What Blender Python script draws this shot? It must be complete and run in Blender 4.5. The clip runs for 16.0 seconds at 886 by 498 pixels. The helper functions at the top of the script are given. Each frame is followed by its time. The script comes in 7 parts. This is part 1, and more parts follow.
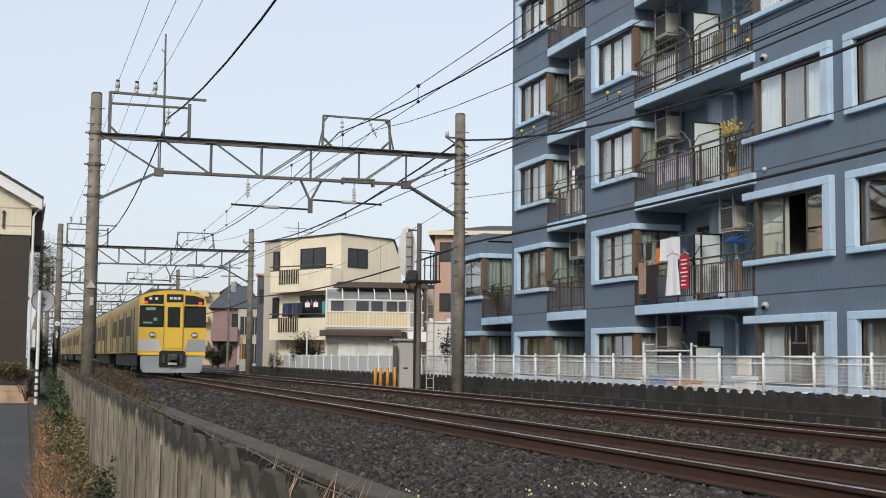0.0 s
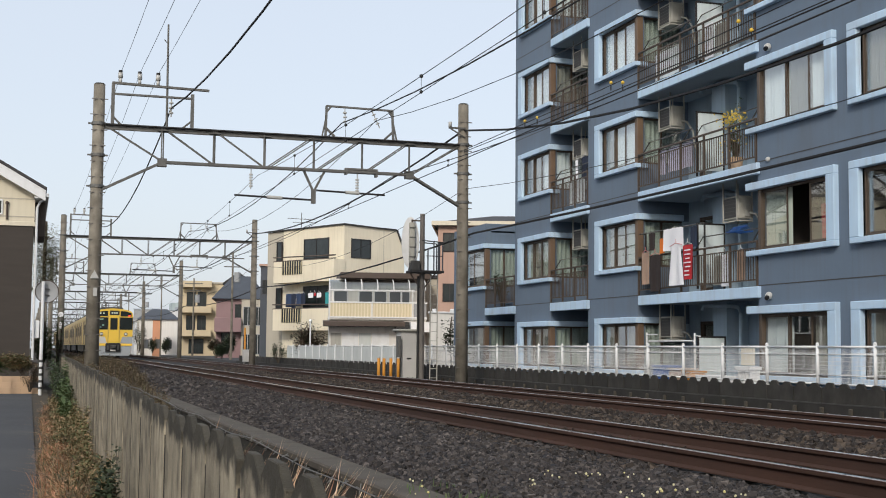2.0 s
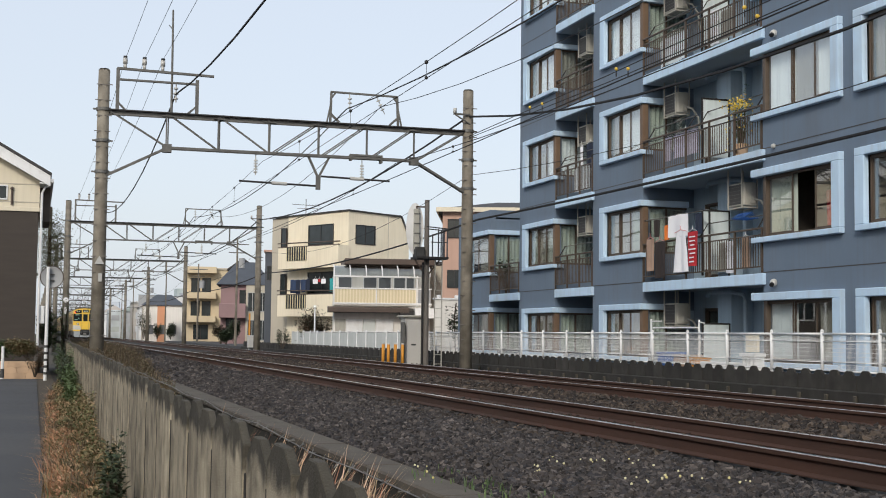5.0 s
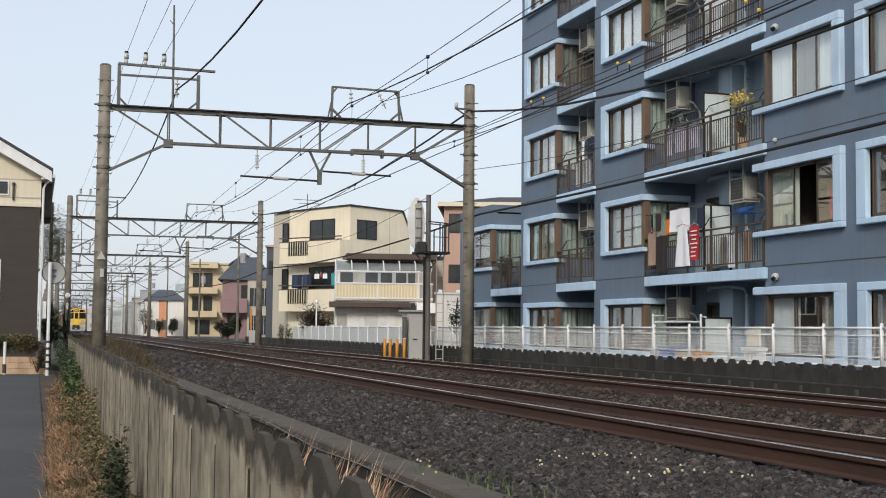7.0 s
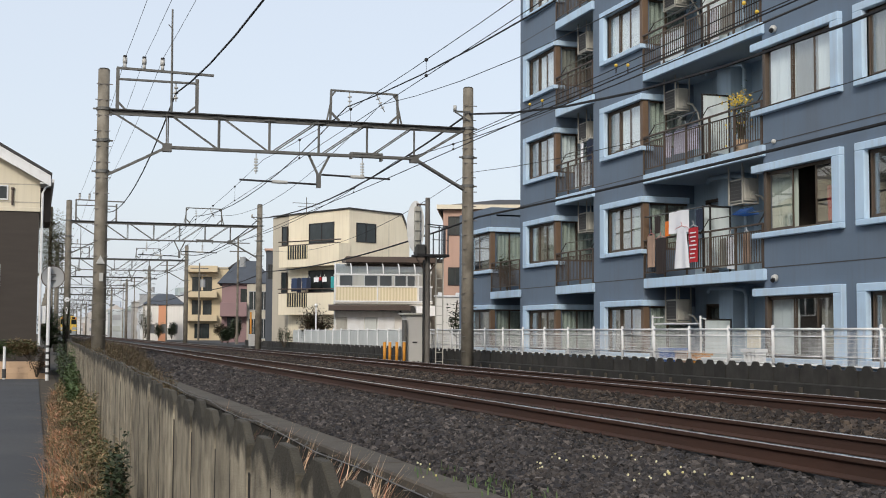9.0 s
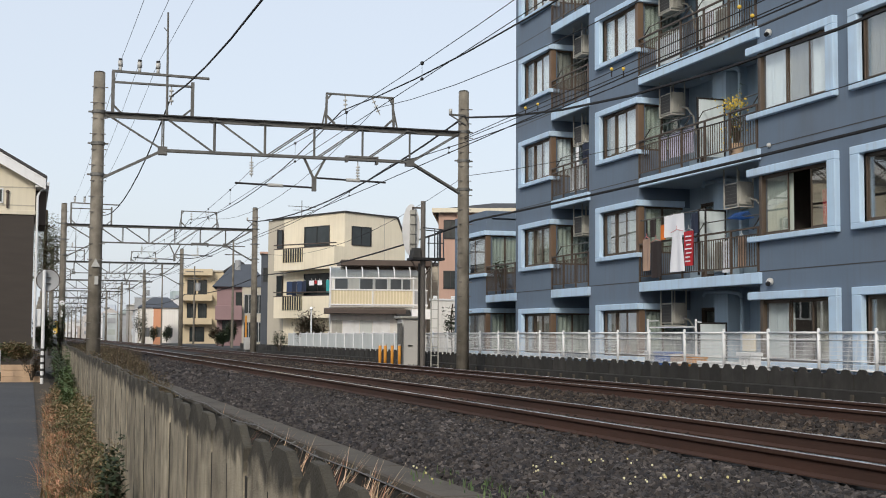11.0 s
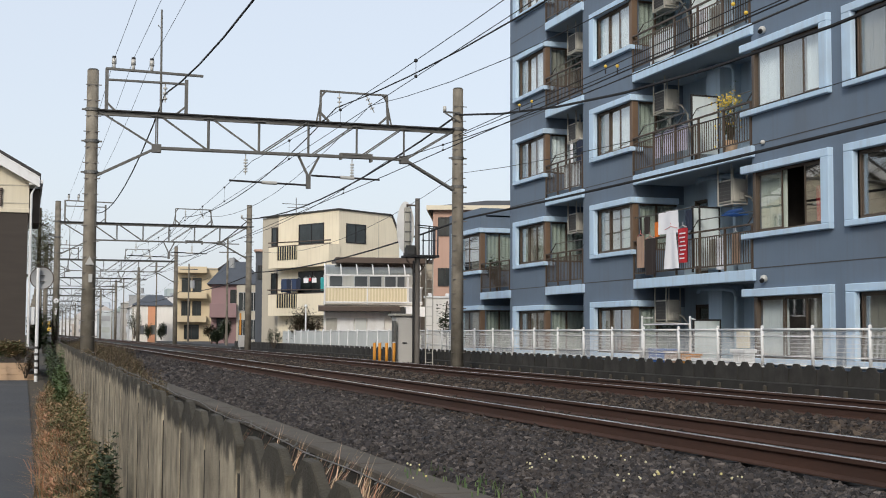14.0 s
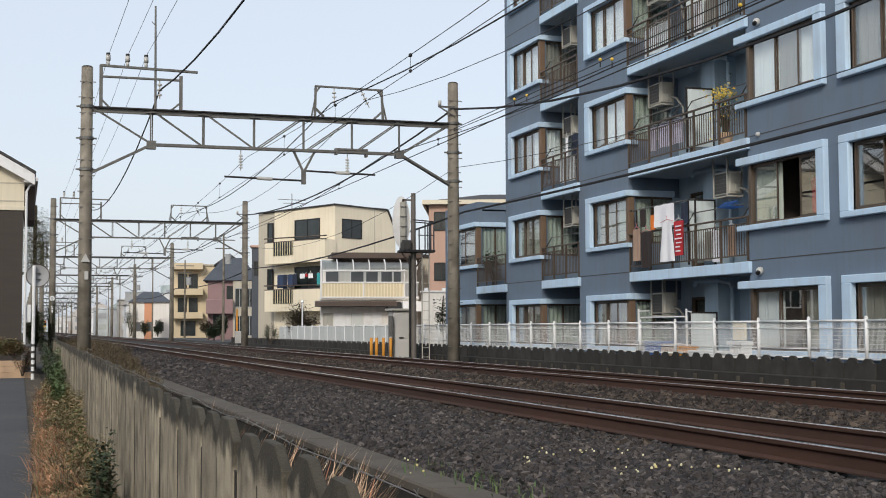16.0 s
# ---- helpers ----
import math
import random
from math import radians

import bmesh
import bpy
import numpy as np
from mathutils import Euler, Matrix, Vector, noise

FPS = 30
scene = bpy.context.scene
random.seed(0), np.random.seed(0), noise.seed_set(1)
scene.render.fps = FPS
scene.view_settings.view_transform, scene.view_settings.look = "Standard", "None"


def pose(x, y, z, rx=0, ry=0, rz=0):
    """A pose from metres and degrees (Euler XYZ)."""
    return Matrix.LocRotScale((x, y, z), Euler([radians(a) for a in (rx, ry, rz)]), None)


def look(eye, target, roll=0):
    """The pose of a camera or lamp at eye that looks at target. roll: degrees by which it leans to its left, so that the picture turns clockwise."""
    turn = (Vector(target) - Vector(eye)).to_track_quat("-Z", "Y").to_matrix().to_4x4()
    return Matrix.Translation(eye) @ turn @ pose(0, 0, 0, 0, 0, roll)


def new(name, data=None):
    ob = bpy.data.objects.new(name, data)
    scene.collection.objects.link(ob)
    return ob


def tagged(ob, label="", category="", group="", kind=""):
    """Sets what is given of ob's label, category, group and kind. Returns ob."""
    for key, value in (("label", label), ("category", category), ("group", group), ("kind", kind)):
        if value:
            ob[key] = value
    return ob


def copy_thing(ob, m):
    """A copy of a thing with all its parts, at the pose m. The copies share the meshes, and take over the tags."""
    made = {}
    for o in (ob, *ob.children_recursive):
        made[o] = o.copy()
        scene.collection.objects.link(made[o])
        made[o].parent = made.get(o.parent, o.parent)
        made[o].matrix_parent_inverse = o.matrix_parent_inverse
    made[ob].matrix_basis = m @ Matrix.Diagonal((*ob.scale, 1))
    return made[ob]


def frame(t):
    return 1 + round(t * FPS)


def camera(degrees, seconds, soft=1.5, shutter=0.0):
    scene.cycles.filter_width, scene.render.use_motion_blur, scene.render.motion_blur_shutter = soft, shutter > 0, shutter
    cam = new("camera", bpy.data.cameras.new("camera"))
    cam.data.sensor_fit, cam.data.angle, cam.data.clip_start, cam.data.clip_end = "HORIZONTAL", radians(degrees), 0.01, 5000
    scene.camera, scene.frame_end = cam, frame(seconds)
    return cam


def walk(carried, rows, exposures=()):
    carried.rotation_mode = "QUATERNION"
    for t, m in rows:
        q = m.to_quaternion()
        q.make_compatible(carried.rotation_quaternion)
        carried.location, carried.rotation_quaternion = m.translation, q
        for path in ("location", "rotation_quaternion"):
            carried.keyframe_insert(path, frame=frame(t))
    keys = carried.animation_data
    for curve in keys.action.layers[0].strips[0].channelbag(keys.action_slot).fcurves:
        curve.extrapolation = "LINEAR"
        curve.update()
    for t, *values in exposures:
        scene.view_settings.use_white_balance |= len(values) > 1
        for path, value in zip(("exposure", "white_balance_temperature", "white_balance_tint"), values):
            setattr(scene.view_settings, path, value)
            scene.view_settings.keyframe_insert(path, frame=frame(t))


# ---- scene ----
# ---- camera ----
cam = camera(37.6, 16.0, soft=1.0)


def aim(x, y, z, yaw, pitch, roll):
    a, b = radians(yaw), radians(pitch)
    way = Vector((math.sin(a) * math.cos(b), math.cos(a) * math.cos(b), math.sin(b)))
    eye = Vector((x, y, z))
    return look(eye, eye + way * 10, roll)


walk(cam, [
    (0, aim(0.0144, -0.0010, 0.8336, 17.722, 4.825, 0.561)),
    (0.5, aim(0.0122, 0.0034, 0.8333, 17.664, 4.742, 0.514)),
    (1, aim(0.0121, 0.0038, 0.8310, 17.632, 4.632, 0.515)),
    (1.5, aim(0.0132, 0.0016, 0.8314, 17.586, 4.516, 0.515)),
    (2, aim(0.0135, 0.0016, 0.8316, 17.587, 4.402, 0.515)),
    (2.5, aim(0.0151, 0.0040, 0.8314, 17.589, 4.240, 0.443)),
    (3, aim(0.0154, 0.0045, 0.8324, 17.589, 4.108, 0.454)),
    (3.5, aim(0.0134, 0.0019, 0.8322, 17.538, 4.097, 0.515)),
    (4, aim(0.0120, 0.0034, 0.8286, 17.473, 4.043, 0.607)),
    (6.5, aim(0.0008, 0.0056, 0.8302, 17.300, 3.537, 0.596)),
    (7, aim(-0.0000, -0.0000, 0.8305, 17.343, 3.564, 0.533)),
    (7.5, aim(0.0029, 0.0019, 0.8312, 17.404, 3.607, 0.408)),
    (8, aim(0.0027, 0.0008, 0.8293, 17.342, 3.617, 0.322)),
    (8.5, aim(-0.0015, -0.0034, 0.8321, 17.335, 3.673, 0.386)),
    (9, aim(0.0002, 0.0000, 0.8326, 17.372, 3.685, 0.280)),
    (11.5, aim(-0.0073, 0.0016, 0.8315, 17.620, 3.848, 0.296)),
    (12, aim(-0.0031, -0.0019, 0.8341, 17.538, 3.799, 0.162)),
    (12.5, aim(-0.0006, -0.0026, 0.8336, 17.460, 3.768, 0.172)),
    (13, aim(0.0027, 0.0039, 0.8316, 17.458, 3.691, 0.280)),
    (13.5, aim(0.0022, 0.0041, 0.8331, 17.620, 3.676, 0.297)),
    (14, aim(0.0009, -0.0016, 0.8316, 17.819, 3.721, 0.219)),
    (14.5, aim(0.0025, 0.0066, 0.8314, 17.901, 3.624, 0.135)),
    (15, aim(0.0021, 0.0025, 0.8346, 17.901, 3.536, 0.030)),
    (15.5, aim(0.0027, 0.0058, 0.8311, 17.975, 3.550, -0.164)),
    (16, aim(0.0050, 0.0021, 0.8332, 17.989, 3.478, -0.232)),
], exposures=[(0.0, 0.0), (16.0, 0.0)])

# ---- world and sun ----
SUN_AZ, SUN_EL = 213.0, 32.0      # degrees clockwise from +Y, and above the horizon
world = bpy.data.worlds.new("overcast_sky")
scene.world = world
world.use_nodes = True
wn, wl = world.node_tree.nodes, world.node_tree.links
wn.clear()
w_out = wn.new("ShaderNodeOutputWorld")
w_sky = wn.new("ShaderNodeTexSky")
w_sky.sky_type = "NISHITA"
w_sky.sun_disc = False
w_sky.sun_elevation, w_sky.sun_rotation = radians(SUN_EL), radians(SUN_AZ)
w_sky.dust_density, w_sky.air_density = 3.0, 1.0
w_bg = wn.new("ShaderNodeBackground")
w_bg.inputs[1].default_value = 0.05
w_haze = wn.new("ShaderNodeBackground")          # the even veil of thin cloud
w_haze.inputs[0].default_value = (0.745, 0.795, 0.87, 1)
w_haze.inputs[1].default_value = 0.78
w_add = wn.new("ShaderNodeAddShader")
wl.new(w_sky.outputs[0], w_bg.inputs[0])
wl.new(w_bg.outputs[0], w_add.inputs[0])
wl.new(w_haze.outputs[0], w_add.inputs[1])
wl.new(w_add.outputs[0], w_out.inputs[0])
sun = new("sun", bpy.data.lights.new("sun", "SUN"))
sun.data.energy, sun.data.angle, sun.data.color = 2.1, radians(12), (1.0, 0.93, 0.82)
sa, se = radians(SUN_AZ), radians(SUN_EL)
sun.matrix_world = look((0, 0, 60), Vector((0, 0, 60)) - Vector((math.sin(sa) * math.cos(se), math.cos(sa) * math.cos(se), math.sin(se))))


# ---- materials ----
def mat(name, col, col2=None, rough=0.7, metal=0.0, scale=4.0, fine=60.0, mix=0.5, bump=0.15, streak=0.0, spec=0.5, rnd=0.0, dirt=None, dirt_amt=0.35, stretch=(1, 1, 1), crust=None, sfreq=7.0):
    """A principled surface: two colours mixed by a broad and a fine noise, fine relief, stains, and an even shift per object."""
    m = bpy.data.materials.new(name)
    m.use_nodes = True
    n, l = m.node_tree.nodes, m.node_tree.links
    p = n["Principled BSDF"]
    p.inputs["Roughness"].default_value, p.inputs["Metallic"].default_value = rough, metal
    p.inputs["Specular IOR Level"].default_value = spec
    tc = n.new("ShaderNodeTexCoord")
    mp = n.new("ShaderNodeMapping")
    mp.inputs["Scale"].default_value = stretch
    l.new(tc.outputs["Object"], mp.inputs[0])
    where = tc.outputs["Object"]
    if rnd:      # no two pieces share their grain
        ri, rm, rc, ra = n.new("ShaderNodeObjectInfo"), n.new("ShaderNodeMath"), n.new("ShaderNodeCombineXYZ"), n.new("ShaderNodeVectorMath")
        rm.operation = "MULTIPLY"
        rm.inputs[1].default_value = 40.0
        l.new(ri.outputs["Random"], rm.inputs[0])
        l.new(rm.outputs[0], rc.inputs[1])
        l.new(where, ra.inputs[0])
        l.new(rc.outputs[0], ra.inputs[1])
        where = ra.outputs[0]
        l.new(where, mp.inputs[0])
    col2 = col2 or tuple(c * 0.72 for c in col)
    big, small = n.new("ShaderNodeTexNoise"), n.new("ShaderNodeTexNoise")
    big.inputs["Scale"].default_value, small.inputs["Scale"].default_value = scale, fine
    big.inputs["Detail"].default_value, small.inputs["Detail"].default_value = 5, 3
    l.new(mp.outputs[0], big.inputs[0])
    l.new(mp.outputs[0], small.inputs[0])
    mth = n.new("ShaderNodeMath")
    mth.operation = "MULTIPLY_ADD"
    l.new(small.outputs[0], mth.inputs[0])
    mth.inputs[1].default_value = 0.5
    sub = n.new("ShaderNodeMath")
    sub.operation = "MULTIPLY_ADD"
    l.new(big.outputs[0], sub.inputs[0])
    sub.inputs[1].default_value, sub.inputs[2].default_value = 1.6, -0.55
    l.new(sub.outputs[0], mth.inputs[2])
    ramp = n.new("ShaderNodeMix")
    ramp.data_type = "RGBA"
    ramp.inputs[6].default_value, ramp.inputs[7].default_value = (*col, 1), (*col2, 1)
    cl = n.new("ShaderNodeMath")
    cl.operation = "MULTIPLY"
    cl.use_clamp = True
    l.new(mth.outputs[0], cl.inputs[0])
    cl.inputs[1].default_value = mix * 2
    l.new(cl.outputs[0], ramp.inputs[0])
    out = ramp.outputs[2]
    if streak:
        st = n.new("ShaderNodeTexNoise")
        st.inputs["Scale"].default_value, st.inputs["Detail"].default_value = 1.0, 4
        ms = n.new("ShaderNodeMapping")
        ms.inputs["Scale"].default_value = (sfreq, sfreq, 0.05 * sfreq)
        l.new(where, ms.inputs[0])
        l.new(ms.outputs[0], st.inputs[0])
        rr = n.new("ShaderNodeMapRange")
        rr.inputs[1].default_value, rr.inputs[2].default_value = 0.48, 0.75
        rr.inputs[3].default_value, rr.inputs[4].default_value = 0, streak
        l.new(st.outputs[0], rr.inputs[0])
        mx = n.new("ShaderNodeMix")
        mx.data_type = "RGBA"
        l.new(rr.outputs[0], mx.inputs[0])
        l.new(out, mx.inputs[6])
        mx.inputs[7].default_value = (*(dirt or tuple(c * 0.4 for c in col)), 1)
        out = mx.outputs[2]
    if dirt:
        dn = n.new("ShaderNodeTexNoise")
        dn.inputs["Scale"].default_value, dn.inputs["Detail"].default_value = scale * 0.6, 6
        l.new(where, dn.inputs[0])
        dr = n.new("ShaderNodeMapRange")
        dr.inputs[1].default_value, dr.inputs[2].default_value = 0.5, 0.68
        dr.inputs[3].default_value, dr.inputs[4].default_value = 0, dirt_amt
        l.new(dn.outputs[0], dr.inputs[0])
        mx = n.new("ShaderNodeMix")
        mx.data_type = "RGBA"
        l.new(dr.outputs[0], mx.inputs[0])
        l.new(out, mx.inputs[6])
        mx.inputs[7].default_value = (*dirt, 1)
        out = mx.outputs[2]
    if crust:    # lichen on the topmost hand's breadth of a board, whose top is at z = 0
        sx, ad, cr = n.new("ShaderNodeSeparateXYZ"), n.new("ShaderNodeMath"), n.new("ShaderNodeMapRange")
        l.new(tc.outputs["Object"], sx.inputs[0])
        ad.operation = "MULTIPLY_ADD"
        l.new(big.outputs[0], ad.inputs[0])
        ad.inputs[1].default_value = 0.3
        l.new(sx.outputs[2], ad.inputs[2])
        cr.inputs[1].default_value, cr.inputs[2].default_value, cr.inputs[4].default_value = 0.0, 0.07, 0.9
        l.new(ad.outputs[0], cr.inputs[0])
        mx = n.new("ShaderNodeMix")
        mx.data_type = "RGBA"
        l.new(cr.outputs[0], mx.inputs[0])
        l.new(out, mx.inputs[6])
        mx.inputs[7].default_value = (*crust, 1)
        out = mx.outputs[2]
    if rnd:
        oi, hs = n.new("ShaderNodeObjectInfo"), n.new("ShaderNodeHueSaturation")
        mr = n.new("ShaderNodeMapRange")
        mr.inputs[3].default_value, mr.inputs[4].default_value = 1 - rnd, 1 + rnd
        l.new(oi.outputs["Random"], mr.inputs[0])
        l.new(mr.outputs[0], hs.inputs["Value"])
        l.new(out, hs.inputs["Color"])
        out = hs.outputs[0]
    l.new(out, p.inputs["Base Color"])
    if bump:
        b = n.new("ShaderNodeBump")
        b.inputs["Strength"].default_value, b.inputs["Distance"].default_value = bump, 0.02
        l.new(mth.outputs[0], b.inputs["Height"])
        l.new(b.outputs[0], p.inputs["Normal"])
    return m


def island_mat(name, cols, rough=0.9, bump=0.3, fine=90.0, sheen=0.0):
    """Many small pieces in one mesh, each with a colour of its own."""
    m = bpy.data.materials.new(name)
    m.use_nodes = True
    n, l = m.node_tree.nodes, m.node_tree.links
    p = n["Principled BSDF"]
    p.inputs["Roughness"].default_value = rough
    g, r = n.new("ShaderNodeNewGeometry"), n.new("ShaderNodeValToRGB")
    l.new(g.outputs["Random Per Island"], r.inputs[0])
    while len(r.color_ramp.elements) < len(cols):
        r.color_ramp.elements.new(0.5)
    for i, c in enumerate(cols):
        r.color_ramp.elements[i].position, r.color_ramp.elements[i].color = i / max(1, len(cols) - 1), (*c, 1)
    tc, t = n.new("ShaderNodeTexCoord"), n.new("ShaderNodeTexNoise")
    t.inputs["Scale"].default_value = fine
    l.new(tc.outputs["Object"], t.inputs[0])
    mr = n.new("ShaderNodeMapRange")
    mr.inputs[3].default_value, mr.inputs[4].default_value = 0.6, 1.4
    l.new(t.outputs[0], mr.inputs[0])
    hs = n.new("ShaderNodeHueSaturation")
    l.new(mr.outputs[0], hs.inputs["Value"])
    l.new(r.outputs[0], hs.inputs["Color"])
    l.new(hs.outputs[0], p.inputs["Base Color"])
    if bump:
        b = n.new("ShaderNodeBump")
        b.inputs["Strength"].default_value, b.inputs["Distance"].default_value = bump, 0.01
        l.new(t.outputs[0], b.inputs["Height"])
        l.new(b.outputs[0], p.inputs["Normal"])
    return m


def glass_mat(name, tint=(0.75, 0.8, 0.8), gloss=0.08, rough=0.02):
    m = bpy.data.materials.new(name)
    m.use_nodes = True
    n, l = m.node_tree.nodes, m.node_tree.links
    n.remove(n["Principled BSDF"])
    t, g, mx, fr = n.new("ShaderNodeBsdfTransparent"), n.new("ShaderNodeBsdfGlossy"), n.new("ShaderNodeMixShader"), n.new("ShaderNodeLayerWeight")
    pw_, ma = n.new("ShaderNodeMath"), n.new("ShaderNodeMath")
    pw_.operation, ma.operation = "POWER", "MULTIPLY_ADD"
    t.inputs[0].default_value = (*tint, 1)
    g.inputs["Roughness"].default_value = rough
    fr.inputs[0].default_value = 0.5
    l.new(fr.outputs["Facing"], pw_.inputs[0])
    pw_.inputs[1].default_value = 2.5
    l.new(pw_.outputs[0], ma.inputs[0])
    ma.inputs[1].default_value, ma.inputs[2].default_value = 0.7, gloss
    l.new(ma.outputs[0], mx.inputs[0])
    l.new(t.outputs[0], mx.inputs[1])
    l.new(g.outputs[0], mx.inputs[2])
    l.new(mx.outputs[0], n["Material Output"].inputs[0])
    return m


def glow_mat(name, col, power):
    m = bpy.data.materials.new(name)
    m.use_nodes = True
    p = m.node_tree.nodes["Principled BSDF"]
    p.inputs["Base Color"].default_value = (*col, 1)
    p.inputs["Emission Color"].default_value = (*col, 1)
    p.inputs["Emission Strength"].default_value = power
    return m


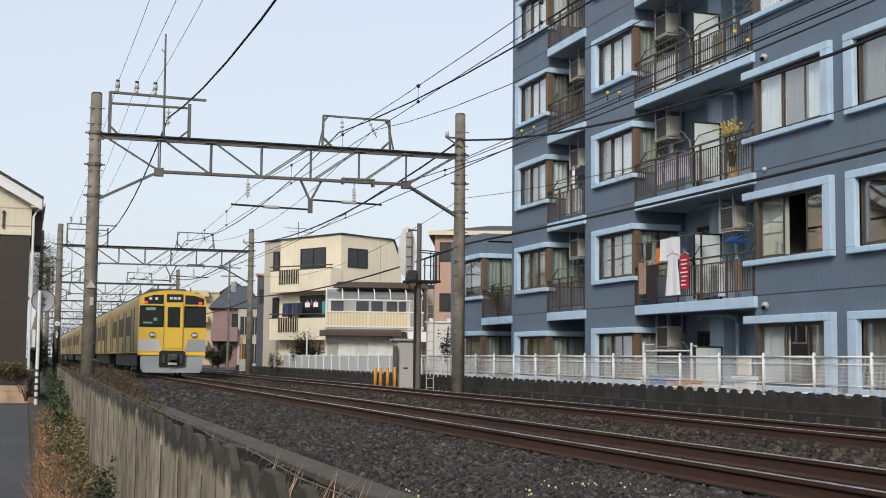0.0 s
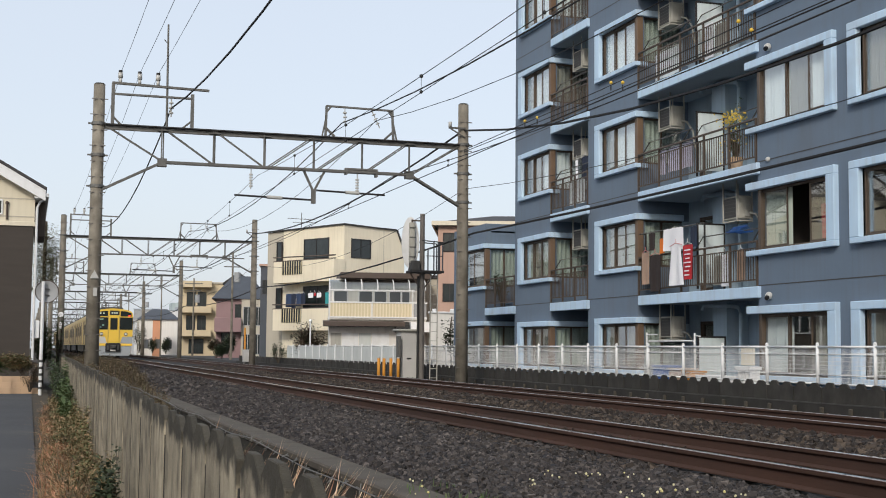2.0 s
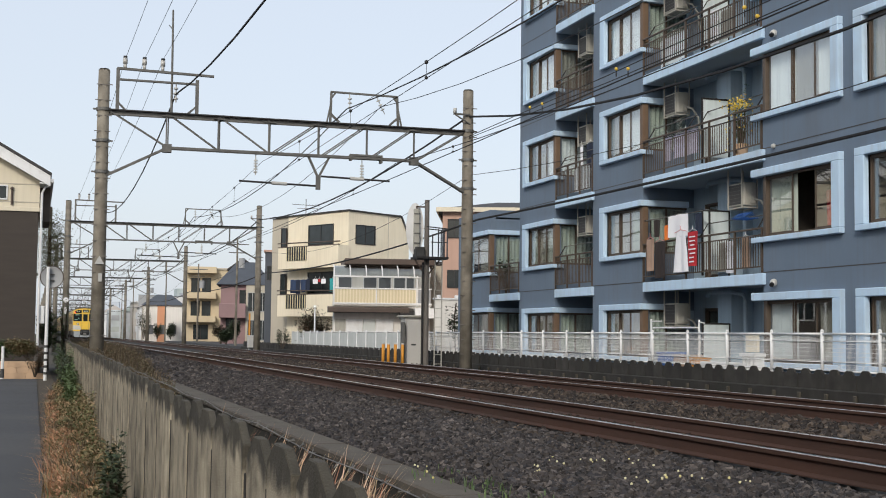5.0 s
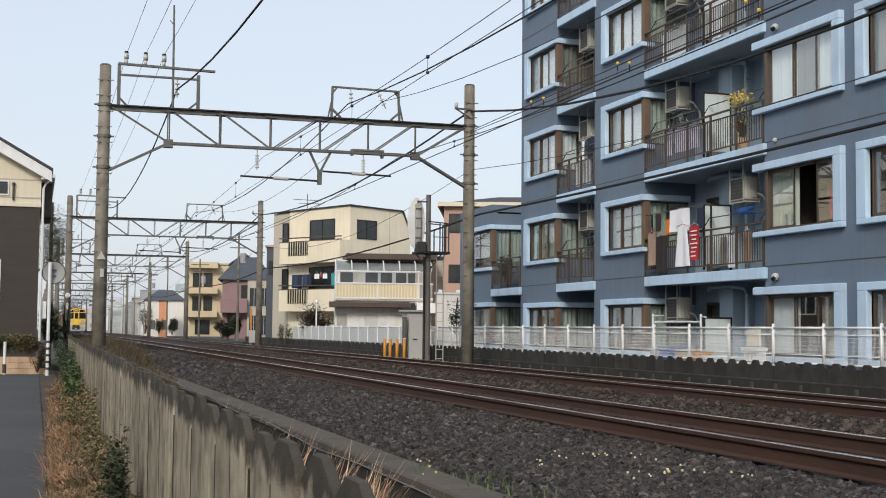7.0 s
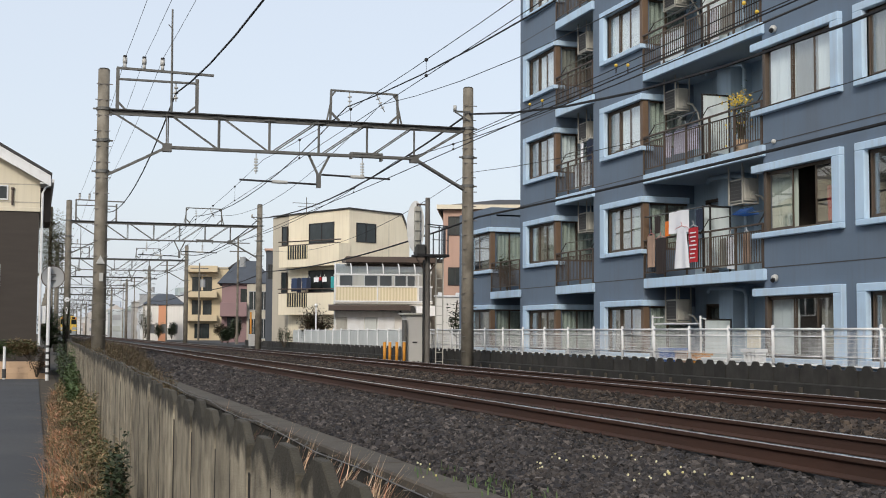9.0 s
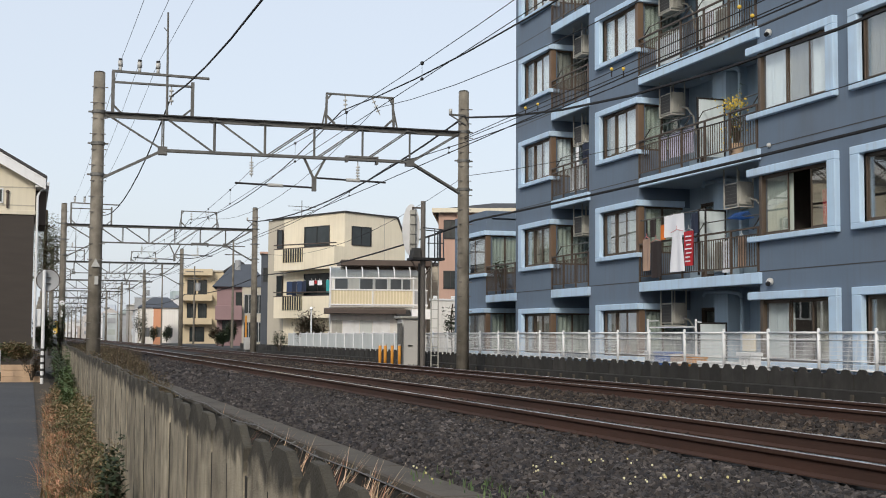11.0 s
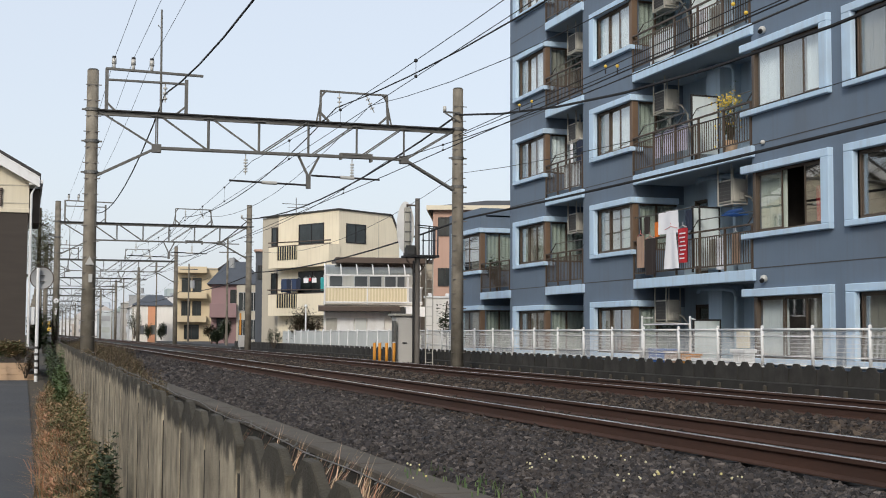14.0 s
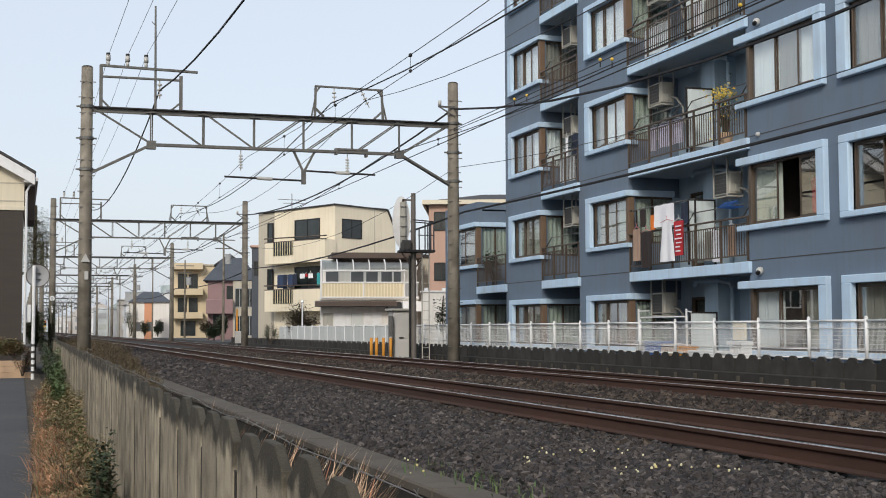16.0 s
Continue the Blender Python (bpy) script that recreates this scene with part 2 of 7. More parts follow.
M = dict(
    # soil colour darkened to hold the deep shade of the ditch
    darksoil=mat("shade_dark_soil", (0.028, 0.024, 0.019), (0.014, 0.012, 0.01), 0.95, scale=1.5, fine=40, bump=0.5),
    soil=mat("soil", (0.075, 0.06, 0.043), (0.04, 0.034, 0.026), 0.95, scale=0.8, fine=30, bump=0.5),
    asphalt=mat("asphalt", (0.06, 0.063, 0.07), (0.04, 0.042, 0.047), 0.85, scale=0.6, fine=140, bump=0.35, dirt=(0.1, 0.095, 0.09)),
    ballast=mat("ballast_bed", (0.022, 0.019, 0.017), (0.005, 0.0045, 0.004), 0.95, scale=9, fine=26, mix=0.55, bump=1.0),
    stones=island_mat("ballast_stone", [(0.008, 0.007, 0.007), (0.023, 0.02, 0.02), (0.046, 0.039, 0.038), (0.016, 0.016, 0.02), (0.07, 0.061, 0.058), (0.026, 0.021, 0.018), (0.13, 0.113, 0.106)], 0.9),
    brownstones=island_mat("rusty_ballast_stone", [(0.01, 0.0075, 0.0065), (0.03, 0.022, 0.018), (0.07, 0.053, 0.042), (0.022, 0.017, 0.015), (0.014, 0.011, 0.01), (0.11, 0.084, 0.064)], 0.9),
    rust=mat("rusty_rail", (0.072, 0.032, 0.02), (0.036, 0.018, 0.012), 0.75, 0.15, 3, 40, 0.5, 0.3, stretch=(1, 0.15, 1)),
    railhead=mat("polished_rail_head", (0.85, 0.77, 0.71), (0.66, 0.57, 0.51), 0.14, 0.95, 2, 30, 0.4, 0.05, stretch=(1, 0.1, 1)),
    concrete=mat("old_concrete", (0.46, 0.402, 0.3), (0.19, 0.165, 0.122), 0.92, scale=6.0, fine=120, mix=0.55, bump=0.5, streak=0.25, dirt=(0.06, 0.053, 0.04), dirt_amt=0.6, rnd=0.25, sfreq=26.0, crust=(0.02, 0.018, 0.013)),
    darkconc=mat("stained_concrete", (0.05, 0.046, 0.042), (0.016, 0.015, 0.014), 0.95, scale=2.5, fine=50, mix=0.6, bump=0.4, streak=0.6, dirt=(0.022, 0.023, 0.018), dirt_amt=0.6, rnd=0.3),
    # mouldy black and deep shade together in one concrete colour
    mouldshade=mat("shaded_mouldy_concrete", (0.03, 0.027, 0.022), (0.012, 0.011, 0.009), 0.95, scale=4, fine=60, mix=0.6, bump=0.4, rnd=0.2),
    curb=mat("weathered_kerb", (0.1, 0.085, 0.068), (0.052, 0.044, 0.035), 0.95, scale=2, fine=45, bump=0.35, streak=0.3, dirt=(0.04, 0.037, 0.03)),
    pole=mat("pole_concrete", (0.275, 0.25, 0.207), (0.15, 0.134, 0.108), 0.9, scale=3.0, fine=35, mix=0.6, bump=0.25, streak=0.4, dirt=(0.08, 0.068, 0.052), dirt_amt=0.55, rnd=0.12),
    steel=mat("galvanised_steel", (0.18, 0.178, 0.17), (0.1, 0.097, 0.09), 0.6, 0.4, 5, 50, 0.5, 0.1, rnd=0.1),
    darksteel=mat("dark_steel", (0.035, 0.033, 0.034), (0.02, 0.019, 0.02), 0.7, 0.2, 6, 50, 0.5, 0.1),
    wire=mat("cable_black", (0.012, 0.012, 0.014), None, 0.75, 0, 8, 50, 0.3, 0),
    ceramic=mat("white_ceramic", (0.5, 0.5, 0.48), None, 0.3, 0, 8, 50, 0.3, 0),
    wall=mat("grey_blue_render", (0.143, 0.194, 0.264), (0.124, 0.168, 0.228), 0.9, scale=0.9, fine=55, mix=0.5, bump=0.35, streak=0.22, dirt=(0.12, 0.125, 0.14), dirt_amt=0.25),
    recess=mat("pale_grey_render", (0.36, 0.47, 0.57), (0.31, 0.4, 0.48), 0.9, scale=0.9, fine=55, bump=0.2, streak=0.25, dirt=(0.15, 0.16, 0.18), dirt_amt=0.25),
    trim=mat("pale_blue_trim", (0.51, 0.68, 0.86), (0.44, 0.59, 0.75), 0.75, scale=1.5, fine=50, mix=0.4, bump=0.12, streak=0.3, dirt=(0.33, 0.35, 0.38), dirt_amt=0.3),
    soffit=mat("soffit_paint", (0.36, 0.43, 0.5), (0.3, 0.35, 0.4), 0.9, scale=1.0, fine=40, bump=0.1),
    bronze=mat("bronze_aluminium", (0.115, 0.085, 0.062), (0.085, 0.064, 0.05), 0.5, 0.35, 4, 60, 0.5, 0.05, rnd=0.06),
    woodpost=mat("brown_corner_post", (0.165, 0.108, 0.068), (0.125, 0.08, 0.052), 0.6, 0, 3, 50, 0.5, 0.08),
    glass=glass_mat("window_glass", (0.93, 0.95, 0.95), 0.13),
    # dark colour stands in for the shade inside the rooms
    darkroom=mat("shade_dark_interior", (0.1, 0.09, 0.082), (0.06, 0.054, 0.05), 0.95, scale=1, fine=20, bump=0),
    curtain=mat("pale_curtain", (0.82, 0.89, 0.92), (0.68, 0.74, 0.77), 0.95, scale=1.5, fine=40, bump=0.1, stretch=(4, 4, 0.4)),
    greycurtain=mat("grey_curtain", (0.32, 0.32, 0.29), (0.23, 0.235, 0.21), 0.95, scale=1.5, fine=40, bump=0.1, stretch=(4, 4, 0.4)),
    greencurtain=mat("grey_green_net_curtain", (0.46, 0.52, 0.47), (0.33, 0.38, 0.34), 0.95, scale=1.5, fine=40, bump=0.1, stretch=(5, 5, 0.3)),
    lilac=mat("pale_lilac_cloth", (0.62, 0.6, 0.74), (0.5, 0.49, 0.62), 0.9, scale=3, fine=40, mix=0.3, bump=0.1),
    whitecloth=mat("white_cloth", (0.85, 0.86, 0.9), (0.74, 0.75, 0.8), 0.9, scale=3, fine=40, mix=0.3, bump=0.1),
    bluecloth=mat("blue_cloth", (0.035, 0.06, 0.13), None, 0.9, scale=3, bump=0.1),
    navycloth=mat("navy_cloth", (0.02, 0.03, 0.06), None, 0.9, scale=3, bump=0.1),
    redcloth=mat("red_cloth", (0.55, 0.03, 0.04), (0.4, 0.02, 0.03), 0.9, scale=3, bump=0.1),
    orangecloth=mat("orange_cloth", (0.75, 0.2, 0.03), None, 0.9, scale=3, bump=0.1),
    tealcloth=mat("teal_cloth", (0.05, 0.4, 0.42), None, 0.9, scale=3, bump=0.1),
    tancloth=mat("tan_cloth", (0.42, 0.29, 0.22), None, 0.9, scale=3, bump=0.1),
    browncloth=mat("dark_brown_cloth", (0.035, 0.025, 0.024), None, 0.9, scale=3, bump=0.1),
    pink=mat("pink_plastic", (0.75, 0.25, 0.25), None, 0.4, scale=6, bump=0),
    blueplastic=mat("blue_plastic", (0.03, 0.12, 0.42), None, 0.4, scale=6, bump=0),
    white=mat("white_paint", (0.78, 0.79, 0.8), (0.66, 0.67, 0.68), 0.5, 0, 3, 60, 0.35, 0.05, streak=0.15, dirt=(0.4, 0.38, 0.34), dirt_amt=0.25),
    board=mat("white_board", (0.62, 0.65, 0.64), (0.54, 0.57, 0.56), 0.7, 0, 1.5, 60, 0.4, 0.05, streak=0.2),
    paleboard=mat("frosted_pale_board", (0.66, 0.74, 0.76), (0.58, 0.66, 0.68), 0.5, 0, 1.5, 60, 0.4, 0.02, streak=0.15),
    acwhite=mat("aged_white_casing", (0.46, 0.45, 0.405), (0.36, 0.35, 0.31), 0.6, 0, 3, 50, 0.5, 0.05, streak=0.3),
    grille=mat("dark_grille", (0.06, 0.06, 0.06), None, 0.7, 0, 6, 60, 0.4, 0.1),
    cream=mat("cream_render", (0.82, 0.745, 0.585), (0.75, 0.675, 0.525), 0.9, 0, 0.7, 40, 0.4, 0.12, streak=0.2, dirt=(0.42, 0.36, 0.26), dirt_amt=0.2),
    # cream darkened for a shaded side; also serves as plain beige elsewhere
    creamshade=mat("shaded_cream_beige", (0.50, 0.46, 0.38), (0.43, 0.39, 0.32), 0.9, 0, 0.7, 40, 0.4, 0.12, streak=0.2),
    palecream=mat("pale_cream_siding", (0.72, 0.66, 0.52), (0.64, 0.58, 0.46), 0.85, 0, 0.7, 40, 0.4, 0.1, streak=0.12),
    darkbrown=mat("dark_brown_siding", (0.06, 0.05, 0.043), (0.045, 0.038, 0.033), 0.85, 0, 0.7, 40, 0.5, 0.3, stretch=(1, 1, 6)),
    roofdark=mat("dark_roof", (0.05, 0.048, 0.05), (0.035, 0.034, 0.035), 0.75, 0, 1.2, 30, 0.5, 0.3),
    roofblue=mat("slate_blue_roof", (0.07, 0.08, 0.10), (0.05, 0.058, 0.07), 0.7, 0, 1.2, 30, 0.5, 0.3),
    mast=mat("grey_brown_mast", (0.15, 0.135, 0.125), (0.11, 0.1, 0.09), 0.6, 0, 2, 40, 0.5, 0.1, rnd=0.05),
    brownmetal=mat("brown_fascia", (0.09, 0.066, 0.054), (0.065, 0.048, 0.04), 0.6, 0, 1.5, 40, 0.4, 0.05),
    salmon=mat("salmon_render", (0.50, 0.33, 0.26), (0.43, 0.285, 0.225), 0.9, 0, 0.8, 40, 0.4, 0.12, streak=0.15),
    orangewall=mat("orange_render", (0.62, 0.3, 0.17), (0.54, 0.26, 0.15), 0.9, 0, 0.8, 40, 0.4, 0.12),
    pinkwall=mat("pink_render", (0.30, 0.20, 0.205), (0.25, 0.165, 0.17), 0.9, 0, 0.8, 40, 0.4, 0.12),
    whitewall=mat("white_render", (0.78, 0.76, 0.72), (0.70, 0.68, 0.64), 0.9, 0, 0.8, 40, 0.4, 0.12, streak=0.2),
    greywall=mat("grey_render", (0.36, 0.37, 0.38), (0.30, 0.31, 0.32), 0.9, 0, 0.8, 40, 0.4, 0.12, streak=0.2),
    # buff, paled and greyed for the haze of distance
    yellowwall=mat("buff_tile", (0.62, 0.52, 0.36), (0.54, 0.45, 0.31), 0.9, 0, 0.8, 40, 0.4, 0.12),
    slat=mat("cream_slat", (0.68, 0.60, 0.40), (0.6, 0.53, 0.36), 0.6, 0, 2, 40, 0.4, 0.05),
    poly=glass_mat("smoked_polycarbonate", (0.55, 0.6, 0.62), 0.12, 0.15),
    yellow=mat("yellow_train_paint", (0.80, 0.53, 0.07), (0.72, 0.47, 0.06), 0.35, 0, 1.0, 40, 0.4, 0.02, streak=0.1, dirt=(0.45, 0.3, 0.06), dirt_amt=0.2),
    # train yellow darkened for the shaded side, with dust and streaks on top
    shadeddustyyellow=mat("shaded_dusty_yellow_side", (0.42, 0.31, 0.11), (0.33, 0.25, 0.1), 0.5, 0, 1.0, 40, 0.5, 0.02, streak=0.35, dirt=(0.25, 0.19, 0.09), dirt_amt=0.4),
    cabglass=mat("black_cab_glazing", (0.012, 0.018, 0.018), (0.006, 0.009, 0.009), 0.12, 0, 1.5, 10, 0.5, 0, spec=0.35),
    # door yellow, darker again than the shaded side
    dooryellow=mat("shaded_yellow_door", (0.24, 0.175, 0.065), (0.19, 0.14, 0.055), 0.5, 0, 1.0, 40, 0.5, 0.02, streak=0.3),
    sidepane=mat("dusty_side_window", (0.075, 0.062, 0.036), (0.055, 0.046, 0.03), 0.7, 0, 1.0, 20, 0.5, 0),
    traingrey=mat("light_grey_skirt", (0.33, 0.36, 0.38), (0.28, 0.3, 0.32), 0.5, 0, 2, 40, 0.4, 0.02, dirt=(0.2, 0.2, 0.19)),
    trainpale=mat("pale_grey_panel", (0.55, 0.54, 0.52), (0.46, 0.45, 0.43), 0.5, 0, 2, 40, 0.4, 0.02),
    black=mat("black_rubber", (0.012, 0.012, 0.013), None, 0.6, 0, 5, 40, 0.3, 0),
    darkglass=mat("dark_glazing", (0.035, 0.045, 0.048), (0.014, 0.018, 0.019), 0.1, 0, 1.5, 10, 0.5, 0, spec=0.5),
    tail=glow_mat("red_tail_light", (1.0, 0.03, 0.03), 2.5),
    lampglass=mat("lamp_glass", (0.75, 0.76, 0.74), None, 0.15, 0, 5, 30, 0.3, 0),
    led=glow_mat("pale_display", (0.5, 0.55, 0.45), 0.25),
    hivis=mat("amber_post", (0.62, 0.27, 0.03), (0.5, 0.21, 0.025), 0.6, 0, 3, 40, 0.4, 0.05),
    yellowwire=mat("yellow_marker", (0.75, 0.5, 0.06), None, 0.5, 0, 3, 40, 0.4, 0),
    brick=mat("tan_block", (0.6, 0.42, 0.28), (0.5, 0.35, 0.23), 0.9, 0, 2, 40, 0.4, 0.3, rnd=0.05),
    leaf=island_mat("green_leaf", [(0.04, 0.075, 0.025), (0.065, 0.11, 0.035), (0.1, 0.14, 0.05), (0.055, 0.085, 0.035)], 0.7, 0.0),
    darkleaf=island_mat("dark_leaf", [(0.02, 0.036, 0.018), (0.03, 0.05, 0.024), (0.045, 0.065, 0.03), (0.05, 0.045, 0.03)], 0.7, 0.0),
    redleaf=island_mat("reddish_leaf", [(0.05, 0.03, 0.02), (0.03, 0.045, 0.018), (0.09, 0.04, 0.025), (0.035, 0.04, 0.02)], 0.7, 0.0),
    dry=island_mat("dry_grass", [(0.3, 0.19, 0.09), (0.42, 0.29, 0.16), (0.34, 0.16, 0.08), (0.2, 0.15, 0.07), (0.5, 0.38, 0.24)], 0.9, 0.0),
    rustgrass=island_mat("rust_red_grass", [(0.42, 0.19, 0.11), (0.55, 0.32, 0.2), (0.28, 0.12, 0.07), (0.5, 0.34, 0.22), (0.12, 0.13, 0.05), (0.36, 0.2, 0.11)], 0.9, 0.0),
    olive=island_mat("olive_scrub", [(0.09, 0.072, 0.042), (0.13, 0.092, 0.056), (0.075, 0.072, 0.036), (0.18, 0.125, 0.075), (0.075, 0.054, 0.036)], 0.9, 0.0),
    weed=island_mat("weed_leaf", [(0.06, 0.085, 0.03), (0.15, 0.13, 0.065), (0.10, 0.135, 0.05), (0.26, 0.18, 0.09), (0.38, 0.25, 0.15), (0.07, 0.08, 0.035)], 0.8, 0.0),
    straw=island_mat("pale_straw", [(0.5, 0.36, 0.24), (0.62, 0.48, 0.34), (0.55, 0.3, 0.2), (0.42, 0.3, 0.17), (0.66, 0.54, 0.4)], 0.9, 0.0),
    # far house colours, with the haze of distance already in them
    town=island_mat("haze_tinted_house", [(0.62, 0.62, 0.6), (0.3, 0.33, 0.38), (0.55, 0.5, 0.42), (0.24, 0.26, 0.3), (0.68, 0.69, 0.7), (0.42, 0.36, 0.32), (0.36, 0.42, 0.42), (0.5, 0.53, 0.57)], 0.95, 0.0, 0.4),
    # leaf greens washed out by haze mixed into the colour
    hazeleaf=island_mat("haze_grey_leaf", [(0.1, 0.12, 0.075), (0.15, 0.16, 0.1), (0.2, 0.19, 0.13), (0.12, 0.13, 0.09)], 0.8, 0.0),
    # distance haze lightens this glass colour; the white house's panes share it
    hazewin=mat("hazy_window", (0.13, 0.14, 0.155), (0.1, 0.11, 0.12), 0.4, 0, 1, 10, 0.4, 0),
    bark=mat("bark", (0.09, 0.07, 0.05), (0.05, 0.04, 0.03), 0.95, 0, 5, 50, 0.5, 0.5),
    paleflower=island_mat("pale_weed_flower", [(0.6, 0.52, 0.2), (0.7, 0.66, 0.45), (0.55, 0.5, 0.3)], 0.8, 0.0),
    marigold=island_mat("yellow_flower", [(0.6, 0.42, 0.05), (0.75, 0.58, 0.14), (0.5, 0.38, 0.06)], 0.8, 0.0),
    # green and wall colours below are paled by painted haze
    hazegreen=mat("haze_tinted_green", (0.2, 0.36, 0.31), (0.17, 0.31, 0.27), 0.95, 0, 0.3, 10, 0.5, 0),
    farhaze=mat("haze_tinted_wall", (0.56, 0.61, 0.68), (0.48, 0.53, 0.6), 0.95, 0, 0.3, 10, 0.5, 0),
)


# ---- mesh tools ----
class Mesh:
    def __init__(self):
        self.v, self.f = [], []

    def add(self, vs, fs):
        o = len(self.v)
        self.v += [tuple(p) for p in vs]
        self.f += [tuple(i + o for i in q) for q in fs]
        return self

    def box(self, x0, x1, y0, y1, z0, z1, c=0.0):
        if c <= 0:
            return self.add([(x, y, z) for x in (x0, x1) for y in (y0, y1) for z in (z0, z1)],
                            [(0, 1, 3, 2), (4, 6, 7, 5), (0, 4, 5, 1), (2, 3, 7, 6), (0, 2, 6, 4), (1, 5, 7, 3)])
        bm = bmesh.new()
        bmesh.ops.create_cube(bm, size=1)
        for p in bm.verts:
            p.co = (x0 + (p.co.x + .5) * (x1 - x0), y0 + (p.co.y + .5) * (y1 - y0), z0 + (p.co.z + .5) * (z1 - z0))
        bmesh.ops.bevel(bm, geom=bm.edges[:], offset=c, segments=1, affect="EDGES")
        bm.verts.index_update()
        self.add([p.co for p in bm.verts], [[q.index for q in f.verts] for f in bm.faces])
        bm.free()
        return self

    def beam(self, a, b, w, h=None, roll=None):
        """A bar of section w by h from a to b; its h side lies as near to upright as it can."""
        a, b = Vector(a), Vector(b)
        h = w if h is None else h
        d = (b - a).normalized()
        up = Vector(roll) if roll else (Vector((0, 0, 1)) if abs(d.z) < 0.95 else Vector((1, 0, 0)))
        s = d.cross(up).normalized()
        u = s.cross(d).normalized()
        vs = [p + s * i * w / 2 + u * j * h / 2 for p in (a, b) for i, j in ((-1, -1), (1, -1), (1, 1), (-1, 1))]
        return self.add(vs, [(0, 3, 2, 1), (4, 5, 6, 7), (0, 1, 5, 4), (1, 2, 6, 5), (2, 3, 7, 6), (3, 0, 4, 7)])

    def rod(self, a, b, r, r2=None, n=8, caps=True):
        a, b = Vector(a), Vector(b)
        r2 = r if r2 is None else r2
        d = (b - a).normalized()
        up = Vector((0, 0, 1)) if abs(d.z) < 0.95 else Vector((1, 0, 0))
        s = d.cross(up).normalized()
        u = s.cross(d)
        vs = [p + (s * math.cos(k * math.tau / n) + u * math.sin(k * math.tau / n)) * q for p, q in ((a, r), (b, r2)) for k in range(n)]
        fs = [(k, (k + 1) % n, n + (k + 1) % n, n + k) for k in range(n)]
        if caps:
            fs += [tuple(reversed(range(n))), tuple(range(n, 2 * n))]
        return self.add(vs, fs)

    def tube(self, pts, r, n=5):
        pts = [Vector(p) for p in pts]
        vs, fs = [], []
        for i, p in enumerate(pts):
            d = (pts[min(i + 1, len(pts) - 1)] - pts[max(i - 1, 0)]).normalized()
            up = Vector((0, 0, 1)) if abs(d.z) < 0.95 else Vector((1, 0, 0))
            s = d.cross(up).normalized()
            u = s.cross(d)
            vs += [p + (s * math.cos(k * math.tau / n) + u * math.sin(k * math.tau / n)) * r for k in range(n)]
            if i:
                o = (i - 1) * n
                fs += [(o + k, o + (k + 1) % n, o + n + (k + 1) % n, o + n + k) for k in range(n)]
        fs += [tuple(reversed(range(n))), tuple(range(len(vs) - n, len(vs)))]
        return self.add(vs, fs)

    def prism(self, poly, axis, a, b):
        """A flat outline (pairs in the two other axes, in x, y, z order) drawn out along an axis from a to b."""
        n = len(poly)
        put = {"x": lambda p, t: (t, p[0], p[1]), "y": lambda p, t: (p[0], t, p[1]), "z": lambda p, t: (p[0], p[1], t)}[axis]
        vs = [put(p, t) for t in (a, b) for p in poly]
        fs = [(k, (k + 1) % n, n + (k + 1) % n, n + k) for k in range(n)] + [tuple(reversed(range(n))), tuple(range(n, 2 * n))]
        return self.add(vs, fs)

    def ball(self, c, r, n=8, m=5, sz=1.0):
        vs = [(c[0], c[1], c[2] - r * sz)]
        for i in range(1, m):
            a = -math.pi / 2 + math.pi * i / m
            vs += [(c[0] + r * math.cos(a) * math.cos(k * math.tau / n), c[1] + r * math.cos(a) * math.sin(k * math.tau / n), c[2] + r * sz * math.sin(a)) for k in range(n)]
        vs.append((c[0], c[1], c[2] + r * sz))
        fs = [(0, 1 + (k + 1) % n, 1 + k) for k in range(n)]
        for i in range(m - 2):
            o = 1 + i * n
            fs += [(o + k, o + (k + 1) % n, o + n + (k + 1) % n, o + n + k) for k in range(n)]
        o, t = 1 + (m - 2) * n, len(vs) - 1
        fs += [(o + k, o + (k + 1) % n, t) for k in range(n)]
        return self.add(vs, fs)

    def data(self, name, material, smooth=False):
        me = bpy.data.meshes.new(name)
        me.from_pydata(self.v, [], self.f)
        bm = bmesh.new()
        bm.from_mesh(me)
        if len(bm.faces) < 60000:
            bmesh.ops.recalc_face_normals(bm, faces=bm.faces)
        for fc in bm.faces:
            fc.smooth = smooth
        bm.to_mesh(me)
        bm.free()
        me.materials.append(material)
        return me


def part(name, mesh, material, parent, label="", smooth=False):
    ob = new(name, mesh.data(name, M[material] if isinstance(material, str) else material, smooth))
    ob.parent = parent
    return tagged(ob, label) if label else ob


def share(name, data, parent, at=(0, 0, 0), rz=0.0):
    ob = new(name, data)
    ob.parent = parent
    ob.matrix_basis = pose(*at, 0, 0, rz)
    return ob


def thing(name, label, category, at=(0, 0, 0), rz=0.0, group="", kind=""):
    ob = new(name)
    ob.matrix_world = pose(*at, 0, 0, rz)
    ob.empty_display_size = 0.2
    return tagged(ob, label, category, group, kind)


def solid(name, mesh, material, label, category, group="", kind="", smooth=False):
    ob = new(name, mesh.data(name, M[material], smooth))
    return tagged(ob, label, category, group, kind)


def quad_leaf(m, c, size, rng, droop=0.3, width=0.5):
    """One leaf: a small bent blade at c, turned at random."""
    a, t = rng.uniform(0, math.tau), rng.uniform(-droop, 1.0)
    d = Vector((math.cos(a), math.sin(a), t)).normalized()
    s = d.cross(Vector((rng.uniform(-.3, .3), rng.uniform(-.3, .3), 1))).normalized() * size * width * 0.5
    c = Vector(c)
    mid, tip = c + d * size * 0.5 + Vector((0, 0, size * 0.06)), c + d * size - Vector((0, 0, size * 0.1))
    m.add([c, mid - s, tip, mid + s], [(0, 1, 2), (0, 2, 3)])


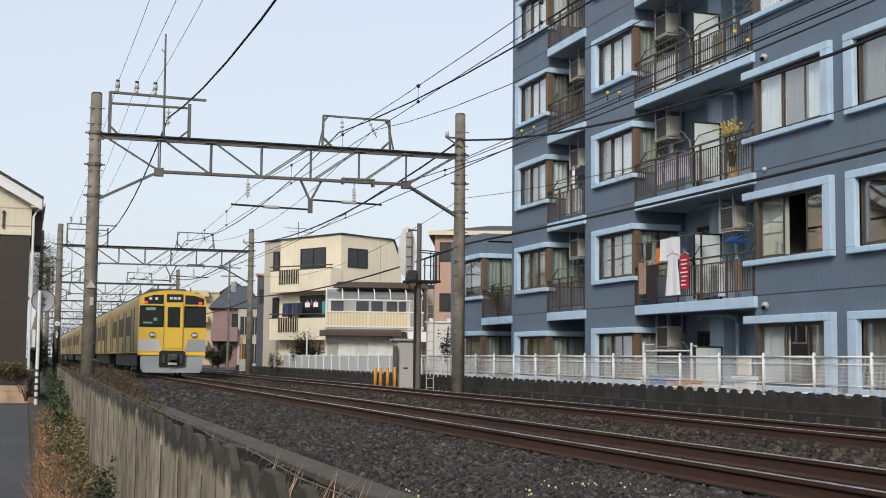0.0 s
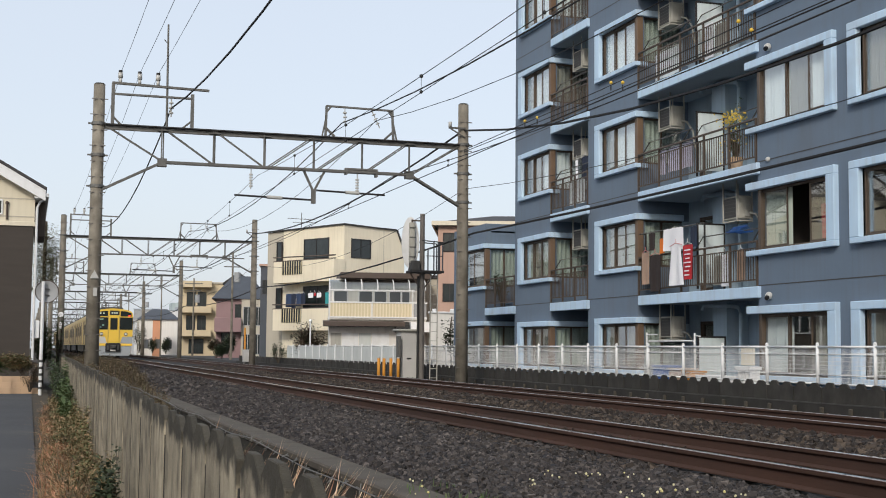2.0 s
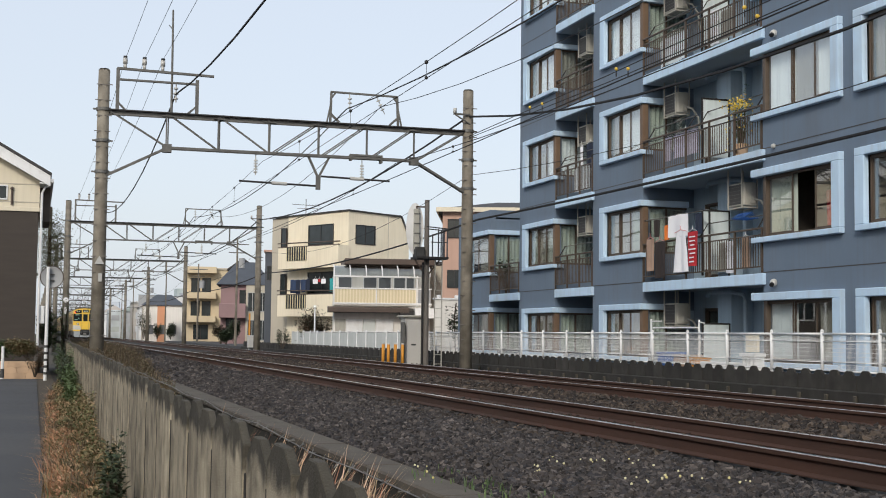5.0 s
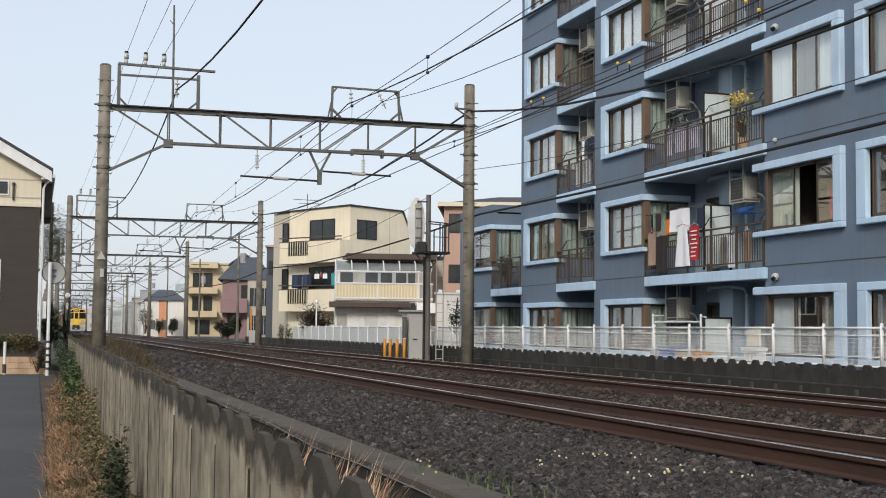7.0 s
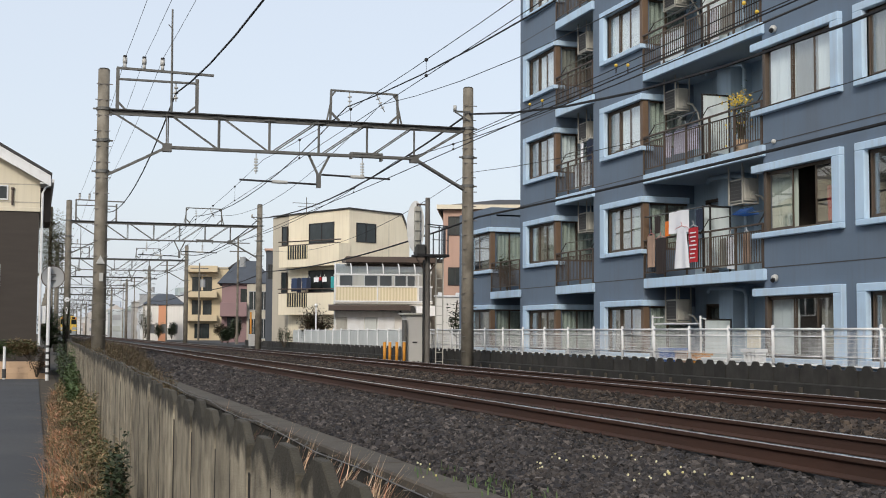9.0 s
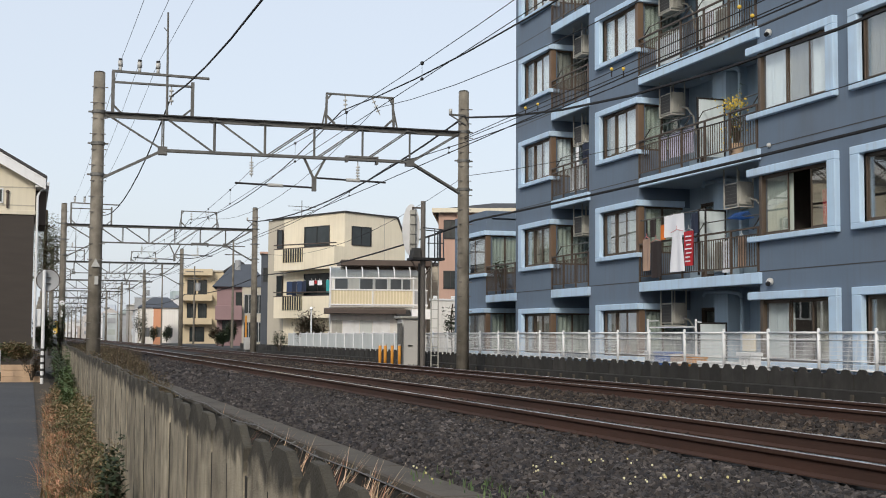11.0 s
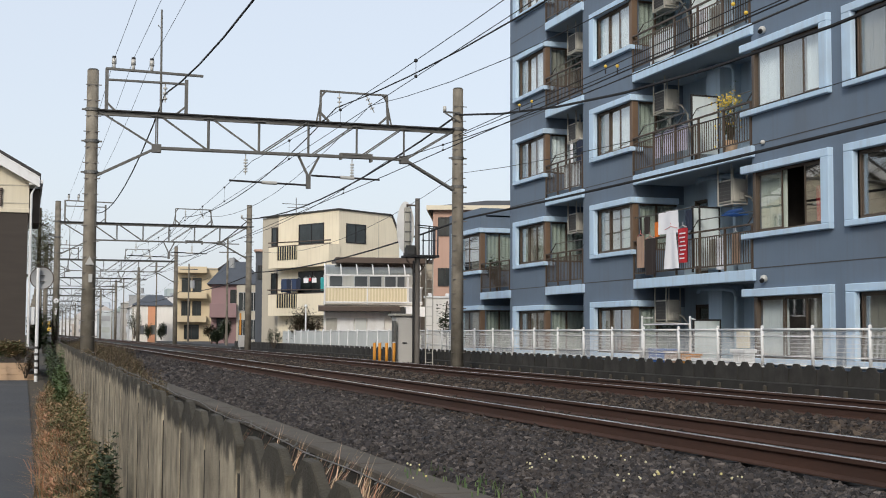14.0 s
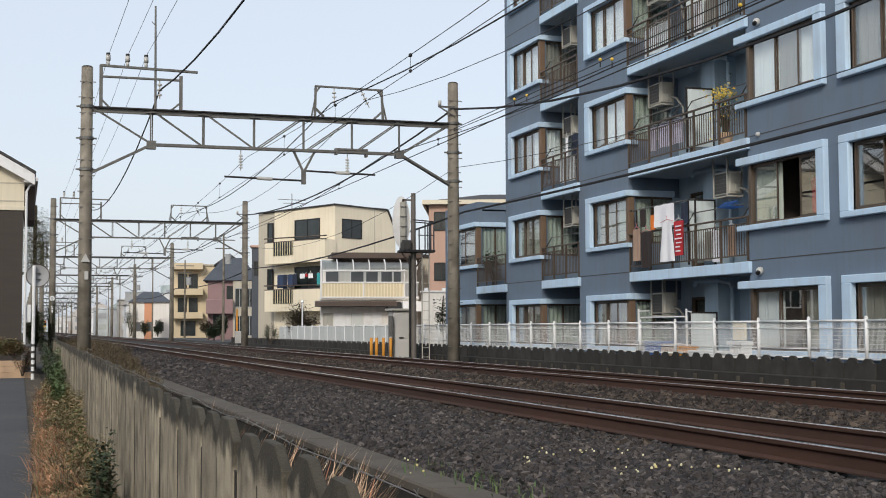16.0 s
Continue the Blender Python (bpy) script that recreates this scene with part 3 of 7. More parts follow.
def blade(m, base, height, lean, ang, w):
    """One blade of grass, bent over."""
    d = Vector((math.cos(ang), math.sin(ang), 0))
    s = Vector((-d.y, d.x, 0)) * w / 2
    b = Vector(base)
    p1, p2 = b + d * lean * 0.35 + Vector((0, 0, height * 0.65)), b + d * lean + Vector((0, 0, height * (1 - 0.25 * min(1, lean / max(height, .01)))))
    m.add([b - s, b + s, p1 + s * .7, p1 - s * .7, p2], [(0, 1, 2, 3), (3, 2, 4)])


# ---- ground, road, ballast, kerb ----
rng = random.Random(7)
g = Mesh()
for xa, xb, ya, yb in ((-1500, 1500, -300, 3000),):
    g.add([(xa, ya, -0.88), (xb, ya, -0.88), (xb, yb, -0.88), (xa, yb, -0.88)], [(0, 1, 2, 3)])
solid("ground", g, "soil", "bare brown earth reaching to the horizon", "ground", kind="structure")
rd = Mesh().box(-5.2, 0.16, -8, 46.5, -0.98, -0.80)
solid("road", rd, "asphalt", "narrow worn grey asphalt lane beside the railway", "road", kind="structure")

bed = Mesh()
ys = [-8 + 2 * i for i in range(20)] + [32 + 8 * i for i in range(60)] + [520, 620, 760]
prof = [(2.8, -0.24), (3.6, -0.2), (4.6, -0.21), (5.4, -0.2), (6.6, -0.2), (7.4, -0.21), (8.3, -0.21), (9.0, -0.17), (9.3, -0.15), (10.5, -0.15), (11.2, -0.15), (12.2, -0.22), (13.1, -0.28)]
vs = [(x, y, z) for y in ys for x, z in prof]
n = len(prof)
bed.add(vs, [(i * n + k, i * n + k + 1, i * n + n + k + 1, i * n + n + k) for i in range(len(ys) - 1) for k in range(n - 1)])
bed.add([(prof[0][0], ys[0], -0.9), (prof[-1][0], ys[0], -0.9), (prof[-1][0], ys[-1], -0.9), (prof[0][0], ys[-1], -0.9)], [(0, 1, 2, 3)])
solid("ballast_bed", bed, "ballast", "dark grey crushed-stone railway bed", "ballast", kind="structure")


def stones(name, material, area, count, seed, label, low=.017, high=.035, power=1.6):
    """Loose angular stones, each a broken cube, lying on the bed."""
    r = np.random.RandomState(seed)
    x0, x1, y0, y1 = area
    y = y0 + (y1 - y0) * r.rand(count) ** power
    x = r.uniform(x0, x1, count)
    z = np.interp(x, [p[0] for p in prof], [p[1] for p in prof]) + r.uniform(-.03, .03, count)
    s = r.uniform(low, high, count) * (1 + y / 70)
    cube = np.array([(i, j, k) for i in (-1, 1) for j in (-1, 1) for k in (-1, 1)], float) * .62
    v = cube[None] * r.uniform(.62, 1.2, (count, 8, 1)) + r.uniform(-.16, .16, (count, 8, 3))
    v *= r.uniform(.6, 1.25, (count, 1, 3))
    q = r.randn(count, 4)
    q /= np.linalg.norm(q, axis=1)[:, None]
    w, a, b, c = q.T
    rot = np.stack([1 - 2 * (b * b + c * c), 2 * (a * b - c * w), 2 * (a * c + b * w), 2 * (a * b + c * w), 1 - 2 * (a * a + c * c), 2 * (b * c - a * w), 2 * (a * c - b * w), 2 * (b * c + a * w), 1 - 2 * (a * a + b * b)], -1).reshape(count, 3, 3)
    v = np.einsum("nij,nkj->nki", rot, v) * s[:, None, None] + np.stack([x, y, z], -1)[:, None]
    quads = np.array([(0, 1, 3, 2), (4, 6, 7, 5), (0, 4, 5, 1), (2, 3, 7, 6), (0, 2, 6, 4), (1, 5, 7, 3)])
    f = (quads[None] + 8 * np.arange(count)[:, None, None]).reshape(-1, 4)
    m = Mesh()
    m.v, m.f = v.reshape(-1, 3).tolist(), f.tolist()
    return solid(name, m, material, label, "ballast stones", kind="stuff")


stones("ballast_stones", "stones", (2.85, 5.25, 6.6, 30.0), 86000, 3, "loose dark grey crushed stones beside the track")
stones("ballast_stones", "stones", (2.85, 5.25, 28.0, 72.0), 14000, 8, "loose dark grey crushed stones beside the track", .035, .06, 1.0)
stones("ballast_stones", "brownstones", (4.9, 5.3, 10.0, 60.0), 5000, 9, "rust-stained crushed stones along the near rail", .024, .046, 1.2)
stones("ballast_stones", "brownstones", (5.5, 6.5, 12.0, 60.0), 12000, 4, "rust-stained crushed stones between the rails", .026, .05, 1.3)
stones("ballast_stones", "brownstones", (6.7, 9.1, 9.5, 66.0), 30000, 5, "rust-brown crushed stones between the two tracks", .026, .05, 1.3)
stones("ballast_stones", "brownstones", (10.6, 12.8, 13.0, 60.0), 12000, 6, "rust-brown crushed stones beside the far track", .026, .05, 1.2)

kb = Mesh()
for i in range(40):
    y0 = -4 + i * 2.0
    kb.box(2.52, 2.84, y0 + 0.006, y0 + 1.994, -0.27, -0.19, 0.015)
# the ditch's deep shade is put into this wall's mouldy black
solid("kerb_wall", Mesh().box(2.545, 2.84, -4, 76, -.9, -.272), "mouldshade", "blackened concrete wall under a kerb, shade in its colour", "wall", kind="structure")
solid("kerb", kb, "curb", "weathered concrete edging wall of the railway bed", "kerb", kind="structure")


# ---- tracks ----
def rail(parent, x, label):
    web = [(-.0635, -.153), (.0635, -.153), (.0635, -.143), (.012, -.125), (.008, -.05), (.03, -.035), (.0325, -.03), (.0325, -.004), (.029, -.0005), (-.029, -.0005), (-.0325, -.004), (-.0325, -.03), (-.03, -.035), (-.008, -.05), (-.012, -.125), (-.0635, -.143)]
    r = part("rail", Mesh().prism([(x + a, b) for a, b in web], "y", -10, 700), "rust", parent, label)
    hd = [(-.028, -.001), (.028, -.001), (.025, .002), (-.025, .002)]
    part("running_surface", Mesh().prism([(x + a, b) for a, b in hd], "y", -10, 700), "railhead", r, "bright worn top of the rail")


slp = Mesh().box(-1.0, 1.0, -0.11, 0.11, -0.34, -0.168, 0.02).data("sleeper", M["darkconc"])
for x, lab in ((5.37, "brown rusty rails on ballast, bright running surface"), (9.24, "brown rusty rails on ballast, dull running surface")):
    tk = thing("railway_track", lab, "railway track", (0, 0, 0), group="railway tracks", kind="")
    rail(tk, x, "rusty steel rail")
    rail(tk, x + 1.132, "rusty steel rail")
    for i in range(75):
        share("sleeper", slp, tk, (x + .566, 1.0 + i * 0.62, -0.006))

# ---- slatted concrete fence beside the lane ----
fence = thing("concrete_fence", "weathered grey concrete board fence with pointed tops", "fence", (0, 0, 0))


def fence_x(y):
    return 0.665 + 0.0105 * y


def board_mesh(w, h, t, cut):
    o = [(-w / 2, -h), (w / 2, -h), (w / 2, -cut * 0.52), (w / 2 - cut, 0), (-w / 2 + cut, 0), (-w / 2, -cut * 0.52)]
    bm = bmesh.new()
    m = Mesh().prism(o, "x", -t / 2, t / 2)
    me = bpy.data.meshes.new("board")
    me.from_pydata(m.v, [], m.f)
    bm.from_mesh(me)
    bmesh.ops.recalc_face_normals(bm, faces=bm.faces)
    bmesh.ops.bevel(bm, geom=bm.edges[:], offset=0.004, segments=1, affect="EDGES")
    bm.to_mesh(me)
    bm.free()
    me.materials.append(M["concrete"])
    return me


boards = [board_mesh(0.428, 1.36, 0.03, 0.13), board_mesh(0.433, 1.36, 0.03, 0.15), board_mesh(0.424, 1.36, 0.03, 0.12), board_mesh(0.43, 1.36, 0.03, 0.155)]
# dark strips stand in for the shaded gaps between the boards
seam = Mesh().box(-.004, .012, -.027, .027, -1.26, -.08).data("joint", M["mouldshade"])
y, i = 2.89, 0
while y < 62:
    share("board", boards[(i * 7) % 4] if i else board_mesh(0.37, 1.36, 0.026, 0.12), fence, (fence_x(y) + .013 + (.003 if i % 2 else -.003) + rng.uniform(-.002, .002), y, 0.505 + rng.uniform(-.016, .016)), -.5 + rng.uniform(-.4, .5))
    share("joint", seam, fence, (fence_x(y + .235) + .0035, y + (.235 if i else .2), 0.43), -.6)
    y += 0.47 if i else 0.422
    i += 1
part("wire", Mesh().tube([(fence_x(2 + k * .5) + 0.04, 2 + k * .5, 0.512 + 0.006 * math.sin(k * 1.7) + 0.004 * math.sin(k * 4.1)) for k in range(60)], 0.0019, 4), "steel", fence, "rusty barbed wire along the top")
barb = Mesh()
for k in range(110):
    yy = 2.4 + k * .16
    p = Vector((fence_x(yy) + .04, yy, 0.512 + 0.006 * math.sin((yy - 2) * 3.4) + 0.004 * math.sin((yy - 2) * 8.2)))
    for s in (0, 1):
        d = Vector((rng.uniform(-1, 1), rng.uniform(-.4, .4), rng.uniform(-1, 1))).normalized() * 0.012
        barb.beam(p - d, p + d, 0.0024)
part("barb", barb, "steel", fence)["kind"] = "stuff"

# ---- corrugated wall and white mesh fence before the flats ----
WX = 13.2
cw = thing("retaining_wall", "dark stained concrete board wall with a scalloped top", "wall", (0, 0, 0), kind="structure")
wb = []
for w in (0.0, 0.012):
    m = Mesh()
    m.prism([(-.217, -.5), (.217, -.5), (.217, -.025), (.14, -.02), (.09, .035 + w), (.055, .052 + w), (-.055, .052 + w), (-.09, .035 + w), (-.14, -.02), (-.217, -.025)], "x", -.02, .02)
    wb.append(m.data("board", M["darkconc"]))
for k in range(0, 168):
    share("board", wb[k % 2], cw, (WX + (.014 if k % 2 else 0), 12.0 + k * 0.44, 0.25))
part("ledge", Mesh().box(WX - .14, WX - .06, 10, 86, -.4, -0.03, 0.02), "darkconc", cw)
stub = Mesh().box(-.05, .0, -.04, .04, -.3, -.1, 0.01).data("stub", M["curb"])
for k in range(60):
    share("stub", stub, cw, (WX - .142, 12 + k * .83, 0.0))

mf = thing("mesh_fence", "white painted steel mesh fence on a low wall", "fence", (0, 0, 0))
FH, FB = 0.95, 0.30
post = Mesh().rod((0, 0, .2), (0, 0, FH + .02), .03, n=10).ball((0, 0, FH + .03), .033, 8, 4).box(-.045, .045, -.03, .03, .2, .235).data("post", M["white"], True)
grid = Mesh()
for k in range(50):
    yy = 0.03 + k * 1.59 / 49
    grid.beam((0, yy, FB), (0, yy, FH - .04), .0038)
for k in range(9):
    grid.beam((0, 0, FB + .02 + k * .072), (0, 1.65, FB + .02 + k * .072), .006)
grid_me = grid.data("mesh_panel", M["white"])
rails_me = [Mesh().rod((0, 0, z), (0, 1.65, z), r, n=8).data("rail", M["white"], True) for z, r in ((FH - .02, .021), (FB - .015, .016), (FB + .14, .009), (FH - .15, .009))]
for k in range(34):
    yy = 13.25 + k * 1.65
    share("post", post, mf, (WX + .09, yy + .11, 0))
    share("mesh_panel", grid_me, mf, (WX + .11, yy + .11, 0))
    for rm_ in rails_me:
        share("rail", rm_, mf, (WX + .09, yy + .11, 0))

# ground behind the wall
yard = Mesh().box(WX + .06, 70, -8, 140, -0.9, -0.05)
solid("yard", yard, "asphalt", "grey paved yard behind the low wall", "pavement", kind="structure")

# ---- overhead line gantries ----
GX0, GX1, GZ, GL = 1.62, 11.95, 6.80, 5.83


def gantry_pole(parent, x, top, label):
    p = part("pole", Mesh().rod((x, 0, -.9), (x, 0, top), .19, .15, 20), "pole", parent, label, True)
    part("cap", Mesh().rod((x, 0, top - .01), (x, 0, top + .03), .155, .12, 20), "darkconc", p)
    for z in (GZ, GL - .72, GL - .9 + 1.02):
        part("band", Mesh().rod((x, 0, z - .05), (x, 0, z + .03), .185, n=20).box(x - .27, x + .27, -.03, .03, z - .03, z + .01), "steel", p)
    stp = Mesh()
    for k in range(18):
        z = .3 + k * .42
        s = 1 if k % 2 else -1
        stp.beam((x - .19, -.14, z), (x + .19, -.14, z), .022).beam((x + s * .19, -.14, z), (x + s * .225, -.14, z), .022)
    part("step_bolts", stp, "mast", p)["kind"] = "stuff"
    return p


def make_gantry():
    ga = thing("overhead_gantry", "lattice steel gantry on two concrete poles carrying railway wires", "gantry", group="railway gantries")
    gantry_pole(ga, GX0, 7.86, "tall weathered concrete pole")
    gantry_pole(ga, GX1, 7.98, "tall weathered concrete pole")
    up = part("upper_chord", Mesh().box(GX0 + .1, GX1 - .1, -.13, -.02, GZ - .035, GZ).box(GX0 + .1, GX1 - .1, .02, .13, GZ - .035, GZ), "darksteel", ga, "dark rusty upper chord")
    part("web", Mesh().box(GX0 + .1, GX1 - .1, -.045, -.025, GZ - .15, GZ - .037).box(GX0 + .1, GX1 - .1, .025, .045, GZ - .15, GZ - .037), "steel", up, "grey steel web")
    part("lower_chord", Mesh().beam((3.32, -.08, GL), (10.31, -.08, GL), .05, .07).beam((3.32, .08, GL), (10.31, .08, GL), .05, .07), "steel", ga)
    xs = [3.32 + 1.398 * k for k in range(6)]
    for x in xs:
        part("vertical", Mesh().beam((x - .03, -.08, GL), (x - .03, -.08, GZ - .05), .028, .035).beam((x + .03, .08, GL), (x + .03, .08, GZ - .05), .028, .035).box(x - .16, x + .16, -.12, .12, GZ - .12, GZ - .1), "steel", ga)
    dg = [((GX0 + .15, GZ - .05), (3.32, GL))] + [((xs[k], GZ - .05), (xs[k + 1] - .05, GL)) for k in range(2)] + [((xs[k] + .05, GL), (xs[k + 1] - .06, GZ - .05)) for k in (2, 3, 4)] + [((10.31, GL), (GX1 - .15, GZ - .05))]
    for a, b in dg:
        part("diagonal", Mesh().beam((a[0], -.07, a[1]), (b[0], -.07, b[1]), .03, .034).beam((a[0] + .08, .07, a[1]), (b[0] + .08, .07, b[1]), .03, .034), "steel", ga)
    for a, b in (((GX0 + .1, 5.0), (3.32, GL)), ((GX1 - .1, 4.98), (10.31, GL))):
        part("knee_brace", Mesh().beam((a[0], -.07, a[1]), (b[0], -.07, b[1]), .05, .06).beam((a[0], .07, a[1]), (b[0], .07, b[1]), .05, .06).box(b[0] - .12, b[0] + .12, -.1, .1, GL - .12, GL + .1), "steel", ga)
    # left wire frame
    fr = part("wire_frame", Mesh().beam((1.98, 0, GZ), (1.98, 0, GZ + 1.13), .07, .09).beam((4.1, 0, GZ), (4.1, 0, GZ + .95), .07, .09).beam((1.95, 0, GZ + 1.13), (4.55, 0, GZ + 1.08), .09, .06).beam((2.0, 0, GZ + .83), (4.1, 0, GZ + .83), .09, .05).beam((1.98, 0, GZ + .22), (2.2, 0, GZ), .05).beam((4.1, 0, GZ + .22), (3.85, 0, GZ), .05), "steel", ga)
    for x in (2.16, 2.67, 3.16):
        i = part("insulator", Mesh().rod((x, 0, GZ + 1.13), (x, 0, GZ + 1.27), .045, n=10).rod((x, 0, GZ + 1.27), (x, 0, GZ + 1.42), .065, n=10), "ceramic", ga, "white porcelain insulator", True)
        part("cap", Mesh().rod((x, 0, GZ + 1.40), (x, 0, GZ + 1.48), .055, n=10), "darksteel", i)
    part("mast", Mesh().rod((3.42, 0, GZ), (3.4, 0, GZ + 2.85), .035, .025, 8).beam((3.41, 0, GZ + 2.3), (3.3, 0, GZ + 2.42), .02), "steel", ga)
    part("insulator", Mesh().rod((3.53, 0, GZ + .3), (3.53, 0, GZ + .8), .02, n=6).rod((3.53, 0, GZ + .38), (3.53, 0, GZ + .42), .06, n=10).rod((3.53, 0, GZ + .52), (3.53, 0, GZ + .56), .07, n=10).rod((3.53, 0, GZ + .66), (3.53, 0, GZ + .7), .06, n=10), "ceramic", ga)
    # bracket and insulator on the far pole
    part("bracket", Mesh().beam((GX1, -.17, 7.25), (GX1 - .5, -.17, 7.25), .05).beam((GX1, -.17, 6.98), (GX1 - .45, -.17, 7.23), .035), "steel", ga)
    part("insulator", Mesh().rod((GX1 - .46, -.17, 7.27), (GX1 - .46, -.17, 7.42), .05, n=10), "ceramic", ga, "white porcelain insulator", True)
    # right wire frame
    part("wire_frame", Mesh().beam((7.84, 0, GZ), (7.86, 0, GZ + .88), .07, .06).beam((9.83, 0, GZ), (9.79, 0, GZ + .86), .07, .06).beam((7.84, 0, GZ + .88), (9.81, 0, GZ + .86), .07, .05).beam((7.74, 0, GZ), (7.85, 0, GZ + .55), .04).beam((9.93, 0, GZ), (9.81, 0, GZ + .55), .04).beam((7.85, 0, GZ + .25), (8.1, 0, GZ + .02), .06).beam((9.82, 0, GZ + .25), (9.57, 0, GZ + .02), .06).beam((7.86, 0, GZ + .7), (7.98, 0, GZ + .86), .05).beam((9.8, 0, GZ + .68), (9.68, 0, GZ + .85), .05), "steel", ga)
    for x, tilt in ((8.4, .02), (9.3, .25)):
        a, b = Vector((x - tilt * .5, 0, GZ + .84)), Vector((x + tilt * .5, 0, GZ + .34))
        ins = Mesh().rod(a, b, .015, n=6)
        for k in range(1, 4):
            c = a + (b - a) * k / 4
            ins.rod(c + (b - a) * .03, c - (b - a) * .03, .06, n=10)
        part("insulator", ins, "ceramic", ga)
    # v bracket and hangers under the beam, over both tracks
    part("bracket", Mesh().beam((7.22, 0, GL), (7.52, 0, GL - .62), .06).beam((7.84, 0, GL), (7.52, 0, GL - .62), .06).box(7.46, 7.58, -.05, .05, GL - .95, GL - .55), "steel", ga)
    for x0, x1, z in ((5.3, 7.45, GL - .85), (7.6, 9.6, GL - .62)):
        part("arm", Mesh().rod((x0, 0, z + .05), (x1, 0, z), .028, n=8), "darksteel", ga)
        part("insulator", Mesh().rod((x0 + (x1 - x0) * .42, 0, z + .03), (x0 + (x1 - x0) * .62, 0, z + .02), .05, n=10), "ceramic", ga)
    for x in (5.75, 8.78):
        h = Mesh().rod((x, 0, GL), (x, 0, GL - .62), .015, n=6)
        for k in range(5):
            h.rod((x, 0, GL - .2 - k * .08), (x, 0, GL - .235 - k * .08), .055, n=10)
        part("insulator", h, "ceramic", ga)
    part("clamp_bar", Mesh().box(8.42, 9.36, -.1, .1, GL + .05, GL + .1).box(8.42, 8.48, -.1, .1, GL - .08, GL + .05).box(9.3, 9.36, -.1, .1, GL - .12, GL + .05), "steel", ga)
    return ga


GY, GS = 35.8, 37.0
gantry = make_gantry()
gantry.matrix_world = pose(0, GY, 0)
for k in range(1, 12):
    copy_thing(gantry, pose(0, GY + GS * k, 0))
copy_thing(gantry, pose(0, GY - GS, 0))

# plates on the first near pole
pl = thing("marker_plate", "white triangular marker plate on a concrete pole", "sign", (GX0, GY - .2, 0))
part("triangle", Mesh().prism([(-.12, 2.62), (.12, 2.62), (0, 2.84)], "y", -.012, 0), "ceramic", pl)
pl = thing("pole_label", "small white enamel label on a concrete pole", "sign", (GX0, GY - .2, 0))
part("plate", Mesh().box(-.02, .08, -.012, 0, 2.15, 2.37, .004), "ceramic", pl)


def span(name, label, x, z, sag, r, spans=12, group="overhead wires", first=-1):
    """A wire hung from gantry to gantry, sagging between them."""
    pts = []
    for k in range(first, spans):
        for j in range(10):
            u = j / 10
            pts.append((x, GY + GS * (k + u), z - 4 * (sag if k < 0 else FAR_SAG.get(x, sag)) * u * (1 - u)))
    return solid(name, Mesh().tube(pts, r, 5), "wire", label, "wire", group)


# wires; those on the far poles hang tighter or slacker past the first gantry
FAR_SAG = {11.95: .68, 12.3: .34, 12.0: .95}
for x, z, sag, r, lab in ((5.94, 4.97, .0, .0065, "dark contact wire over the near track"), (5.94, 5.6, .37, .0065, "dark messenger wire over the near track"),
                          (9.8, 5.36, -.02, .012, "dark contact wire over the far track"), (9.8, 5.75, .5, .011, "dark messenger wire over the far track"),
                          (9.3, 7.34, 1.05, .009, "thin feeder wire on the gantries"), (8.31, 7.22, .76, .017, "thick black feeder wire on the gantries"), (11.95, 7.22, 1.55, .03, "thick twisted feeder cable"),
                          (12.3, 4.22, .16, .03, "black signal cable on the poles"), (12.0, 5.5, .75, .008, "thin service wire on the poles"),
                          (3.53, 7.33, 1.0, .022, "thick black feeder cable on the gantries"),
                          (2.16, 8.2, .3, .006, "thin high-voltage wire on the gantries"), (2.67, 8.24, .35, .006, "thin high-voltage wire on the gantries"), (3.16, 8.25, .4, .006, "thin high-voltage wire on the gantries")):
    span("wire", lab, x, z, sag, r)
for x in (5.94, 9.8):
    for k in range(-1, 4):
        for j in range(1, 7):
            u = j / 7
            y = GY + GS * (k + u)
            zt, zb = (5.6 - 1.48 * u * (1 - u), 4.97) if x < 7 else (5.75 - 2.0 * u * (1 - u), 5.36 + .08 * u * (1 - u))
            if zt - zb < .05:
                continue
            h = thing("wire_hanger", "thin hanger with a dark clamp between overhead wires", "wire hanger", (x, y, 0), group="wire hangers")
            part("rod", Mesh().rod((0, 0, zb), (0, 0, zt), .004, n=4), "wire", h)
            part("clamp", Mesh().ball((0, 0, zt), .034, 8, 5), "black", h)
            part("clamp", Mesh().ball((0, 0, zb + .01), .03, 8, 5), "black", h)
for z0, z1 in ((6.60, 6.66), (6.55, 6.40)):
    solid("wire", Mesh().tube([(11.93, 35.8, z0 + .02), (11.9, 26, (z0 + z1) / 2 - .05), (11.9, 16, z1), (11.9, -1.2, z1 + .15)], .011, 5), "wire", "thin black service wire along the poles", "wire")
for y, x, z in ((30.69, 11.90, 6.60), (29.84, 11.90, 6.55), (25.53, 11.90, 6.59), (24.94, 11.90, 6.48), (20.18, 11.90, 6.66), (19.75, 11.90, 6.40)):
    tg = thing("cable_marker", "yellow plastic marker on an overhead cable", "cable marker", (x, y, z), group="cable markers")
    part("ring", Mesh().ball((0, 0, .05), .04, 8, 5), "yellowwire", tg, smooth=True)
    part("clip", Mesh().beam((0, 0, .0), (0, 0, -.12), .02), "darksteel", tg)

# ---- block of flats ----
XF, FL, ST = 15.2, -0.44, 2.72
NF = 6
apt = thing("apartment_building", "grey-blue rendered block of flats with pale blue trim and loggias", "apartment building", (0, 0, 0))


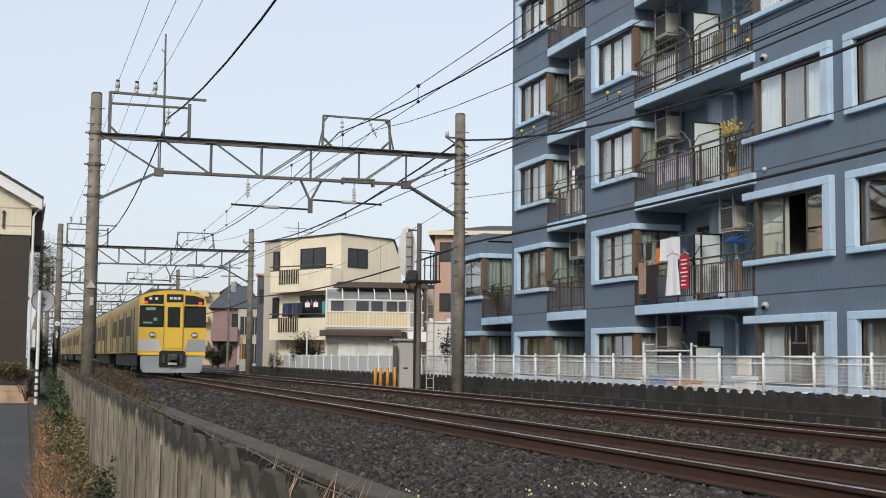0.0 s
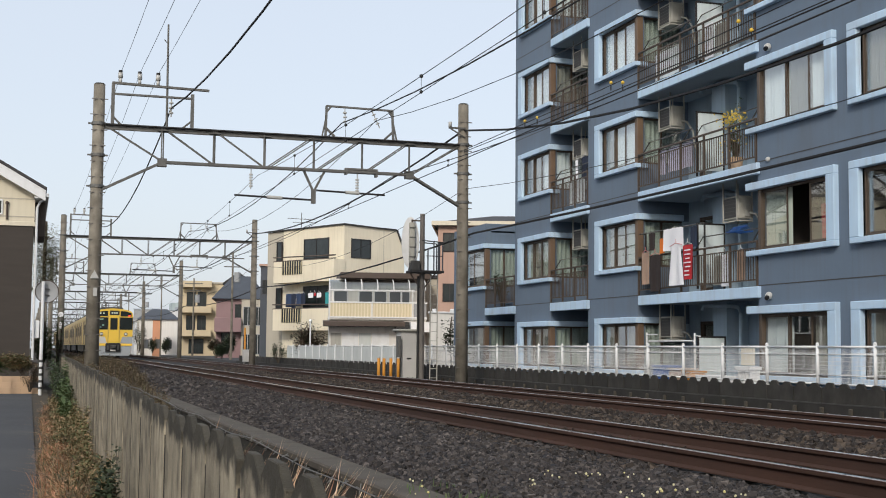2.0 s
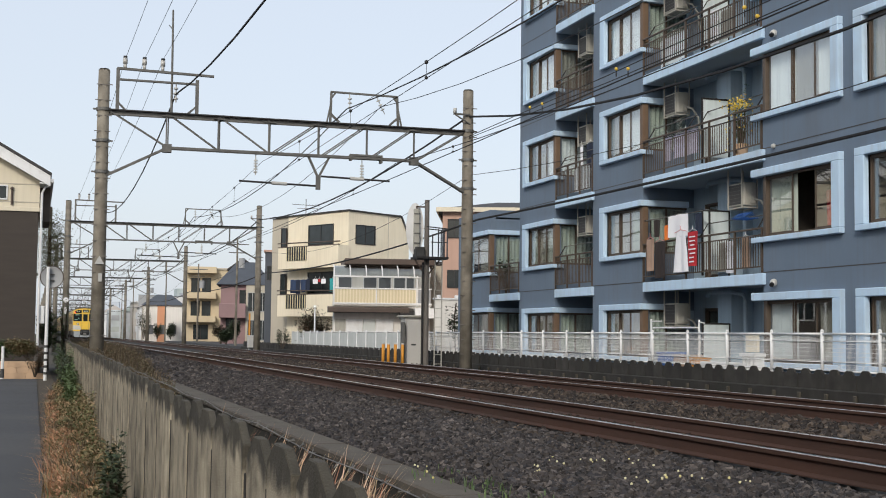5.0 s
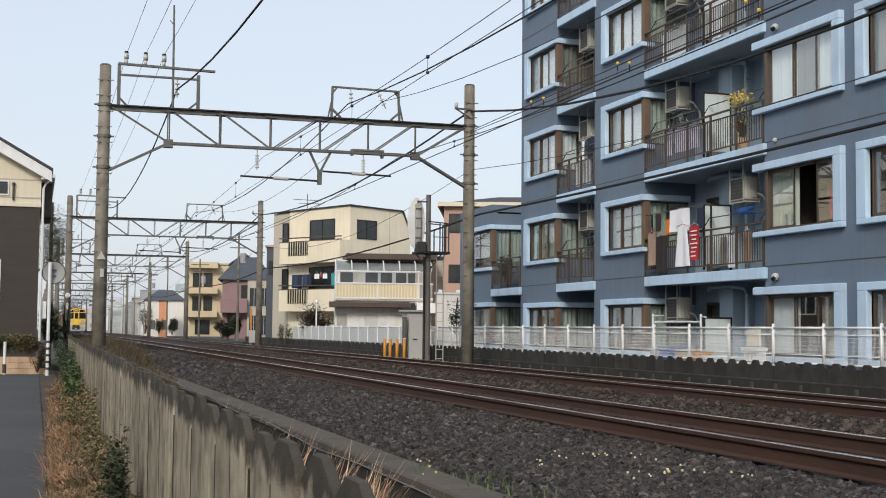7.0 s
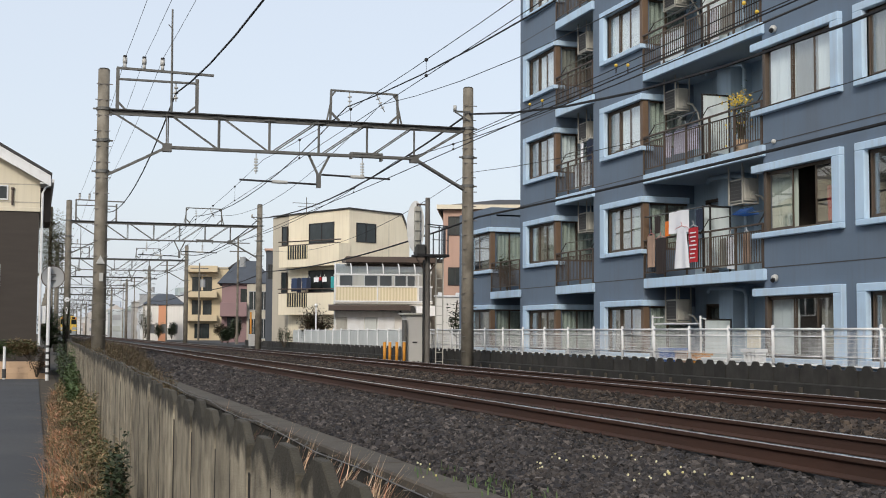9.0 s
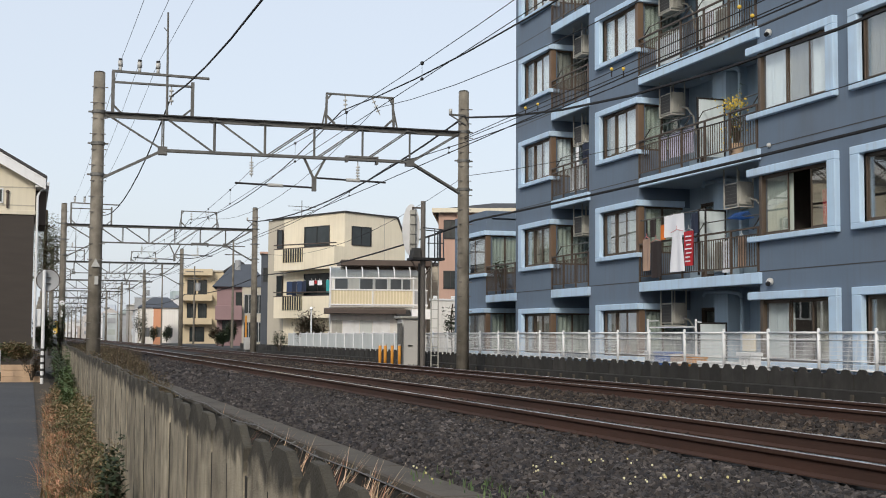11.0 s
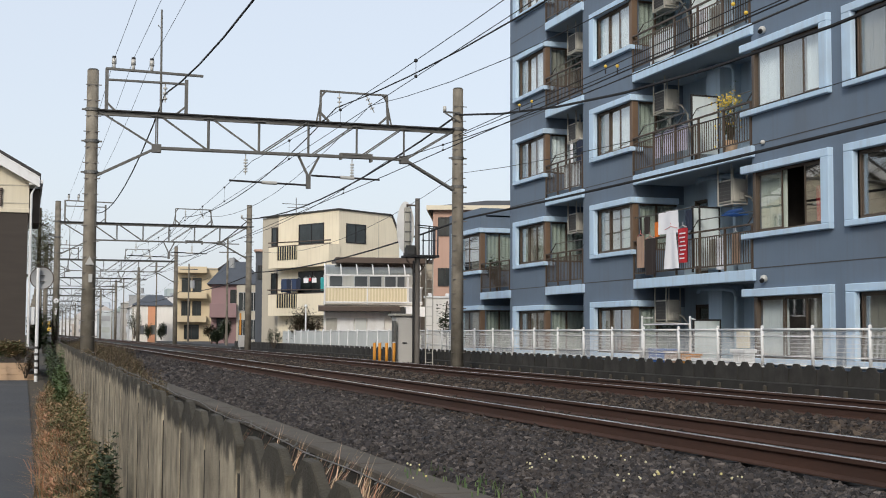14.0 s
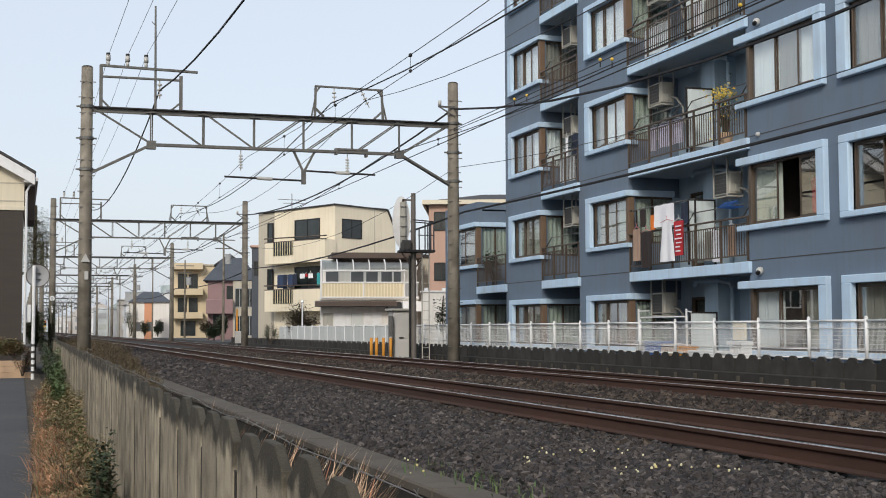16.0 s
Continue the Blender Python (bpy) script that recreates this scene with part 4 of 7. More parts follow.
def pierced(m, x0, x1, y0, y1, z0, z1, holes):
    """A wall between two x planes with rectangular openings (y0, y1, z0, z1), as one welded shell."""
    yc = sorted({y0, y1, *[h[0] for h in holes], *[h[1] for h in holes]})
    zc = sorted({z0, z1, *[h[2] for h in holes], *[h[3] for h in holes]})
    ny, nz = len(yc) - 1, len(zc) - 1

    def full(i, k):
        if not (0 <= i < ny and 0 <= k < nz):
            return False
        my, mz = (yc[i] + yc[i + 1]) / 2, (zc[k] + zc[k + 1]) / 2
        return not any(h[0] < my < h[1] and h[2] < mz < h[3] for h in holes)

    vs = [(x, y, z) for x in (x0, x1) for y in yc for z in zc]

    def at(s, i, k):
        return s * len(yc) * len(zc) + i * len(zc) + k

    fs = []
    for i in range(ny):
        for k in range(nz):
            if not full(i, k):
                continue
            for s in (0, 1):
                fs.append((at(s, i, k), at(s, i + 1, k), at(s, i + 1, k + 1), at(s, i, k + 1)))
            for di, dk, p, q in ((-1, 0, (i, k), (i, k + 1)), (1, 0, (i + 1, k), (i + 1, k + 1)), (0, -1, (i, k), (i + 1, k)), (0, 1, (i, k + 1), (i + 1, k + 1))):
                if not full(i + di, k + dk):
                    fs.append((at(0, *p), at(0, *q), at(1, *q), at(1, *p)))
    m.add(vs, fs)


def curtain_mesh(w, h, amp=.03, n=28):
    m = Mesh()
    r = random.Random(int(w * 100))
    pts = [(k * w / n, amp * math.sin(k * 1.9 + r.uniform(-.4, .4))) for k in range(n + 1)]
    m.add([(a, b, z) for z in (0, h) for a, b in pts], [(k, k + 1, n + 2 + k, n + 1 + k) for k in range(n)])
    m.add([(a, b + .012, z) for z in (0, h) for a, b in pts], [(k, n + 1 + k, n + 2 + k, k + 1) for k in range(n)])
    return m


def window_y(parent, y0, y1, z0, z1, x, panes, curtain=None, name="window", openone=False, cuts=None):
    """A sliding window in a wall that faces -x, between y0 and y1: frame, sashes, panes and curtains behind."""
    w = part(name, Mesh().box(x, x + .1, y0, y1, z0, z0 + .05, .006).box(x, x + .1, y0, y1, z1 - .05, z1, .006).box(x, x + .1, y0, y0 + .05, z0 + .05, z1 - .05, .006).box(x, x + .1, y1 - .05, y1, z0 + .05, z1 - .05, .006), "bronze", parent, "bronze aluminium sliding window")
    s = (y1 - y0 - .1) / panes
    ends = cuts or [y0 + .05 + k * s for k in range(panes + 1)]
    for k in range(panes):
        a, b = ends[k], ends[k + 1]
        o = .02 + .035 * (k % 2)
        if openone and k == panes // 2:
            continue
        part("sash", Mesh().box(x + o, x + o + .03, a, a + .03, z0 + .05, z1 - .05).box(x + o, x + o + .03, b - .03, b, z0 + .05, z1 - .05).box(x + o, x + o + .03, a + .03, b - .03, z0 + .05, z0 + .085).box(x + o, x + o + .03, a + .03, b - .03, z1 - .08, z1 - .05), "bronze", w)
        g = part("pane", Mesh().box(x + o + .012, x + o + .018, a + .03, b - .03, z0 + .085, z1 - .08), "glass", w)
        g.visible_shadow = False
        if curtain and k in curtain:
            cm = curtain_mesh(b - a, z1 - z0 - .06)
            c = part("curtain", cm, {1: "curtain", 2: "greycurtain", 3: "greencurtain"}[curtain[k]], w)
            c.matrix_basis = Matrix.Translation((x + .15, a, z0 + .03)) @ pose(0, 0, 0, 0, 0, 90)
    return w


# bays along the front: (near end, far end, window near, window far, side trim at the far end?, number of panes)
bays = [(36.99, 40.06, 37.03, 39.54, "far", 3), (30.96, 34.15, 31.0, 33.48, "far", 3), (21.78, 25.03, 22.03, 25.0, "near", 3), (14.0, 21.78, 18.6, 21.54, "far", 3), (42.95, 46.5, 43.0, 45.9, "far", 2)]
loggias = [(34.15, 36.99), (25.03, 30.96), (40.06, 42.95)]
rngw = random.Random(11)
zt_main = FL + ST * NF
for bi, (ya, yb, wa, wb_, side, panes) in enumerate(bays):
    nf = 2 if bi == 4 else NF
    top = 5.25 if bi == 4 else zt_main
    holes = []
    for k in range(nf):
        f = FL + ST * k
        oa, ob_ = (wa, wb_ - .3) if side == "far" else (wa + .28, wb_)
        holes.append((oa, ob_, f + .77, f + (2.0 if bi < 2 else 2.10)))
    wl_ = Mesh()
    pierced(wl_, XF, XF + .2, ya, yb, -.5, top, holes)
    if bi == 4:
        wl_.box(XF + .2, 24, ya, yb, 5.0, top)
    part("wall", wl_, "wall", apt, "grey-blue rendered wall")
    for k in range(nf):
        f = FL + ST * k
        oa, ob_, z0, z1 = holes[k]
        # pale trim round the opening
        e = .12
        t = Mesh()
        near, far = wa, wb_
        if side == "far":
            t.box(XF - e, XF + .06, near - .16, far, z1, z1 + .16, .012).box(XF - e, XF + .06, far - .3, far, z0, z1, .012).box(XF - e, XF + .06, near - .16, far, z0 - .12, z0, .012)
            if bi in (0, 1, 4):
                t.box(XF + .06, XF + 1.3, near - .16, near - .03, z1, z1 + .16, .012).box(XF + .06, XF + .25, near - .16, near - .03, z0 - .12, z0, .012)
        else:
            t.box(XF - e, XF + .06, near, far + .36, z1, z1 + .17, .012).box(XF - e, XF + .06, near, near + .28, z0, z1, .012).box(XF - e, XF + .06, near, far + .36, z0 - .12, z0, .012)
        part("window_trim", t, "trim", apt, "pale blue raised trim round a window")
        cur = {0: 1, 1: 1, 2: 2} if k > 1 else ({0: 2, 1: 0, 2: 2} if (k + bi) % 2 else {0: 2, 1: 2, 2: 0})
        if bi < 2:
            cur = {(1, 3): {0: 1, 1: 1, 2: 1}, (1, 2): {0: 1, 1: 1, 2: 2}, (1, 1): {0: 3, 1: 2, 2: 2}, (0, 2): {0: 1, 1: 2}, (0, 1): {0: 3, 1: 2, 2: 3}}.get((bi, k), cur)
        if bi == 2:
            cur = {1: {0: 0, 1: 0, 2: 3}, 2: {0: 1, 1: 2, 2: 1}, 0: {0: 2, 1: 0, 2: 1}}.get(k, {0: 1, 1: 2, 2: 1})
        cur = {j: c for j, c in cur.items() if c}
        window_y(apt, oa + (.13 if side == "far" and bi != 3 else 0), ob_, z0, z1, XF + .03, panes, cur, openone=(bi == 2 and k == 1), cuts=[oa + .05, 23.12, 23.95, ob_ - .05] if bi == 2 else None)
        if bi in (0, 1, 4):
            # brown corner post and the glazed return into the loggia
            part("corner_post", Mesh().box(XF - .03, XF + .14, near - .1, near + .07, z0, z1, .01), "woodpost", apt, "brown corner post")
            rt = part("return_window", Mesh().box(XF + .13, XF + 1.3, near - .02, near + .03, z0, z0 + .05).box(XF + .13, XF + 1.3, near - .02, near + .03, z1 - .05, z1).box(XF + .68, XF + .73, near - .02, near + .03, z0 + .05, z1 - .05), "bronze", apt)
            g = part("pane", Mesh().box(XF + .13, XF + 1.3, near + .0, near + .006, z0 + .05, z1 - .05), "glass", rt)
            g.visible_shadow = False
            c = part("curtain", curtain_mesh(1.15, z1 - z0, .02), "greencurtain" if bi == 1 or k < 2 else ("greycurtain" if k % 2 else "curtain"), rt)
            c.matrix_basis = pose(XF + .14, near + .045, z0)
        elif bi == 2:
            part("corner_post", Mesh().box(XF - .01, XF + .1, far - .1, far + .02, z0, z1, .01), "bronze", apt)
# dark sheet over the pale loggia side, painted as shade behind the open window
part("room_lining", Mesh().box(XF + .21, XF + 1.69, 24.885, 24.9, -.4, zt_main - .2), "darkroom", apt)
# returns of the bays into the loggias, loggia back walls, slabs
DEP = 1.5
for li, (ya, yb) in enumerate(loggias):
    top = 5.25 if li == 2 else zt_main
    nf = 2 if li == 2 else NF
    bk = Mesh()
    holes = []
    for k in range(nf):
        f = FL + ST * k
        if li == 1:
            holes += [(25.5, 27.2, f + .12, f + 2.05), (28.6, 30.4, f + .12, f + 2.05)]
        else:
            holes += [(ya + .4, yb - .3, f + .12, f + 2.05)]
    pierced(bk, XF + DEP, XF + DEP + .15, ya, yb, -.5, top, holes)
    part("loggia_wall", bk, "recess", apt, "pale grey back wall of the loggias")
    for h in holes:
        window_y(apt, *h, XF + DEP + .02, 2, {0: 1, 1: 2} if rngw.random() < .6 else {1: 2}, "sliding_door")
    for k in range(nf):
        f = FL + ST * k
        z1 = min(f + ST, top)
        # the near face of the bay at the far end
        part("loggia_side", Mesh().box(XF + .2, XF + DEP, yb, yb + .12, f - .06 if k else -.5, f + .77), "wall", apt)
        part("loggia_side", Mesh().box(XF + .2, XF + DEP, yb, yb + .12, f + (2.0 if li < 2 else 2.10), z1 - .06), "wall", apt)
        part("loggia_side", Mesh().box(XF + 1.3, XF + DEP, yb, yb + .12, f + .77, f + (2.0 if li < 2 else 2.10)), "recess", apt)
        if li == 1:
            part("pier", Mesh().box(XF + .9, XF + DEP - .002, 27.97, 28.62, f - .02 if k else -.5, z1 - .23), "recess", apt, "pale blue-grey pier between two flats")
        part("loggia_side", Mesh().box(XF + .2, XF + DEP, ya - .12, ya, f - .06 if k else -.5, z1 - .06), "recess", apt)
    for k in range(1, nf + 1):
        f = FL + ST * k
        if f > top - 0.3:
            continue
        bs = part("balcony_slab", Mesh().box(XF + .0, XF + DEP, ya, yb, f - .22, f - .02), "soffit", apt, "grey concrete balcony slab")
        part("slab_edge", Mesh().box(XF - .10, XF - .002, ya - .12, yb - .2, f - .27, f - .02, .012), "trim", bs, "pale blue slab edge")
        # railing
        rl = part("railing", Mesh().box(XF - .03, XF + .03, ya + .02, yb - .02, f + .96, f + 1.0, .006).box(XF - .015, XF + .015, ya + .02, yb - .02, f + .12, f + .15).box(XF - .015, XF + .015, ya + .02, yb - .02, f + .82, f + .845), "bronze", apt, "brown aluminium balcony railing")
        nb = int((yb - ya) / .105)
        if k <= 4:
            bal = Mesh().box(-.008, .008, -.008, .008, .15, .82).data("baluster", M["bronze"])
            for j in range(1, nb):
                share("baluster", bal, rl, (XF, ya + (yb - ya) * j / nb, f))
        pst = Mesh().box(-.022, .022, -.022, .022, 0, .96).data("railing_post", M["bronze"])
        for j in range(0, max(2, round((yb - ya) / 1.1)) + 1):
            u = j / max(2, round((yb - ya) / 1.1))
            share("railing_post", pst, rl, (XF, ya + .05 + (yb - ya - .1) * u, f))
# floors, back and roof close the rooms; dark linings paint the shade inside them
cl = Mesh()
for k in range(1, NF):
    cl.box(XF + .2, XF + 9, 14.0, 40.06, FL + ST * k - .15, FL + ST * k - .03)
for y in (14.02, 21.7, 25.0, 31.1, 34.0, 37.1):
    cl.box(XF + DEP + .16, XF + 9, y, y + .1, -.5, zt_main - .02)
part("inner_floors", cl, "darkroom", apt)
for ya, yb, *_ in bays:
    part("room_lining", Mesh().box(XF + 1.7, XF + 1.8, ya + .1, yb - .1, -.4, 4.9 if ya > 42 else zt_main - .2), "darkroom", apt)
part("back_wall", Mesh().box(XF + 5.0, XF + 9.3, 14.0, 40.06, -.5, zt_main - .01).box(XF + 4.5, 24, 40.07, 46.5, -.5, 5.0), "wall", apt)
part("end_wall", Mesh().box(XF + .2, XF + 9.3, 40.07, 40.2, 5.26, zt_main).box(XF + .2, XF + 9.3, 13.8, 13.998, -.5, zt_main).box(XF + .2, 24, 46.5, 46.62, -.5, 5.25), "wall", apt)
part("roof", Mesh().box(XF - .1, XF + 9.4, 13.8, 40.25, zt_main, zt_main + .5, .02), "wall", apt)


# ---- air conditioners, partitions and washing in the loggias ----
def aircon(at):
    a = thing("air_conditioner", "aged white air conditioner unit hung under a balcony slab", "air conditioner", at, group="air conditioners")
    b = part("casing", Mesh().box(-.17, .17, -.34, .34, 0, .54, .02), "acwhite", a)
    g = part("fan_grille", Mesh().box(-.18, -.172, -.3, .3, .04, .5, .003), "grille", b, "dark fan grille")
    for j in range(5):
        part("guard_bar", Mesh().beam((-.186, -.28, .1 + j * .085), (-.186, .28, .1 + j * .085), .006), "steel", g)
    for j in range(4):
        part("rib", Mesh().box(-.13 + j * .07, -.1 + j * .07, -.35, -.34, .06, .48), "acwhite", b)
    part("service_cover", Mesh().box(-.02, .12, -.375, -.34, .05, .22, .01), "acwhite", b)
    fr = Mesh()
    for y in (-.31, .31):
        for x in (-.2, .2):
            fr.beam((x, y, -.06), (x, y, .88), .028)
        fr.beam((-.2, y, -.04), (.2, y, -.04), .03)
    fr.beam((-.2, -.31, -.05), (-.2, .31, -.05), .028).beam((.2, -.31, -.05), (.2, .31, -.05), .028)
    part("hanger_frame", fr, "acwhite", a)
    part("hose", Mesh().tube([(.1, -.36, .15), (.18, -.5, .1), (.3, -.6, -.15), (.33, -.62, -.5), (.5, -.62, -.75)], .028, 7), "acwhite", a, "pale insulated hose", True)
    return a


for k in range(0, 5):
    f = FL + ST * k
    for y, dx in ((30.2, .6), (26.75, .5), (35.75, .55)):
        if (k == 1 and y == 30.2) or (k in (0, 2, 3) and y == 26.75) or (k == 0 and y == 35.75):
            continue
        aircon((XF + dx, y, f + 1.62))
    pt = thing("partition", "pale frosted balcony partition board in a dark frame", "partition", (XF, 27.9, f), group="balcony partitions")
    part("panel", Mesh().box(.1, .78, -.012, .012, .2, 1.60), "paleboard", pt)
    part("frame", Mesh().box(.06, .1, -.02, .02, .05, 1.64).box(.78, .82, -.02, .02, .05, 1.64).box(.1, .78, -.02, .02, 1.60, 1.64), "darksteel", pt)
    dp = thing("drain_pipe", "grey vertical drainpipe in a loggia", "pipe", (XF + .95, 27.4, f), group="drainpipes")
    part("pipe", Mesh().rod((0, 0, 0.05), (0, 0, 2.2), .05, n=10).tube([(0, 0, 2.2), (0, .1, 2.33), (-.1, .4, 2.38), (-.25, 1.3, 2.4), (-.25, 1.4, 2.3)], .05, 8), "recess", dp, smooth=True)


def cloth(name, label, material, at, w, h, folds=3, hanger=True, sway=.02, flare=0.0):
    """A hanging piece of washing with soft folds, in the y-z plane."""
    t = thing(name, label, "laundry", at, group="washing on the line")
    m = Mesh()
    nx, nz = 12, 8
    r = random.Random(int(w * 1000 + h * 77))
    ph = r.uniform(0, 6)
    vs = []
    for j in range(nz + 1):
        v = j / nz
        for i in range(nx + 1):
            u = i / nx
            vs.append((sway * (0.3 + v) * math.sin(u * folds * math.tau / 2 + ph), (u - .5) * w * (1 - .05 * v * r.random() - flare * (1 - v)), -v * h - .03 * abs(u - .5) * (1 - v)))
    fs = [(j * (nx + 1) + i, j * (nx + 1) + i + 1, (j + 1) * (nx + 1) + i + 1, (j + 1) * (nx + 1) + i) for j in range(nz) for i in range(nx)]
    m.add(vs, fs)
    o = [(x + .006, y, z) for x, y, z in vs]
    m.add(o, [tuple(reversed(q)) for q in fs])
    part("cloth", m, material, t, smooth=True)
    if hanger:
        part("hanger", Mesh().tube([(0, -w * .4, -.0), (0, 0, .06), (0, w * .4, 0)], .008, 5).tube([(0, 0, .06), (0, 0, .12), (0, .03, .15)], .006, 5), "pink" if hanger == 2 else "white", t)
    return t


def motions():
    # runs away along the near track at 21.5 m/s
    walk(train, [(t, pose(5.936, 56.0 + 21.5 * t, 0)) for t in (0.0, 4.0, 8.0, 12.0, 16.0)])


# ---- train ----
train = thing("train", "yellow commuter train with grey skirt, running away", "train")


def train_face(parent):
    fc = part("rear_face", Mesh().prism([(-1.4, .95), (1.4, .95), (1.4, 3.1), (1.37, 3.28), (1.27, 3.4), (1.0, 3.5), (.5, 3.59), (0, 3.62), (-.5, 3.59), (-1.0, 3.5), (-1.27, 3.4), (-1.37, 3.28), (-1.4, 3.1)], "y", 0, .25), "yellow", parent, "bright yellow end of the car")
    # sign windows under the roof, cab windows, door and lamps
    for sgn, x0, x1 in ((-1, -1.2, -.4), (1, .5, 1.3)):
        zi, zo = (3.42, 3.32)
        part("sign_window", Mesh().prism([(x0, 3.03), (x1, 3.03), (x1, zi if sgn < 0 else zo - .04), ((x0 + x1) / 2, 3.41), (x0, zo - .04 if sgn < 0 else zi)], "y", -.012, 0), "cabglass", fc)
    for x0, x1 in ((-1.38, -.4), (.5, 1.38)):
        part("cab_window", Mesh().box(x0, x1, -.016, 0, 2.09, 2.92, .03), "cabglass", fc, "dark cab window in a black surround")
        part("window_rubber", Mesh().box(x0 - .03 if x0 > 0 else x0, x1 + .02 if x1 < 0 else x1, -.008, 0, 2.05, 2.96), "black", fc)
    # pale green plates painted for reflections and papers in the cab glass
    for x0, x1, z0, z1 in ((-1.22, -.85, 2.2, 2.27), (-1.12, -.72, 2.76, 2.88), (-.8, -.66, 2.32, 2.44)):
        part("cab_notice", Mesh().box(x0, x1, -.02, -.016, z0, z1), "hazegreen", fc)
    part("destination_sign", Mesh().box(-.27, .42, -.014, 0, 3.12, 3.45, .02), "black", fc)
    for x, z in ((-.15, 3.23), (.02, 3.23), (.18, 3.23), (-1.0, 3.2), (-.76, 3.2)):
        part("sign_bar", Mesh().box(x, x + .12, -.02, -.014, z, z + .1), "led", fc)
    d = part("end_door", Mesh().box(-.34, .42, -.02, 0, 1.16, 3.04, .01), "yellow", fc, "yellow gangway door")
    part("window_rubber", Mesh().box(-.22, .3, -.024, -.02, 2.05, 2.91, .01), "black", d)
    part("door_window", Mesh().box(-.18, .26, -.03, -.024, 2.1, 2.86, .01), "cabglass", d)
    part("door_edge", Mesh().box(-.375, -.34, -.03, 0, 1.1, 3.06).box(.42, .455, -.03, 0, 1.1, 3.06), "shadeddustyyellow", d)
    for x in (-.84, .91):
        h = part("headlight", Mesh().rod((x, -.06, 1.73), (x, 0, 1.73), .13, n=16), "steel", fc, "round headlight in a grey rim")
        part("lens", Mesh().rod((x - .03, -.075, 1.73), (x - .03, -.06, 1.73), .06, n=16).rod((x + .06, -.075, 1.73), (x + .06, -.06, 1.73), .045, n=12), "lampglass", h)
    for x in (-1.13, 1.14):
        part("tail_light", Mesh().box(x - .07, x + .07, -.024, 0, 3.05, 3.13, .01), "tail", fc, "glowing red tail light")
    for s in (-1, 1):
        part("corner_panel", Mesh().prism([(s * 1.4, 1.04), (s * .47 + .04, 1.04), (s * .62 + .04, 1.53), (s * 1.4, 1.55)], "y", -.012, 0), "trainpale" if s < 0 else "traingrey", fc, "grey corner panel")
    part("step", Mesh().box(-.5, .55, -.08, 0, .9, .99, .01).box(-1.4, 1.4, -.03, .25, .86, .95, .01), "yellow", fc)
    sk = part("skirt", Mesh().prism([(-1.18, .14), (1.18, .14), (1.27, .3), (1.3, .86), (-1.3, .86), (-1.27, .3)], "y", .02, .2), "traingrey", parent, "light grey lower skirt")
    # black block stands in for the shaded coupler opening
    part("coupler_recess", Mesh().prism([(-.53, .42), (.55, .42), (.55, 1.0), (.45, 1.07), (-.43, 1.07), (-.53, 1.0)], "y", -.09, .02), "black", sk)
    part("coupler", Mesh().box(-.18, .22, -.3, -.09, .62, .92, .03).box(-.12, .16, -.4, -.3, .67, .87, .02).box(-.4, -.3, -.16, -.09, .55, .9).box(.32, .42, -.16, -.09, .55, .9), "grille", sk)
    part("coupler_bar", Mesh().box(-.17, .2, -.2, -.09, .46, .58, .01), "trainpale", sk)
    return fc


# car sides get the yellow with shade in it, darker than the end face
def car_meshes():
    body = Mesh()
    sec = [(-1.4, .95), (1.4, .95), (1.4, 3.1), (1.37, 3.28), (1.27, 3.4), (1.0, 3.5), (.5, 3.59), (0, 3.62), (-.5, 3.59), (-1.0, 3.5), (-1.27, 3.4), (-1.37, 3.28), (-1.4, 3.1)]
    body.prism(sec, "y", .26, 19.6)
    under = Mesh().box(-1.2, 1.2, 3.0, 17, .35, .94, .03)
    for yb in (3.0, 16.8):
        for dy in (-1.05, 1.05):
            for s in (-1, 1):
                under.rod((s * .5, yb + dy, .43), (s * .62, yb + dy, .43), .43, n=16)
    door = Mesh().box(-.006, .006, 0, .63, 1.0, 2.85).box(-.009, .009, .12, .51, 1.75, 2.6)
    pane = Mesh().box(-.006, .006, 0, .9, 1.75, 2.62)
    post = Mesh().box(-.02, .02, -.03, .03, 1.0, 2.95)
    unit = Mesh().box(-.8, .8, 0, 4.0, 3.5, 3.78, .08)
    return body.data("car_body", M["shadeddustyyellow"]), under.data("underframe", M["black"]), unit.data("roof_unit", M["grille"]), door.data("side_door", M["dooryellow"]), pane.data("side_window", M["sidepane"]), post.data("door_pillar", M["brownmetal"])


cm = car_meshes()
for k in range(8):
    car = share("car", cm[0], train, (0, k * 20.0, 0))
    share("underframe", cm[1], car)
    for y in (2.0, 9.0, 14.5):
        share("roof_unit", cm[2], car, (0, y, 0))
    for sd in (-1, 1):
        for j in range(4):
            y = 2.6 + j * 4.8
            for dy in (0, .66):
                share("side_door", cm[3], car, (sd * 1.403, y + dy, 0))
            for dy in (1.65, 2.65, 3.65):
                if j < 3:
                    share("side_window", cm[4], car, (sd * 1.403, y + dy, 0))
            for dy in (-.2, 1.5):
                share("door_pillar", cm[5], car, (sd * 1.405, y + dy, 0))
    if k:
        share("gangway", Mesh().box(-.7, .7, -.42, .28, 1.0, 3.2).data("gangway", M["black"]), car)
train_face(train)


